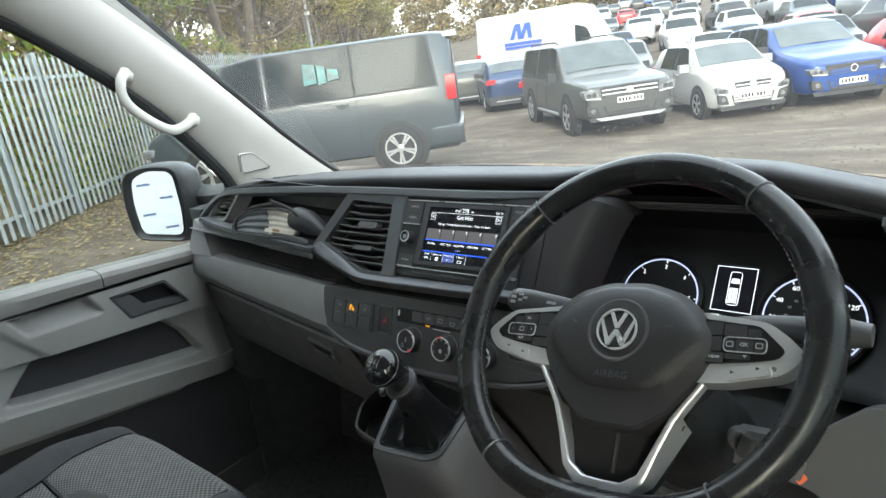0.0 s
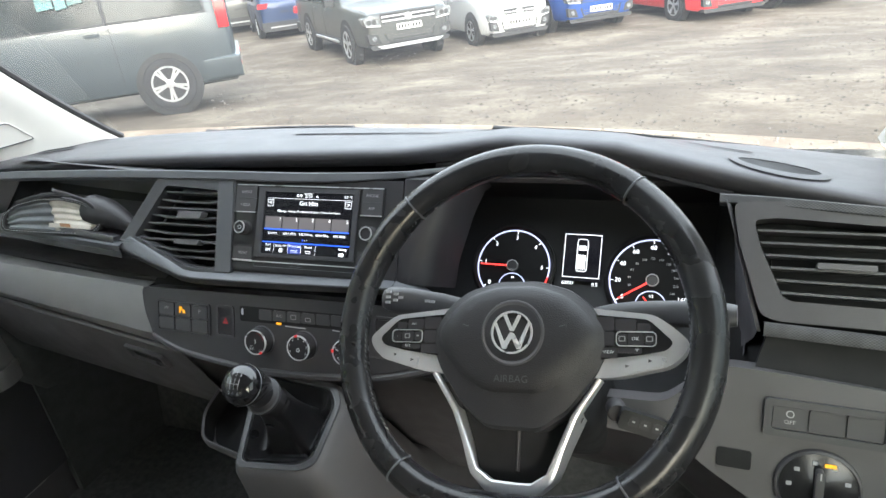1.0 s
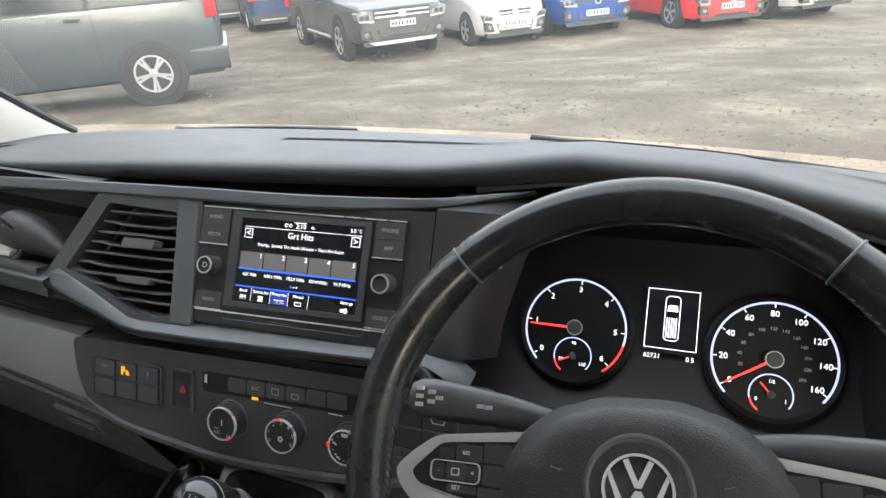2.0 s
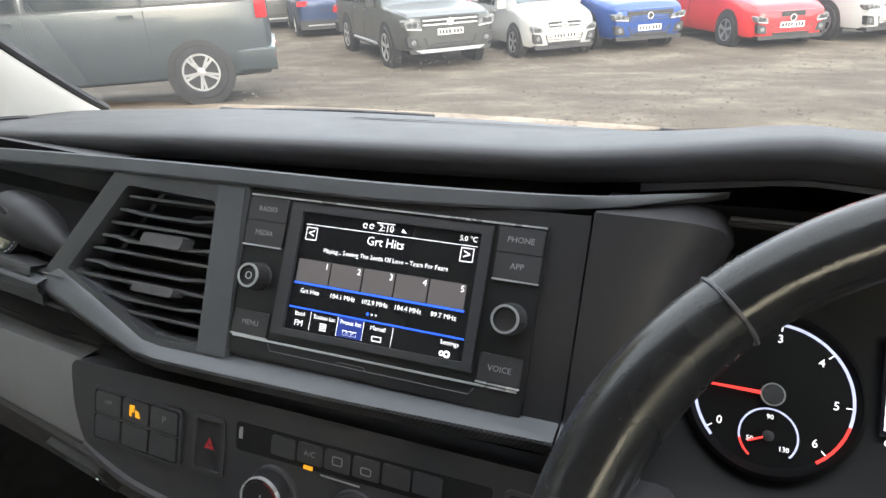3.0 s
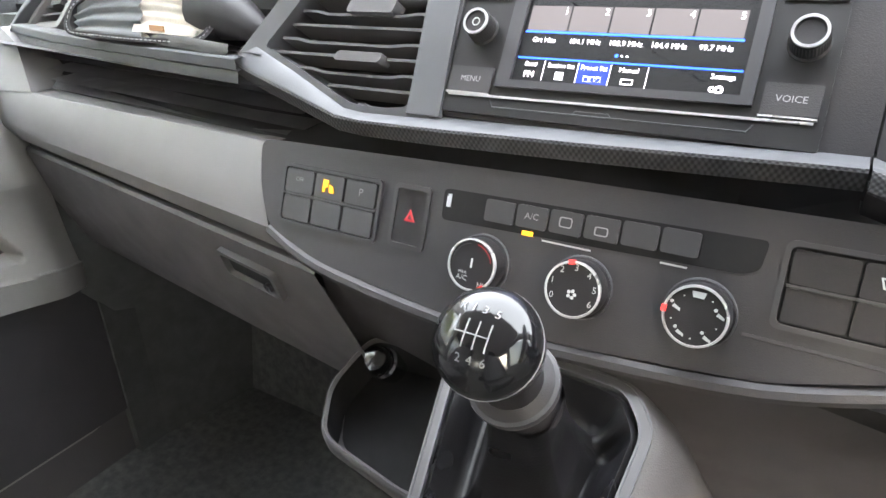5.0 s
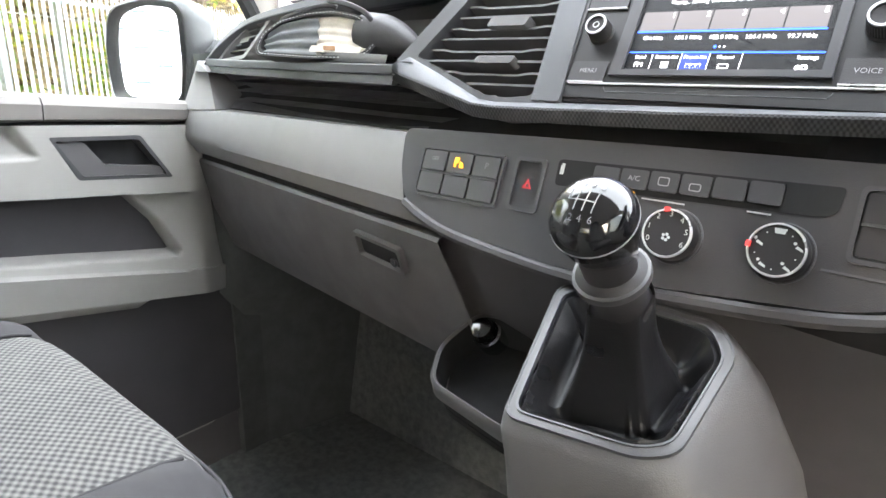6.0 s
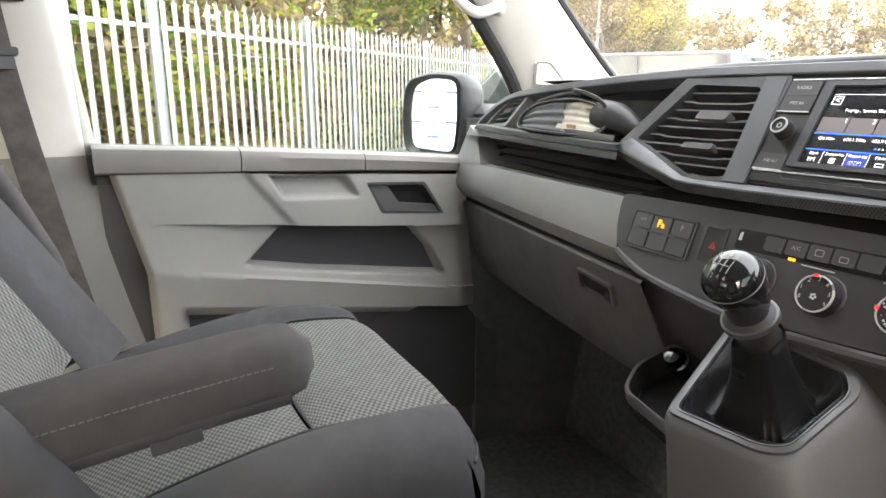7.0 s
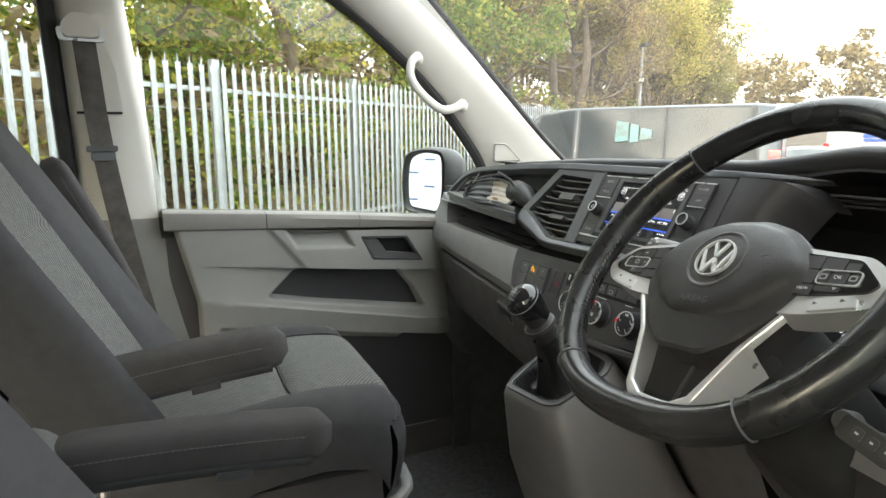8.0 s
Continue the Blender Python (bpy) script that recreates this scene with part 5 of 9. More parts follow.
web = smooth_path([(-1.466, -0.055, 1.670), (-1.462, -0.050, 1.60), (-1.455, -0.043, 1.50), (-1.450, -0.031, 1.38), (-1.446, -0.013, 1.25), (-1.440, 0.011, 1.10), (-1.430, 0.036, 0.96), (-1.42, 0.05, 0.80)], 4)
rows = []
for i, p in enumerate(web):
    tw = 0.25 * math.sin(i * 0.35)
    w = Vector((-0.25 + tw * 0.3, 1, 0.08)).normalized() * 0.0235
    rows.append([p - w, p - w * 0.5 + Vector((0.001, 0, 0)), p + w * 0.5 + Vector((0.001, 0, 0)), p + w, p + w - Vector((0.0016, 0, 0)), p - w - Vector((0.0016, 0, 0))])
part("webbing", loft(bmesh.new(), rows, close_v=True, caps=True), WEB, belt, "woven belt webbing", 60)
FT2 = Frame((-1.442, -0.036, 1.416), (1.0, 0.2, 0.1), (0, 1, 0.02))
tong = part("tongue", slab(bmesh.new(), FT2, rrect(-0.032, 0.032, -0.002, 0.011, 0.004), -0.006, 0.008, 0.002), SWITCH, belt, "black belt tongue")
plate("tongue_plate", FT2, rrect(-0.024, 0.026, -0.022, -0.003, 0.004), -0.003, 0.004, SATIN, tong, 0.001, "steel tongue plate")
FSl = Frame((-1.482, -0.026, 1.578), (1, 0.05, 0), (0, 1, 0))
plate("belt_slot", FSl, rounded([(-0.060, -0.075), (0.038, -0.075), (0.030, 0.02), (0.010, 0.085), (-0.040, 0.085)], 0.008), -0.004, 0.0012, CREAM, belt, 0.0005, "shallow slot in the pillar trim")
plate("slot_edge", FSl, rect(-0.058, 0.036, -0.078, -0.072), 0.0, 0.004, DARK, belt, 0.0005)

# ---- outside mirror ----
FM = Frame((-1.757, 0.888, 1.300), (0.36, -0.93, 0.03))
mir = thing("door_mirror", "black door mirror with silver glass on the passenger door", "mirror", (-1.60, 0.93, 1.18))
mo = rounded([(-0.110, -0.108), (0.085, -0.118), (0.100, -0.02), (0.096, 0.104), (-0.010, 0.112), (-0.108, 0.092), (-0.124, 0.0)], 0.04, 5)
mi = rounded([(-0.076, -0.088), (0.070, -0.095), (0.080, -0.02), (0.075, 0.088), (-0.010, 0.095), (-0.074, 0.074), (-0.084, 0.0)], 0.026, 5)
rows = [[FM.p(u * f, v * f, n) for u, v in mo] for f, n in ((0.80, 0.0), (0.88, 0.004), (0.95, 0.014), (1.0, 0.010), (1.04, -0.02), (1.0, -0.06), (0.8, -0.10), (0.4, -0.125))]
part("housing", loft(bmesh.new(), rows, close_v=True, caps=True), SWITCH, mir, "black mirror housing", 60)
part("glass", slab(bmesh.new(), FM, mi, 0.004, 0.0115, 0.001), MIRROR, mir, "mirror glass")
bm = bmesh.new()
rows = [[(x, y0 + dy, z0 + dz) for dy, dz in ((-0.035, -0.03), (-0.04, 0.03), (0.0, 0.055), (0.06, 0.03), (0.05, -0.03))] for x, y0, z0 in ((-1.74, 0.985, 1.275), (-1.64, 1.0, 1.275), (-1.54, 1.0, 1.285), (-1.485, 0.995, 1.295))]
part("arm", loft(bm, rows, close_v=True, caps=True), SWITCH, mir, "black mirror arm", 60)
part("foot", slab(bmesh.new(), Frame((-1.478, 0.97, 1.27), (1, 0, 0), (0, 1, 0)), [(-0.05, -0.06), (0.09, -0.06), (0.07, 0.06), (-0.01, 0.10)], -0.03, 0.004, 0.006), SWITCH, mir)

# wiper arms resting at the foot of the windscreen, outside
for x0, x1 in ((-1.12, -0.74), (-0.42, 0.16)):
    wp = thing("wiper", "black wiper arm resting below the windscreen", "wiper", on_pad((x0 + x1) / 2, -0.12, 0.0))
    pts = [(x, screen_foot(x) + 0.030, 1.326 - 0.014 * ((x + 0.575) / 0.88) ** 2 + 0.003 * math.sin((x - x0) * 8)) for x in np.linspace(x0, x1, 10)]
    part("arm", tube(bmesh.new(), pts, [0.009] + [0.005] * 9, 8), RUBBER, wp)
    part("blade", tube(bmesh.new(), [(x, y + 0.012, z - 0.006) for x, y, z in pts], 0.004, 6), RUBBER, wp)

# ---- radio with touch screen ----
GLOSSY_FACE = material("radio_black", (0.012, 0.012, 0.013), 0.4, mottle=0.15, grain=0.15, grain_scale=1500)
radio = thing("car_radio", "black touchscreen car radio showing a station list, set in the dash", "car radio", FF.p(0, -0.063))
face = plate("faceplate", FF, rrect(-0.126, 0.126, -0.0645, 0.0645, 0.002), -0.01, 0.0012, GLOSSY_FACE, radio, 0.0008)
bezel = part("bezel", ringplate(bmesh.new(), FF, [(-0.078, -0.044), (0.088, -0.042), (0.088, 0.059), (-0.078, 0.059)], [(-0.0675, -0.0385), (0.0805, -0.0365), (0.0805, 0.0530), (-0.0675, 0.0530)], -0.002, 0.0042, 0.0012), FRAME, radio, "dark grey screen surround")
screen = plate("screen", FF, rect(-0.0675, 0.0805, -0.0385, 0.0530), -0.002, 0.0012, SCREEN, radio, 0, "lit display with white and blue items")
for u0, u1, v0, v1, names in ((-0.1195, -0.0825, 0.022, 0.0605, ("RADIO", "MEDIA")), (0.0925, 0.1245, 0.0245, 0.0605, ("PHONE", "APP")), (-0.1155, -0.0815, -0.0495, -0.0305, ("MENU",)), (0.0925, 0.1225, -0.046, -0.0265, ("VOICE",))):
    h = (v1 - v0) / len(names)
    for i, word in enumerate(names):
        a = v1 - h * (i + 1)
        b = part("button", slab(bmesh.new(), FF, rrect(u0, u1, a + 0.0003, a + h - 0.0003, 0.001, 2), -0.002, 0.003, 0.0006, 1), PANELM, radio)
        write(word, 0.0058, FF, (u0 + u1) / 2, a + h / 2, MIDM, b, 0.0032)
    plate("chrome_line", FF, rect(u0 - 0.0005, u1, v0 - 0.0014, v0 - 0.0002), 0.001, 0.0034, BRIGHT, radio, 0.0002, "thin bright line")
for u, kv, r in ((-0.0985, -0.003, 0.0102), (0.1095, -0.002, 0.0104)):
    k = part("knob", lathe(bmesh.new(), FF, u, kv, ((r + 0.001, 0.0), (r + 0.001, 0.002), (r, 0.003), (r - 0.0004, 0.015), (r - 0.0015, 0.0165), (r - 0.003, 0.0165), (r - 0.0035, 0.0155), (0.002, 0.0152)), 36), DEEP, radio, "round black knob with silver rim", 30)
    part("rim", ringplate(bmesh.new(), FF, circle(u, kv, r - 0.0008, 36), circle(u, kv, r - 0.0024, 36), 0.0155, 0.0172, 0.0003), SILVER, k)
    if u < 0:
        part("symbol", ringplate(bmesh.new(), FF, circle(u, kv, 0.0030, 16), circle(u, kv, 0.0023, 16), 0.0154, 0.0158), MARK, k)
    bm = bmesh.new()
    for i in range(36):
        a = math.tau * i / 36
        tube(bm, [FF.p(u + r * math.cos(a), kv + r * math.sin(a), 0.004), FF.p(u + (r - 0.0004) * math.cos(a), kv + (r - 0.0004) * math.sin(a), 0.0145)], 0.0004, 4)
    tagged(part("knurling", bm, SWITCH, k), kind="stuff")
plate("chrome_line", FF, [(-0.114, -0.0525), (0.121, -0.0495), (0.121, -0.0482), (-0.114, -0.0511)], 0.001, 0.0028, BRIGHT, radio, 0.0002, "long bright line")
plate("chrome_line", FF, rect(-0.12, 0.125, 0.0614, 0.0626), 0.001, 0.0026, BRIGHT, radio, 0.0002)
bm = bmesh.new()
tube(bm, [FF.p(-0.080, -0.0535, 0.0012), FF.p(-0.077, -0.0585, 0.0012), FF.p(0.088, -0.0570, 0.0012), FF.p(0.091, -0.0525, 0.0012)], 0.0005, 5)
tube(bm, [FF.p(-0.018, -0.0578, 0.0012), FF.p(-0.016, -0.0555, 0.0012), FF.p(0.006, -0.0553, 0.0012), FF.p(0.008, -0.0576, 0.0012)], 0.0004, 5)
part("disc_slot", bm, SATIN, radio)

# what the screen shows
S = 0.0014


def ui(pts, m, n=S, name="item"):
    bm = bmesh.new()
    bm.faces.new([bm.verts.new(FF.p(u, v, n)) for u, v in pts])
    return part(name, bm, m, screen)


def box_line(u0, u1, v0, v1, w, m=WHITE_UI):
    bm = bmesh.new()
    loft(bm, [[FF.p(u, v, S) for u, v in rect(u0, u1, v0, v1)], [FF.p(u, v, S) for u, v in rect(u0 + w, u1 - w, v0 + w, v1 - w)]], close_v=True)
    return part("item", bm, m, screen)


ui(rect(-0.064, 0.078, 0.0434, 0.0438), WHITE_UI)
ui(rect(-0.003, 0.012, 0.0512, 0.0519), WHITE_UI)
write("2:10", 0.0072, FF, 0.0055, 0.0478, WHITE_UI, screen, S)
for u in (-0.0125, -0.007):
    part("item", arc_band(FF, u, 0.0482, 0.0012, 0.002, 0, 330, S, 14), WHITE_UI, screen)
ui([(0.018, 0.0468), (0.0225, 0.0463), (0.019, 0.0493)], WHITE_UI)
write("5.0 °C", 0.0052, FF, 0.0705, 0.0482, WHITE_UI, screen, S)
box_line(-0.0630, -0.0530, 0.0315, 0.0415, 0.0006)
write("<", 0.010, FF, -0.0580, 0.0365, WHITE_UI, screen, S)
box_line(0.0660, 0.0760, 0.0320, 0.0420, 0.0006)
write(">", 0.010, FF, 0.0710, 0.0370, WHITE_UI, screen, S)
write("Grt Hits", 0.0092, FF, 0.0065, 0.0370, WHITE_UI, screen, S)
write("Playing... Sowing The Seeds Of Love – Tears For Fears", 0.0047, FF, 0.0070, 0.0250, WHITE_UI, screen, S)
TILES = (-0.0655, -0.0355, -0.0075, 0.0195, 0.0465, 0.0755)
for i, word in enumerate(("Grt Hits", "104.1 MHz", "102.9 MHz", "104.4 MHz", "99.7 MHz")):
    a, b = TILES[i] + 0.0006, TILES[i + 1] - 0.0006
    ui(rect(a, b, -0.0012, 0.0165), GREY_UI)
    ui(rect(a - 0.0008, b + 0.0008, -0.0030, -0.0014), BLUE_UI)
    write(str(i + 1), 0.0066, FF, b - 0.0028, 0.0128, WHITE_UI, screen, S + 0.0002)
    write(word, 0.0050, FF, (a + b) / 2, -0.0080, WHITE_UI, screen, S)
for i in range(3):
    ui(circle(0.002 + 0.0035 * i, -0.0163, 0.0013 if i == 0 else 0.0007, 10), BLUE_UI if i == 0 else WHITE_UI)
ui(rect(-0.0665, 0.0790, -0.0218, -0.0205), BLUE_UI)
ui(rect(-0.0215, 0.0005, -0.0365, -0.0220), NAVY_UI)
for u in (-0.0455, -0.0215, 0.0005, 0.0245):
    ui(rect(u - 0.0002, u + 0.0002, -0.0365, -0.0226), WHITE_UI, S + 0.0002)
for word, u in (("Band", -0.0555), ("Station list", -0.0335), ("Preset list", -0.0105), ("Manual", 0.0125), ("Settings", 0.0690)):
    write(word, 0.0045, FF, u, -0.0256, WHITE_UI, screen, S + 0.0002)
write("FM", 0.0064, FF, -0.0555, -0.0328, WHITE_UI, screen, S)
for k in range(4):
    ui(rect(-0.0365, -0.0305, -0.0352 + 0.0015 * k, -0.0344 + 0.0015 * k), WHITE_UI)
for u0, u1 in ((-0.0165, -0.0125), (-0.0120, -0.0085), (-0.0080, -0.0045), (0.0085, 0.0165)):
    box_line(u0, u1, -0.0350, -0.0312, 0.0006)
for u, r in ((0.064, 0.0019), (0.068, 0.0026)):
    part("item", arc_band(FF, u, -0.0335, r * 0.45, r, 0, 359, S, 16), WHITE_UI, screen)

# ---- steering wheel ----
FW = Frame((-0.2135, 0.577, 1.3240), (-0.088, -0.742, 0.664), turn=4.8, size=1.015)
wheel = thing("steering_wheel", "black leather steering wheel with satin silver spokes and airbag boss", "steering wheel", FW.p(0, 0, -0.08))


def rim_point(a, r=0.1755):
    """The rim's centre line, flattened towards the bottom."""
    u, v = r * math.cos(a), r * math.sin(a)
    d = (a - 1.5 * math.pi + math.pi) % math.tau - math.pi
    return u, v + 0.0125 * math.exp(-((d / 0.5) ** 2))


def rim_section(a0, a1, k, r=0.0155):
    rows = []
    for i in range(k + 1):
        a = radians(a0 + (a1 - a0) * i / k)
        u, v = rim_point(a)
        d = Vector((math.cos(a), math.sin(a)))
        end = math.sin(math.pi * i / k) ** 0.2 if k else 1
        grip = 1 + 0.10 * math.exp(-(((math.degrees(a) - 150) / 16) ** 2)) + 0.10 * math.exp(-(((math.degrees(a) - 30) / 16) ** 2))
        row = []
        for j in range(16):
            b = math.tau * j / 16
            rr = r * (0.965 + 0.035 * end) * grip
            row.append(FW.p(u + d.x * rr * math.cos(b), v + d.y * rr * math.cos(b), rr * 1.06 * math.sin(b)))
        rows.append(row)
    return rows


for a0, a1, m, lab in ((49, 131, POLISHED, "worn smooth leather"), (131, 232, LEATHER, ""), (232, 308, POLISHED, "worn smooth leather"), (308, 409, LEATHER, "")):
    part("rim_section", loft(bmesh.new(), rim_section(a0 + 0.3, a1 - 0.3, 28), close_v=True, caps=True), m, wheel, lab, 50)
for a in (49, 131, 232, 308):
    bm = bmesh.new()
    u, v = rim_point(radians(a))
    d = (math.cos(radians(a)), math.sin(radians(a)))
    tube(bm, [FW.p(u + d[0] * 0.0154 * math.cos(b), v + d[1] * 0.0154 * math.cos(b), 0.0163 * math.sin(b)) for b in (math.tau * j / 20 for j in range(20))], 0.0010, 6, closed=True)
    part("seam", bm, SATIN, wheel)
bm = bmesh.new()
for a in range(134, 230, 2):
    p, q = (rim_point(radians(x)) for x in (a, a + 1.1))
    d0 = (math.cos(radians(a)), math.sin(radians(a)))
    tube(bm, [FW.p(p[0] - d0[0] * 0.0152, p[1] - d0[1] * 0.0152, 0.003), FW.p(q[0] - d0[0] * 0.0152, q[1] - d0[1] * 0.0152, 0.0005)], 0.0007, 4)
part("stitching", bm, SATIN, wheel, "dark stitching inside the rim")
bm = bmesh.new()
for a in range(311, 407, 2):
    p, q = (rim_point(radians(x)) for x in (a, a + 1.1))
    d0 = (math.cos(radians(a)), math.sin(radians(a)))
    tube(bm, [FW.p(p[0] - d0[0] * 0.0152, p[1] - d0[1] * 0.0152, 0.003), FW.p(q[0] - d0[0] * 0.0152, q[1] - d0[1] * 0.0152, 0.0005)], 0.0007, 4)
part("stitching", bm, SATIN, wheel, "dark stitching inside the rim")

FH = Frame(FW.p(0.0030, -0.0035, -0.0215), FW.n, FW.u)
FA = Frame(FW.p(0.0005, -0.0025, -0.0185), FW.n, FW.u)
# airbag boss: a domed cushion with a crease, standing on a tapered apron
half = [(0.022, 0.050), (0.054, 0.040), (0.074, 0.024), (0.0885, 0.002), (0.0885, -0.018), (0.079, -0.040), (0.053, -0.074), (0.026, -0.094)]
fold = [(0.020, 0.043), (0.048, 0.034), (0.065, 0.020), (0.079, 0.001), (0.078, -0.013), (0.066, -0.029), (0.048, -0.048), (0.026, -0.0595)]


def both_sides(pts):
    return rounded(pts + [(-u, v) for u, v in pts[::-1]], 0.008, 4)


hub, fold = both_sides(half), both_sides(fold)
rows = []
for f, k, n in ((0.0, 1.0, -0.045), (0.0, 1.0, -0.0080), (0.10, 1.0, -0.0045), (0.80, 1.0, -0.0015), (1.0, 1.0, 0.0000), (1.0, 0.96, 0.0024), (1.0, 0.88, 0.0048), (1.0, 0.72, 0.0068), (1.0, 0.5, 0.0078), (1.0, 0.25, 0.0083), (1.0, 0.02, 0.0085)):
    rows.append([FH.p((a[0] + (b[0] - a[0]) * f) * k, (a[1] + (b[1] - a[1]) * f) * k + 0.0035, n + 0.0215) for a, b in zip(hub, fold)])
boss = part("airbag_boss", loft(bmesh.new(), rows, close_v=True, caps=True), AIRBAG, wheel, "grained black airbag cover", 24)
part("badge_well", lathe(bmesh.new(), FH, 0.0, 0.0, ((0.0320, 0.0285), (0.0314, 0.0300), (0.0300, 0.0304), (0.027, 0.029), (0.002, 0.0288)), 40), PLASTIC, boss)
B = 0.84
bd = part("badge", ringplate(bmesh.new(), FH, circle(0, 0, 0.0245 * B, 44), circle(0, 0, 0.0226 * B, 44), 0.0285, 0.0325, 0.0006), BRIGHT, boss, "round chrome emblem")
plate("badge_disc", FH, circle(0, 0, 0.0226 * B, 40), 0.0285, 0.0298, DARK, bd, 0.0)
bm = bmesh.new()
for pts in (((-0.0105, 0.0190), (-0.0070, 0.0205), (0.0, 0.0055), (0.0070, 0.0205), (0.0105, 0.0190), (0.0022, 0.0015), (-0.0022, 0.0015)), ((-0.0205, 0.0085), (-0.0190, 0.0115), (-0.0085, -0.0115), (-0.0020, -0.0005), (0.0020, -0.0005), (0.0085, -0.0115), (0.0190, 0.0115), (0.0205, 0.0085), (0.0105, -0.0190), (0.0065, -0.0190), (0.0, -0.0065), (-0.0065, -0.0190), (-0.0105, -0.0190))):
    slab(bm, FH, [(u * B, v * B) for u, v in pts], 0.0296, 0.0320, 0.0004, 1)
part("emblem_stroke", bm, BRIGHT, bd)
write("AIRBAG", 0.0098, FH, 0.000, -0.0440, FAINT, boss, 0.0286)
for s in (-1, 1):
    bm = bmesh.new()
    tube(bm, [FH.p(s * 0.046, 0.006, 0.0288), FH.p(s * 0.052, 0.008, 0.0280), FH.p(s * 0.052, 0.002, 0.0280)], 0.0006, 5)
    part("horn_mark", bm, FAINT, boss)

# spokes: silver frames with black button pods, and the open lower spoke
for s in (-1, 1):
    arm = [(s * 0.050, 0.028), (s * 0.075, 0.025), (s * 0.132, 0.0185), (s * 0.149, 0.0065), (s * 0.1615, -0.006), (s * 0.157, -0.0165), (s * 0.145, -0.0275), (s * 0.100, -0.0385), (s * 0.066, -0.041)]
    pts = rounded(arm if s > 0 else arm[::-1], 0.007)
    sp = part("spoke", slab(bmesh.new(), FA, pts, -0.012, 0.012, 0.003), SILVER, wheel, "satin silver spoke")
    pod = [(s * 0.055, 0.0205), (s * 0.0825, 0.018), (s * 0.127, 0.0138), (s * 0.148, -0.0065), (s * 0.142, -0.0138), (s * 0.117, -0.0188), (s * 0.072, -0.0245)]
    pd = part("button_pod", slab(bmesh.new(), FA, rounded(pod if s > 0 else pod[::-1], 0.005), 0.008, 0.0145, 0.0012), GLOSS, sp, "black button pod")
    for u0, u1, v0, v1 in ((0.078, 0.0965, 0.0035, 0.0160), (0.0975, 0.116, 0.0035, 0.0140), (0.117, 0.128, 0.0035, 0.0105), (0.078, 0.0965, -0.0105, 0.0025), (0.0995, 0.1075, -0.0090, 0.0010), (0.1083, 0.1225, -0.0095, 0.0015), (0.1233, 0.1315, -0.0090, 0.0010), (0.078, 0.099, -0.0215, -0.0120), (0.100, 0.121, -0.0170, -0.0120)):
        part("button", slab(bmesh.new(), FA, rrect(min(s * u0, s * u1), max(s * u0, s * u1), v0, v1, 0.0012, 2), 0.012, 0.0150, 0.0005, 1), DEEP, pd)
    part("rocker_frame", ringplate(bmesh.new(), FA, rrect(min(s * 0.0980, s * 0.1335), max(s * 0.0980, s * 0.1335), -0.0108, 0.0028, 0.004), rrect(min(s * 0.0988, s * 0.1327), max(s * 0.0988, s * 0.1327), -0.0100, 0.0020, 0.0035), 0.0145, 0.0160, 0.0004), SILVER, pd)
    if s < 0:
        for w, u, v, z in (("SET", -0.1140, -0.0140, 0.0042), ("+", -0.1032, -0.0040, 0.005), ("-", -0.1275, -0.0040, 0.005), ("RES", -0.1085, 0.0085, 0.0034)):
            write(w, z, FA, u, v, MARK, pd, 0.0161)
    else:
        for w, u, v, z in (("VIEW", 0.0915, -0.0165, 0.0042), ("OK", 0.1153, -0.0040, 0.0048)):
            write(w, z, FA, u, v, MARK, pd, 0.0161)
        plate("symbol", FA, [(0.1145, -0.0128), (0.1185, -0.0128), (0.1165, -0.0155)], 0.0150, 0.0154, MIDM, pd, 0)
    for u, v in ((0.1153, -0.0045), ) if s < 0 else ((0.1035, -0.0045), (0.1275, -0.0045)):
        part("symbol", ringplate(bmesh.new(), FA, rrect(s * u - 0.003, s * u + 0.003, v - 0.002, v + 0.003, 0.001, 2), rrect(s * u - 0.0022, s * u + 0.0022, v - 0.0012, v + 0.0022, 0.0006, 2), 0.0158, 0.0161), MIDM, pd)
    low = [(s * 0.101, -0.0255), (s * 0.132, -0.0180), (s * 0.136, -0.0195), (s * 0.1395, -0.0275), (s * 0.103, -0.0365)]
    lp = part("lower_button", slab(bmesh.new(), FA, rounded(low if s > 0 else low[::-1], 0.003), 0.01, 0.0148, 0.001), SILVER, sp, "silver lower button")
    for du in (0.108, 0.128):
        plate("symbol", FA, [(s * du - 0.0018, -0.0300 + (du - 0.108) * 0.25), (s * du + 0.0018, -0.0284 + (du - 0.108) * 0.25), (s * du - 0.0018, -0.0268 + (du - 0.108) * 0.25)], 0.0148, 0.0151, FAINT, lp, 0)
    # one limb of the open lower spoke: a narrow face and a flank that runs back
    face = [(0.080, -0.041), (0.0605, -0.069), (0.056, -0.0755), (0.044, -0.104), (0.0335, -0.129), (0.0185, -0.1385), (0.0, -0.1390)]
    wide = [0.0050, 0.0055, 0.0058, 0.0062, 0.0085, 0.0125, 0.0135]
    deep = [0.006, 0.007, 0.040, 0.033, 0.022, 0.012, 0.010]
    sink = [-0.0075, -0.0105, -0.011, -0.0125, -0.0135, -0.0145, -0.0150]
    rows = []
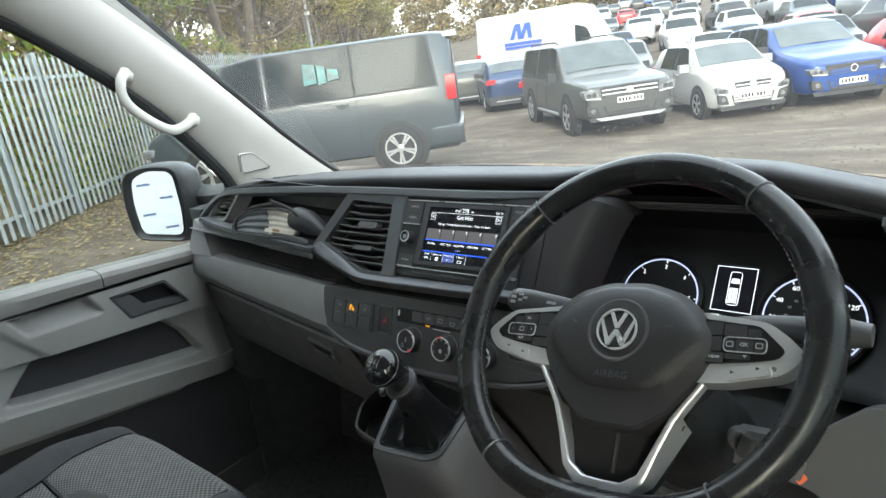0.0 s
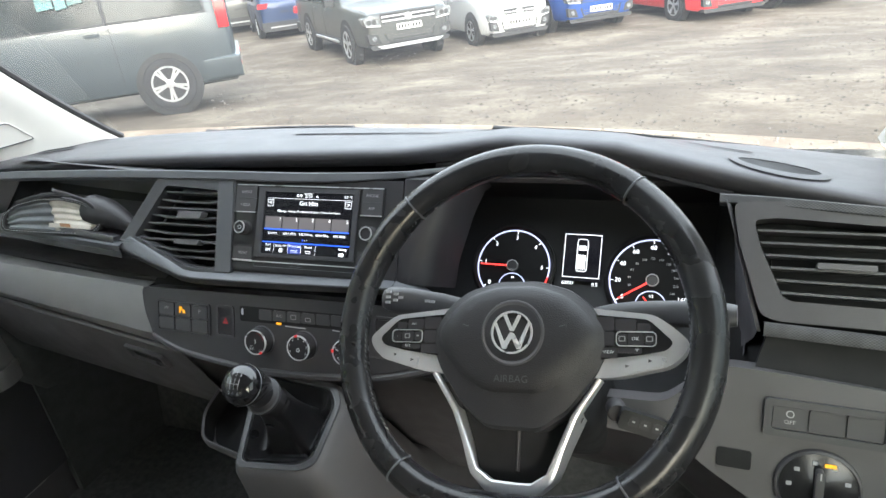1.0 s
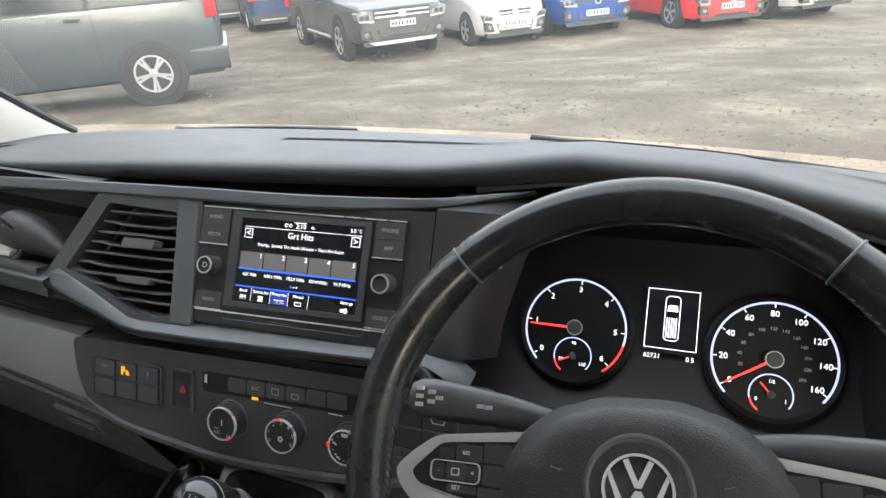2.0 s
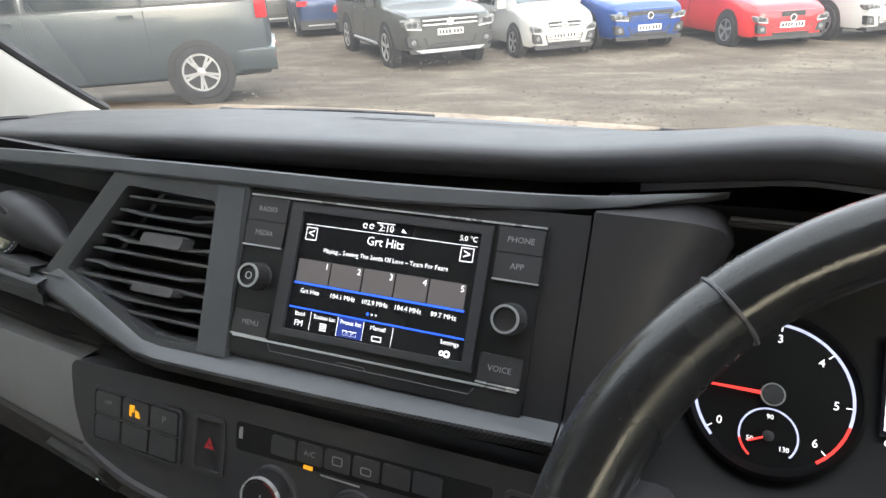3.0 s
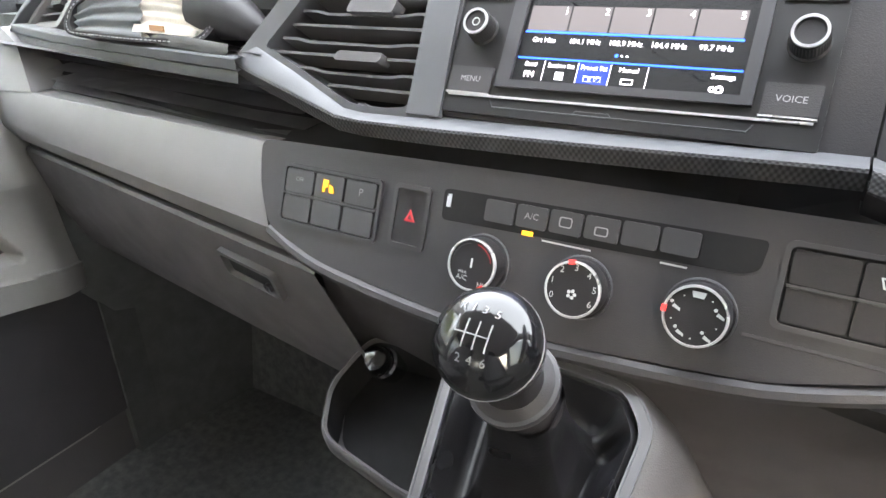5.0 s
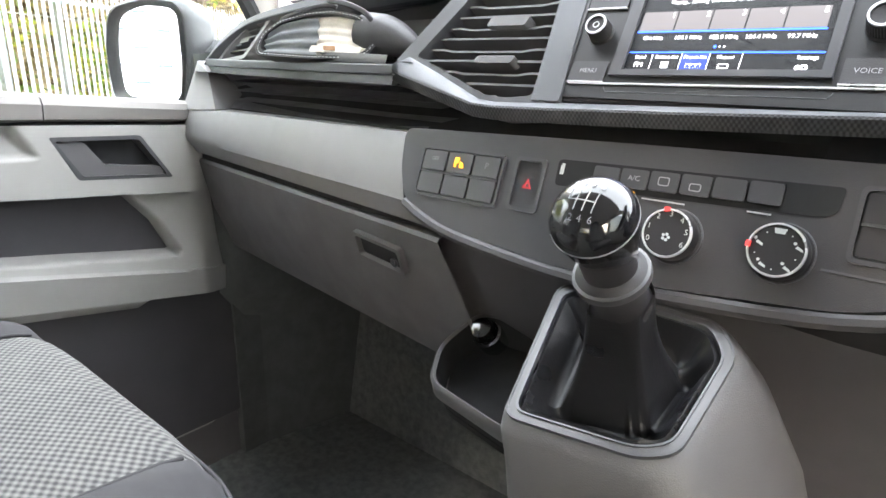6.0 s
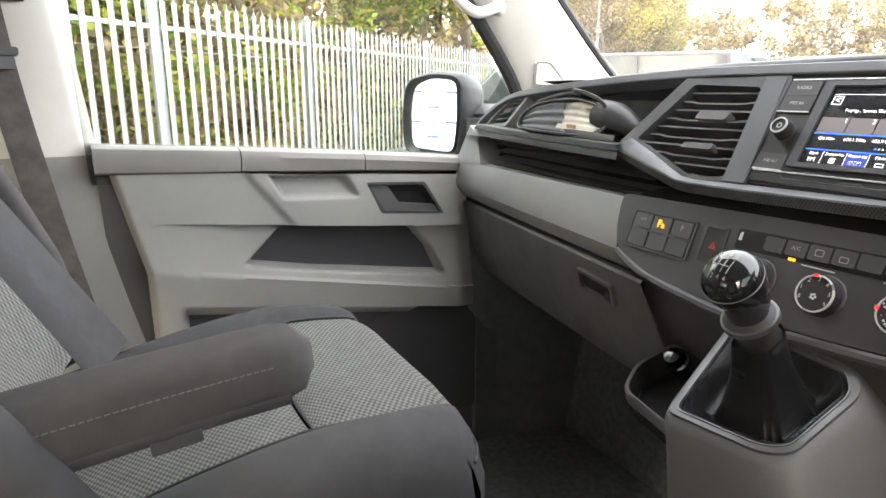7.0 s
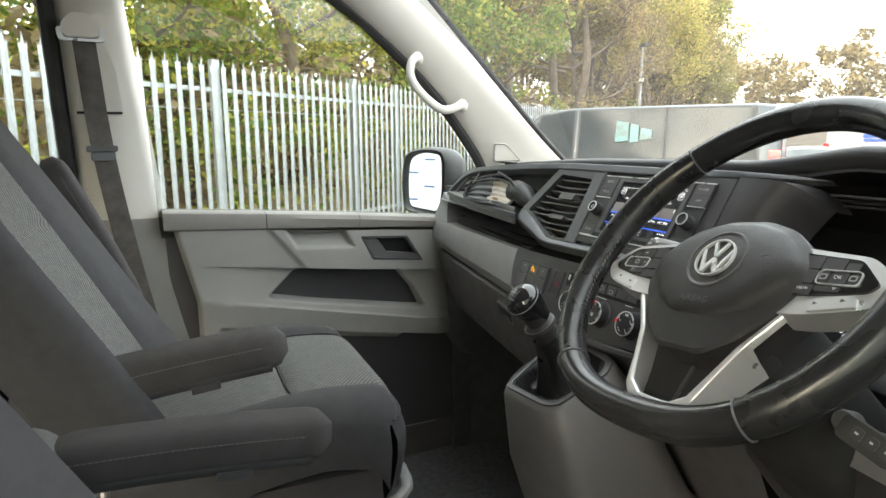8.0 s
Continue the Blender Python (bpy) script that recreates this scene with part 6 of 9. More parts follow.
    for k in np.linspace(0, 6, 37):
        ks = range(7)
        u, v = np.interp(k, ks, [q[0] for q in face]), np.interp(k, ks, [q[1] for q in face])
        u0, v0, u1, v1 = (np.interp(min(max(k + g, 0), 6), ks, [q[i] for q in face]) for g in (-0.45, 0.45) for i in (0, 1))
        d = Vector((u1 - u0, v1 - v0)).normalized()
        out = Vector((-d.y, d.x))
        w, z, h = np.interp(k, ks, wide), np.interp(k, ks, sink), np.interp(k, ks, deep)
        rows.append([FW.p(s * (u + out.x * f), v + out.y * f, z + n) for f, n in ((0.0, -0.008), (0.0, -0.0012), (0.0014, 0.0), (w - 0.0018, 0.0), (w, -0.0014), (w + 0.0015, -h), (w - 0.001, -h - 0.002))])
    part("spoke_limb", loft(bmesh.new(), rows, close_v=True, caps=True), SILVER, wheel, "satin silver lower spoke limb", 40)
plate("spoke_infill", FW, rounded([(-0.066, -0.06), (0.066, -0.06), (0.049, -0.104), (0.040, -0.130), (0.030, -0.145), (-0.030, -0.145), (-0.040, -0.130), (-0.049, -0.104)], 0.008), -0.056, -0.038, DARK, wheel, 0.003, "black lower spoke backing")
bm = bmesh.new()
tube(bm, [FW.p(0, -0.085, -0.037), FW.p(0, -0.130, -0.037)], 0.002, 6)
part("infill_rib", bm, PLASTIC, wheel)
# column shroud behind the wheel
colm = thing("steering_column", "black plastic steering column shroud with stalks", "steering column", FW.p(0, -0.03, -0.22))
rows = []
for n, w, h, dv in ((-0.045, 0.046, 0.040, -0.03), (-0.07, 0.055, 0.048, -0.04), (-0.12, 0.060, 0.052, -0.048), (-0.26, 0.058, 0.056, -0.06)):
    rows.append([FW.p(w * math.copysign(abs(math.cos(a)) ** 0.6, math.cos(a)), dv + h * math.copysign(abs(math.sin(a)) ** 0.6, math.sin(a)), n) for a in (math.tau * j / 28 for j in range(28))])
part("shroud", loft(bmesh.new(), rows, close_v=True, caps=True), DARK, colm, "", 50)
st = part("stalk", tube(bmesh.new(), smooth_path([FW.p(-0.050, 0.026, -0.075), FW.p(-0.092, 0.035, -0.053), FW.p(-0.130, 0.0385, -0.047), FW.p(-0.168, 0.042, -0.043)], 4), [0.009, 0.010, 0.011, 0.0115, 0.012, 0.0125, 0.013, 0.0138, 0.0145, 0.015, 0.015, 0.0142, 0.010], 16, flat=0.62, upv=FW.n), SWITCH, colm, "black indicator and lights stalk")
for du, dv in ((-0.158, 0.0475), (-0.158, 0.0415), (-0.158, 0.0355), (-0.149, 0.045), (-0.149, 0.038), (-0.143, 0.041), (-0.112, 0.0375), (-0.106, 0.037)):
    plate("symbol", FW, rect(du - 0.0028, du + 0.0028, dv - 0.0015, dv + 0.0015), -0.0360 - (du + 0.16) * 0.14, -0.0334 - (du + 0.16) * 0.14, MIDM, st, 0)
part("stalk", tube(bmesh.new(), smooth_path([FW.p(0.050, 0.022, -0.075), FW.p(0.105, 0.026, -0.055), FW.p(0.198, 0.022, -0.047)], 4), [0.009, 0.010, 0.011, 0.0115, 0.012, 0.0125, 0.013, 0.0135, 0.010], 16, flat=0.62, upv=FW.n), SWITCH, colm, "black wiper stalk")

# ignition key
FY = Frame((-0.088, 0.625, 1.190), (0.20, -0.92, 0.34), turn=-14, size=0.82)
key = thing("car_key", "black folding car key with three buttons in the ignition", "key", FY.p(-0.03, 0, -0.02))
part("lock_barrel", lathe(bmesh.new(), FY, -0.036, 0.0, ((0.013, -0.03), (0.013, -0.008), (0.011, -0.005), (0.003, -0.005)), 20), PLASTIC, key, "black lock barrel")
fob = part("fob", slab(bmesh.new(), FY, rounded([(-0.034, -0.014), (0.020, -0.015), (0.032, -0.009), (0.032, 0.007), (0.022, 0.012), (-0.034, 0.012)], 0.006), -0.007, 0.007, 0.003), RUBBER, key, "black key fob")
for i in range(3):
    b = part("button", slab(bmesh.new(), FY, rrect(-0.022 + 0.015 * i, -0.010 + 0.015 * i, -0.007, 0.006, 0.003, 2), 0.006, 0.0080, 0.0006, 1), DEEP, fob)
    plate("symbol", FY, rect(-0.0178 + 0.015 * i, -0.0142 + 0.015 * i, -0.0012, 0.0010), 0.0080, 0.0084, MIDM, b, 0)
part("cap", slab(bmesh.new(), FY, rrect(0.031, 0.038, -0.012, 0.010, 0.003), -0.006, 0.006, 0.001), SWITCH, key)
part("tag", slab(bmesh.new(), FY, rounded([(0.034, -0.016), (0.041, -0.020), (0.046, -0.009), (0.039, -0.005)], 0.002), -0.012, -0.009, 0.0006), ORANGE, key, "orange plastic key tag")

# ---- gear lever, console and trays ----
FS = Frame((-0.568, 0.641, 1.081), (0.02, -0.42, 0.90))
console = thing("centre_console", "grey plastic gear lever console with tray under the dash", "console", (-0.60, 0.68, 0.5))
gs = [(-0.050, -0.076), (0.046, -0.064), (0.066, -0.050), (0.070, 0.040), (0.050, 0.066), (-0.062, 0.070), (-0.082, 0.058)]
# console housing flares outwards from the gaiter frame
top = rounded(gs, 0.012, 4)
rows = []
for f, n, dx, dv in ((0.985, 0.002, 0, 0), (1.03, 0.001, 0, 0), (1.08, -0.005, 0.003, -0.003), (1.18, -0.032, 0.014, -0.008), (1.36, -0.10, 0.026, -0.018), (1.55, -0.24, 0.034, -0.02), (1.7, -0.55, 0.036, 0.10)):
    rows.append([FS.p(u * f + dx, v * f + dv, n) for u, v in top])
part("housing", loft(bmesh.new(), rows, close_v=True), KNEE, console, "mid grey console housing", 50)
part("gaiter_frame", ringplate(bmesh.new(), FS, rounded([(u * 0.985, v * 0.985) for u, v in gs], 0.012, 4), rounded([(u * 0.89, v * 0.89) for u, v in gs], 0.010, 4), -0.01, 0.0045, 0.002), SWITCH, console, "gloss black gaiter frame")
part("frame_edge", ringplate(bmesh.new(), FS, rounded([(u * 0.995, v * 0.995) for u, v in gs], 0.012, 4), rounded([(u * 0.978, v * 0.978) for u, v in gs], 0.012, 4), 0.001, 0.0052, 0.0008), FRAME, console, "thin satin edge")
part("inner_edge", ringplate(bmesh.new(), FS, rounded([(u * 0.905, v * 0.905) for u, v in gs], 0.010, 4), rounded([(u * 0.885, v * 0.885) for u, v in gs], 0.010, 4), 0.001, 0.0056, 0.0006), SATIN, console, "thin satin inner edge")
gear = thing("gear_lever", "black six-speed gear lever with gloss knob and leather gaiter", "gear lever", FS.p(0.0, 0.0, 0.0))
base = rounded([(u * 0.90, v * 0.90) for u, v in gs], 0.012, 6)
KC = Vector((-0.558, 0.571, 1.203))
axis = (KC - FS.p(0.012, 0.012, -0.01)).normalized()
FN = Frame(KC, axis)
tip = FN.p(0, 0, -0.066)
FNK = Frame(KC, axis + Vector((0.06, -0.30, 0.0)), size=0.91)
rows = []
for f, n, w in ((1.0, -0.006, 0), (0.97, 0.002, 0), (0.92, 0.004, 0.2), (0.85, -0.003, 0.7), (0.76, -0.014, 1.0), (0.67, -0.022, 1.0), (0.60, -0.022, 0.9)):
    rows.append([FS.p(u * f * (1 + 0.03 * w * math.sin(0.9 * j)), v * f * (1 + 0.03 * w * math.cos(1.3 * j)), n + 0.004 * w * math.sin(0.7 * j + 1.1 * w)) for j, (u, v) in enumerate(base)])
start = math.atan2((rows[-1][0] - FS.o).dot(FS.v), (rows[-1][0] - FS.o).dot(FS.u))
for k in range(1, 11):
    f = k / 10
    row = []
    for j, (u, v) in enumerate(base):
        a = math.atan2(v, u)
        r = 0.0225 + 0.004 * (1 - f) + 0.0012 * math.sin(5 * a + 6 * f) * (1 - f)
        foot = FS.p(u * 0.56, v * 0.56, -0.016)
        top = tip + (FN.u * math.cos(a) + FN.v * math.sin(a)) * r
        g = f ** 0.8
        row.append(foot.lerp(top, g) - (foot.lerp(top, g) - (FS.o.lerp(tip, g))) * (0.22 * math.sin(math.pi * f) * (1 + 0.3 * math.sin(4 * a + 2 * f))))
    rows.append(row)
part("gaiter", loft(bmesh.new(), rows, close_v=True), GAITER, gear, "creased black leather gaiter", 70)
part("stem", lathe(bmesh.new(), FN, 0, 0, ((0.020, -0.078), (0.021, -0.072), (0.018, -0.066), (0.019, -0.05), (0.0225, -0.0475), (0.0242, -0.044), (0.0225, -0.041), (0.017, -0.038), (0.0175, -0.02)), 28), DEEP, gear, "black stem with pull-up collar", 40)
part("collar", lathe(bmesh.new(), FN, 0, 0, ((0.0244, -0.0465), (0.0248, -0.044), (0.0244, -0.0415), (0.021, -0.0405)), 28), SWITCH, gear)
prof = [(0.0185, -0.040), (0.0205, -0.030), (0.0235, -0.020), (0.0262, -0.010), (0.0280, 0.0), (0.0286, 0.006)]
kn = part("knob", lathe(bmesh.new(), FNK, 0, 0, prof, 36), GLOSS, gear, "gloss black ball knob", 60)
part("knob_top", lathe(bmesh.new(), FNK, 0, 0, [(0.0286, 0.0064)] + [(0.0286 * math.cos(a), 0.0064 + 0.0215 * math.sin(a)) for a in (radians(d) for d in range(6, 88, 7))] + [(0.0005, 0.0280)], 36), GLOSS, kn, "polished domed cap", 60)
part("seam_ring", ringplate(bmesh.new(), FNK, circle(0, 0, 0.0288, 36), circle(0, 0, 0.0275, 36), 0.0052, 0.0066), SILVER, kn, "thin silver ring")


def dome(u, v):
    return 0.0064 + 0.0215 * math.sqrt(max(0.02, 1 - (u * u + v * v) / 0.0286 ** 2)) + 0.0003


bm = bmesh.new()
for u0, v0, u1, v1 in ((-0.0105, -0.001, 0.0075, -0.001), (-0.0105, -0.001, -0.0105, 0.007), (-0.0045, -0.008, -0.0045, 0.006), (0.0015, -0.008, 0.0015, 0.006), (0.0075, -0.008, 0.0075, 0.006)):
    n = 6
    tube(bm, [FNK.p(u0 + (u1 - u0) * i / n, v0 + (v1 - v0) * i / n, dome(u0 + (u1 - u0) * i / n, v0 + (v1 - v0) * i / n)) for i in range(n + 1)], 0.0004, 4)
part("gate_pattern", bm, MIDM, kn, "white shift pattern")
for w, u, v in (("R", -0.0105, 0.0118), ("1", -0.0045, 0.0118), ("3", 0.0015, 0.0118), ("5", 0.0080, 0.0112), ("2", -0.0045, -0.0130), ("4", 0.0015, -0.0130), ("6", 0.0080, -0.0125)):
    d = dome(u, v)
    nrm = (FNK.u * u / 0.0286 + FNK.v * v / 0.0286 + FNK.n * 0.9).normalized()
    write(w, 0.0058, Frame(FNK.p(u, v, d), nrm, FNK.u), 0, 0, MIDM, kn, 0.0004)

# tray at the passenger side with the 12 volt socket
FT = Frame((-0.724, 0.703, 1.006), (0.0, -0.30, 0.95))
tr = [(-0.062, 0.062), (-0.066, 0.0), (-0.040, -0.046), (0.060, -0.062), (0.105, -0.05), (0.105, 0.075)]
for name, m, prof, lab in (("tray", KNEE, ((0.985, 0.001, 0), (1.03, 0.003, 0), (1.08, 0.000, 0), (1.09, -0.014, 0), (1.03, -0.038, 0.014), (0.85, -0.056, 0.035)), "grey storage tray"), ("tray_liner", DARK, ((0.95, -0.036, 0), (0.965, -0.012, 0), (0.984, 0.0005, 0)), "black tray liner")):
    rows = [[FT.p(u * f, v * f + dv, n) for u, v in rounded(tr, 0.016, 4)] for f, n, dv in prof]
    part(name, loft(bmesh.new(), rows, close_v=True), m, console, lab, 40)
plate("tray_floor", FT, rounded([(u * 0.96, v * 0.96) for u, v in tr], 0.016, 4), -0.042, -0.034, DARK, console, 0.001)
FO = Frame((-0.768, 0.752, 1.010), (0.0, -0.70, 0.70))
so = part("socket", lathe(bmesh.new(), FO, 0, 0, ((0.0165, -0.02), (0.0165, 0.002), (0.0145, 0.004), (0.0135, 0.002), (0.013, -0.01)), 24), CHROME, console, "chrome ringed 12 volt socket")
part("plug", lathe(bmesh.new(), FO, 0, 0, ((0.0128, -0.01), (0.0128, 0.012), (0.0115, 0.017), (0.006, 0.0185), (0.001, 0.0186)), 24), GLOSS, so, "black lighter plug")
rows = [[(x, 0.727 + d, 1.118), (x, 0.742 + d, 1.06), (x, 0.768 + d, 1.0), (x, 0.80 + d, 0.93), (x, 0.86 + d, 0.80)] for x, d in ((-0.83, 0.012), (-0.78, 0.006), (-0.70, 0.006), (-0.60, 0.012), (-0.45, 0.02), (-0.32, 0.02))]
part("back_panel", loft(bmesh.new(), rows), PLASTIC, console, "dark panel under the heater controls", 40)

# ---- folder of papers lying in the open shelf ----
wal = thing("document_wallet", "dark stitched wallet with papers lying open in the dash shelf", "wallet", (-1.05, 0.775, 1.318))
FWL = Frame((-1.062, 0.772, 1.3215), (0.1, -0.93, 0.34), (0.993, -0.11, 0.03))
mouth = [(-0.104, -0.022), (-0.100, -0.004), (-0.072, 0.014), (-0.026, 0.0245), (0.020, 0.028), (0.060, 0.023), (0.094, 0.009), (0.102, -0.002), (0.093, -0.018), (0.073, -0.0265), (-0.013, -0.029), (-0.097, -0.029)]
hi_u, hi_v = [-0.104, -0.100, -0.072, -0.026, 0.020, 0.060, 0.094, 0.102], [-0.022, -0.004, 0.014, 0.0245, 0.028, 0.023, 0.009, -0.002]
lo_u, lo_v = [-0.104, -0.097, -0.013, 0.073, 0.093, 0.102], [-0.022, -0.029, -0.029, -0.0265, -0.018, -0.002]
soft = rounded(mouth[::-1], 0.008, 3)
part("case", slab(bmesh.new(), FWL, [(u * 1.05, v * 1.08) for u, v in soft], -0.045, -0.008, 0.004), DEEP, wal, "black leather case", 50)
part("rim", ringplate(bmesh.new(), FWL, [(u * 1.05, v * 1.10) for u, v in soft], [(u * 0.965, v * 0.93) for u, v in soft], -0.010, 0.004, 0.001), DEEP, wal, "black stitched rim")
bm = bmesh.new()
edge = [FWL.p(u * 1.01, v * 1.02, 0.0045) for u, v in soft]
for a, b in zip(edge, edge[1:]):
    n = max(1, int((b - a).length / 0.006))
    for k in range(n):
        tube(bm, [a.lerp(b, k / n), a.lerp(b, (k + 0.55) / n)], 0.0006, 4)
part("stitching", bm, MIDM, wal, "pale stitches")


def leaf(u0, u1, deep, waves, lift, slant=0.0):
    """Folded sheets filling a stretch of the wallet's mouth."""
    rows = []
    for i in range(15):
        row = []
        for k in range(25):
            g = k / 24
            u = u0 + (u1 - u0) * i / 14 + slant * (g - 0.5)
            a, b = lerp(u, lo_u, lo_v) * 0.95, lerp(u, hi_u, hi_v) * 0.95
            row.append(FWL.p(u, a + (b - a) * g, lift + deep * math.sin(g * math.tau * waves + i * 0.05)))
        rows.append(row)
    return loft(bmesh.new(), rows)


PLEAT = material("pleated_fabric", (0.13, 0.138, 0.148), 0.5, mottle=0.15, mottle_scale=40, grain=0.3, grain_scale=900)
part("pleats", leaf(-0.098, 0.0, 0.0022, 3.5, -0.0005, -0.012), PLEAT, wal, "grey pleated inner sheets", 60)
part("paper", leaf(-0.012, 0.097, 0.0012, 5.0, -0.004), PAPER, wal, "cream paper bundle", 60)
part("slip", slab(bmesh.new(), FWL, [(-0.010, -0.021), (0.076, -0.020), (0.078, -0.014), (-0.008, -0.012)], -0.003, 0.000, 0.0004), PAPER, wal, "folded paper slip")
part("card", slab(bmesh.new(), FWL, [(0.016, -0.0185), (0.036, -0.0185), (0.034, -0.013), (0.014, -0.013)], -0.001, 0.0012, 0.0003), material("brown_card", (0.30, 0.16, 0.08), 0.6, mottle=0.1), wal, "small brown card")
flap = smooth_path([FWL.p(0.004, 0.044, 0.002), FWL.p(0.016, 0.0405, 0.006), FWL.p(0.045, 0.036, 0.009), FWL.p(0.078, 0.026, 0.009), FWL.p(0.098, 0.011, 0.006)], 5)
part("flap", tube(bmesh.new(), flap, 0.0034, 8, flat=0.5, upv=FWL.n), DEEP, wal, "curled leather flap edge")
part("flap", tube(bmesh.new(), smooth_path([FWL.p(-0.074, 0.018, 0.002), FWL.p(-0.03, 0.030, 0.005), FWL.p(0.006, 0.036, 0.005), FWL.p(0.024, 0.034, 0.003)], 5), 0.003, 8, flat=0.5, upv=FWL.n), DEEP, wal)
# ---- seats ----
def cushion(rows_fn, nu, nv):
    return [[rows_fn(i / nu, j / nv) for j in range(nv + 1)] for i in range(nu + 1)]


def soft_block(bm, path, half, thick, edge=0.6, k=18):
    """A padded bar: rounded-box sections (half width, half thickness) along a path of (centre, across, normal)."""
    rows = []
    for (c, w, n), hw, ht in zip(path, half, thick):
        row = []
        for j in range(k):
            a = math.tau * j / k
            ca, sa = math.cos(a), math.sin(a)
            row.append(c + w * (hw * math.copysign(abs(ca) ** edge, ca)) + n * (ht * math.copysign(abs(sa) ** edge, sa)))
        rows.append(row)
    return loft(bm, rows, close_v=True, caps=True)


def armrest(name, tip, back, parent, w=0.030, h=0.030, m=ARMCLOTH):
    """A padded armrest from its hinge to its rounded tip, with a stitched seam and an under-shell."""
    tip, back = Vector(tip), Vector(back)
    d = (tip - back).normalized()
    across = d.cross(Vector((0, 0, 1))).normalized()
    nrm = across.cross(d)
    n = 22
    path, hw, ht = [], [], []
    for i in range(n + 1):
        f = i / n
        e = min(1.0, math.sqrt(max(0.0, 1 - ((f - 0.90) / 0.10) ** 2)) if f > 0.90 else 1.0)
        s = min(1.0, 0.8 + f * 2)
        path.append((back + (tip - back) * f + nrm * (0.004 * math.sin(math.pi * f)), across, nrm))
        hw.append(w * max(0.12, e) * s)
        ht.append(h * max(0.15, 0.45 + 0.55 * e) * s)
    arm = part(name, soft_block(bmesh.new(), path, hw, ht, 0.55, 22), m, parent, "dark cloth armrest with stitched seam", 60)
    for s in (-1, 1):
        bm = bmesh.new()
        L = (tip - back).length
        for k in range(int(L / 0.007)):
            f = 0.04 + 0.84 * k / int(L / 0.007)
            q = back + (tip - back) * f + nrm * (0.004 * math.sin(math.pi * f)) + across * (s * (w + 0.0005)) + nrm * (h * 0.28)
            tube(bm, [q, q + d * 0.0042], 0.0007, 4)
        part("stitching", bm, THREAD, arm, "pale stitched seam")
    q = back + (tip - back) * 0.62 - nrm * (h * 0.95)
    bm = bmesh.new()
    fr = Frame(q, across, d)
    slab(bm, fr, rrect(-0.020, 0.020, -0.006, 0.005, 0.002), w * 0.55, w * 0.98, 0.002)
    part("release_catch", bm, SWITCH, arm, "black release catch")
    bm = bmesh.new()
    path2 = [(c - nn * (h * 0.72), ww, nn) for c, ww, nn in path[2:-2]]
    soft_block(bm, path2, [x * 0.93 for x in hw[2:-2]], [x * 0.42 for x in ht[2:-2]], 0.5, 16)
    part("under_shell", bm, PLASTIC, arm, "black plastic under-shell", 60)
    return arm


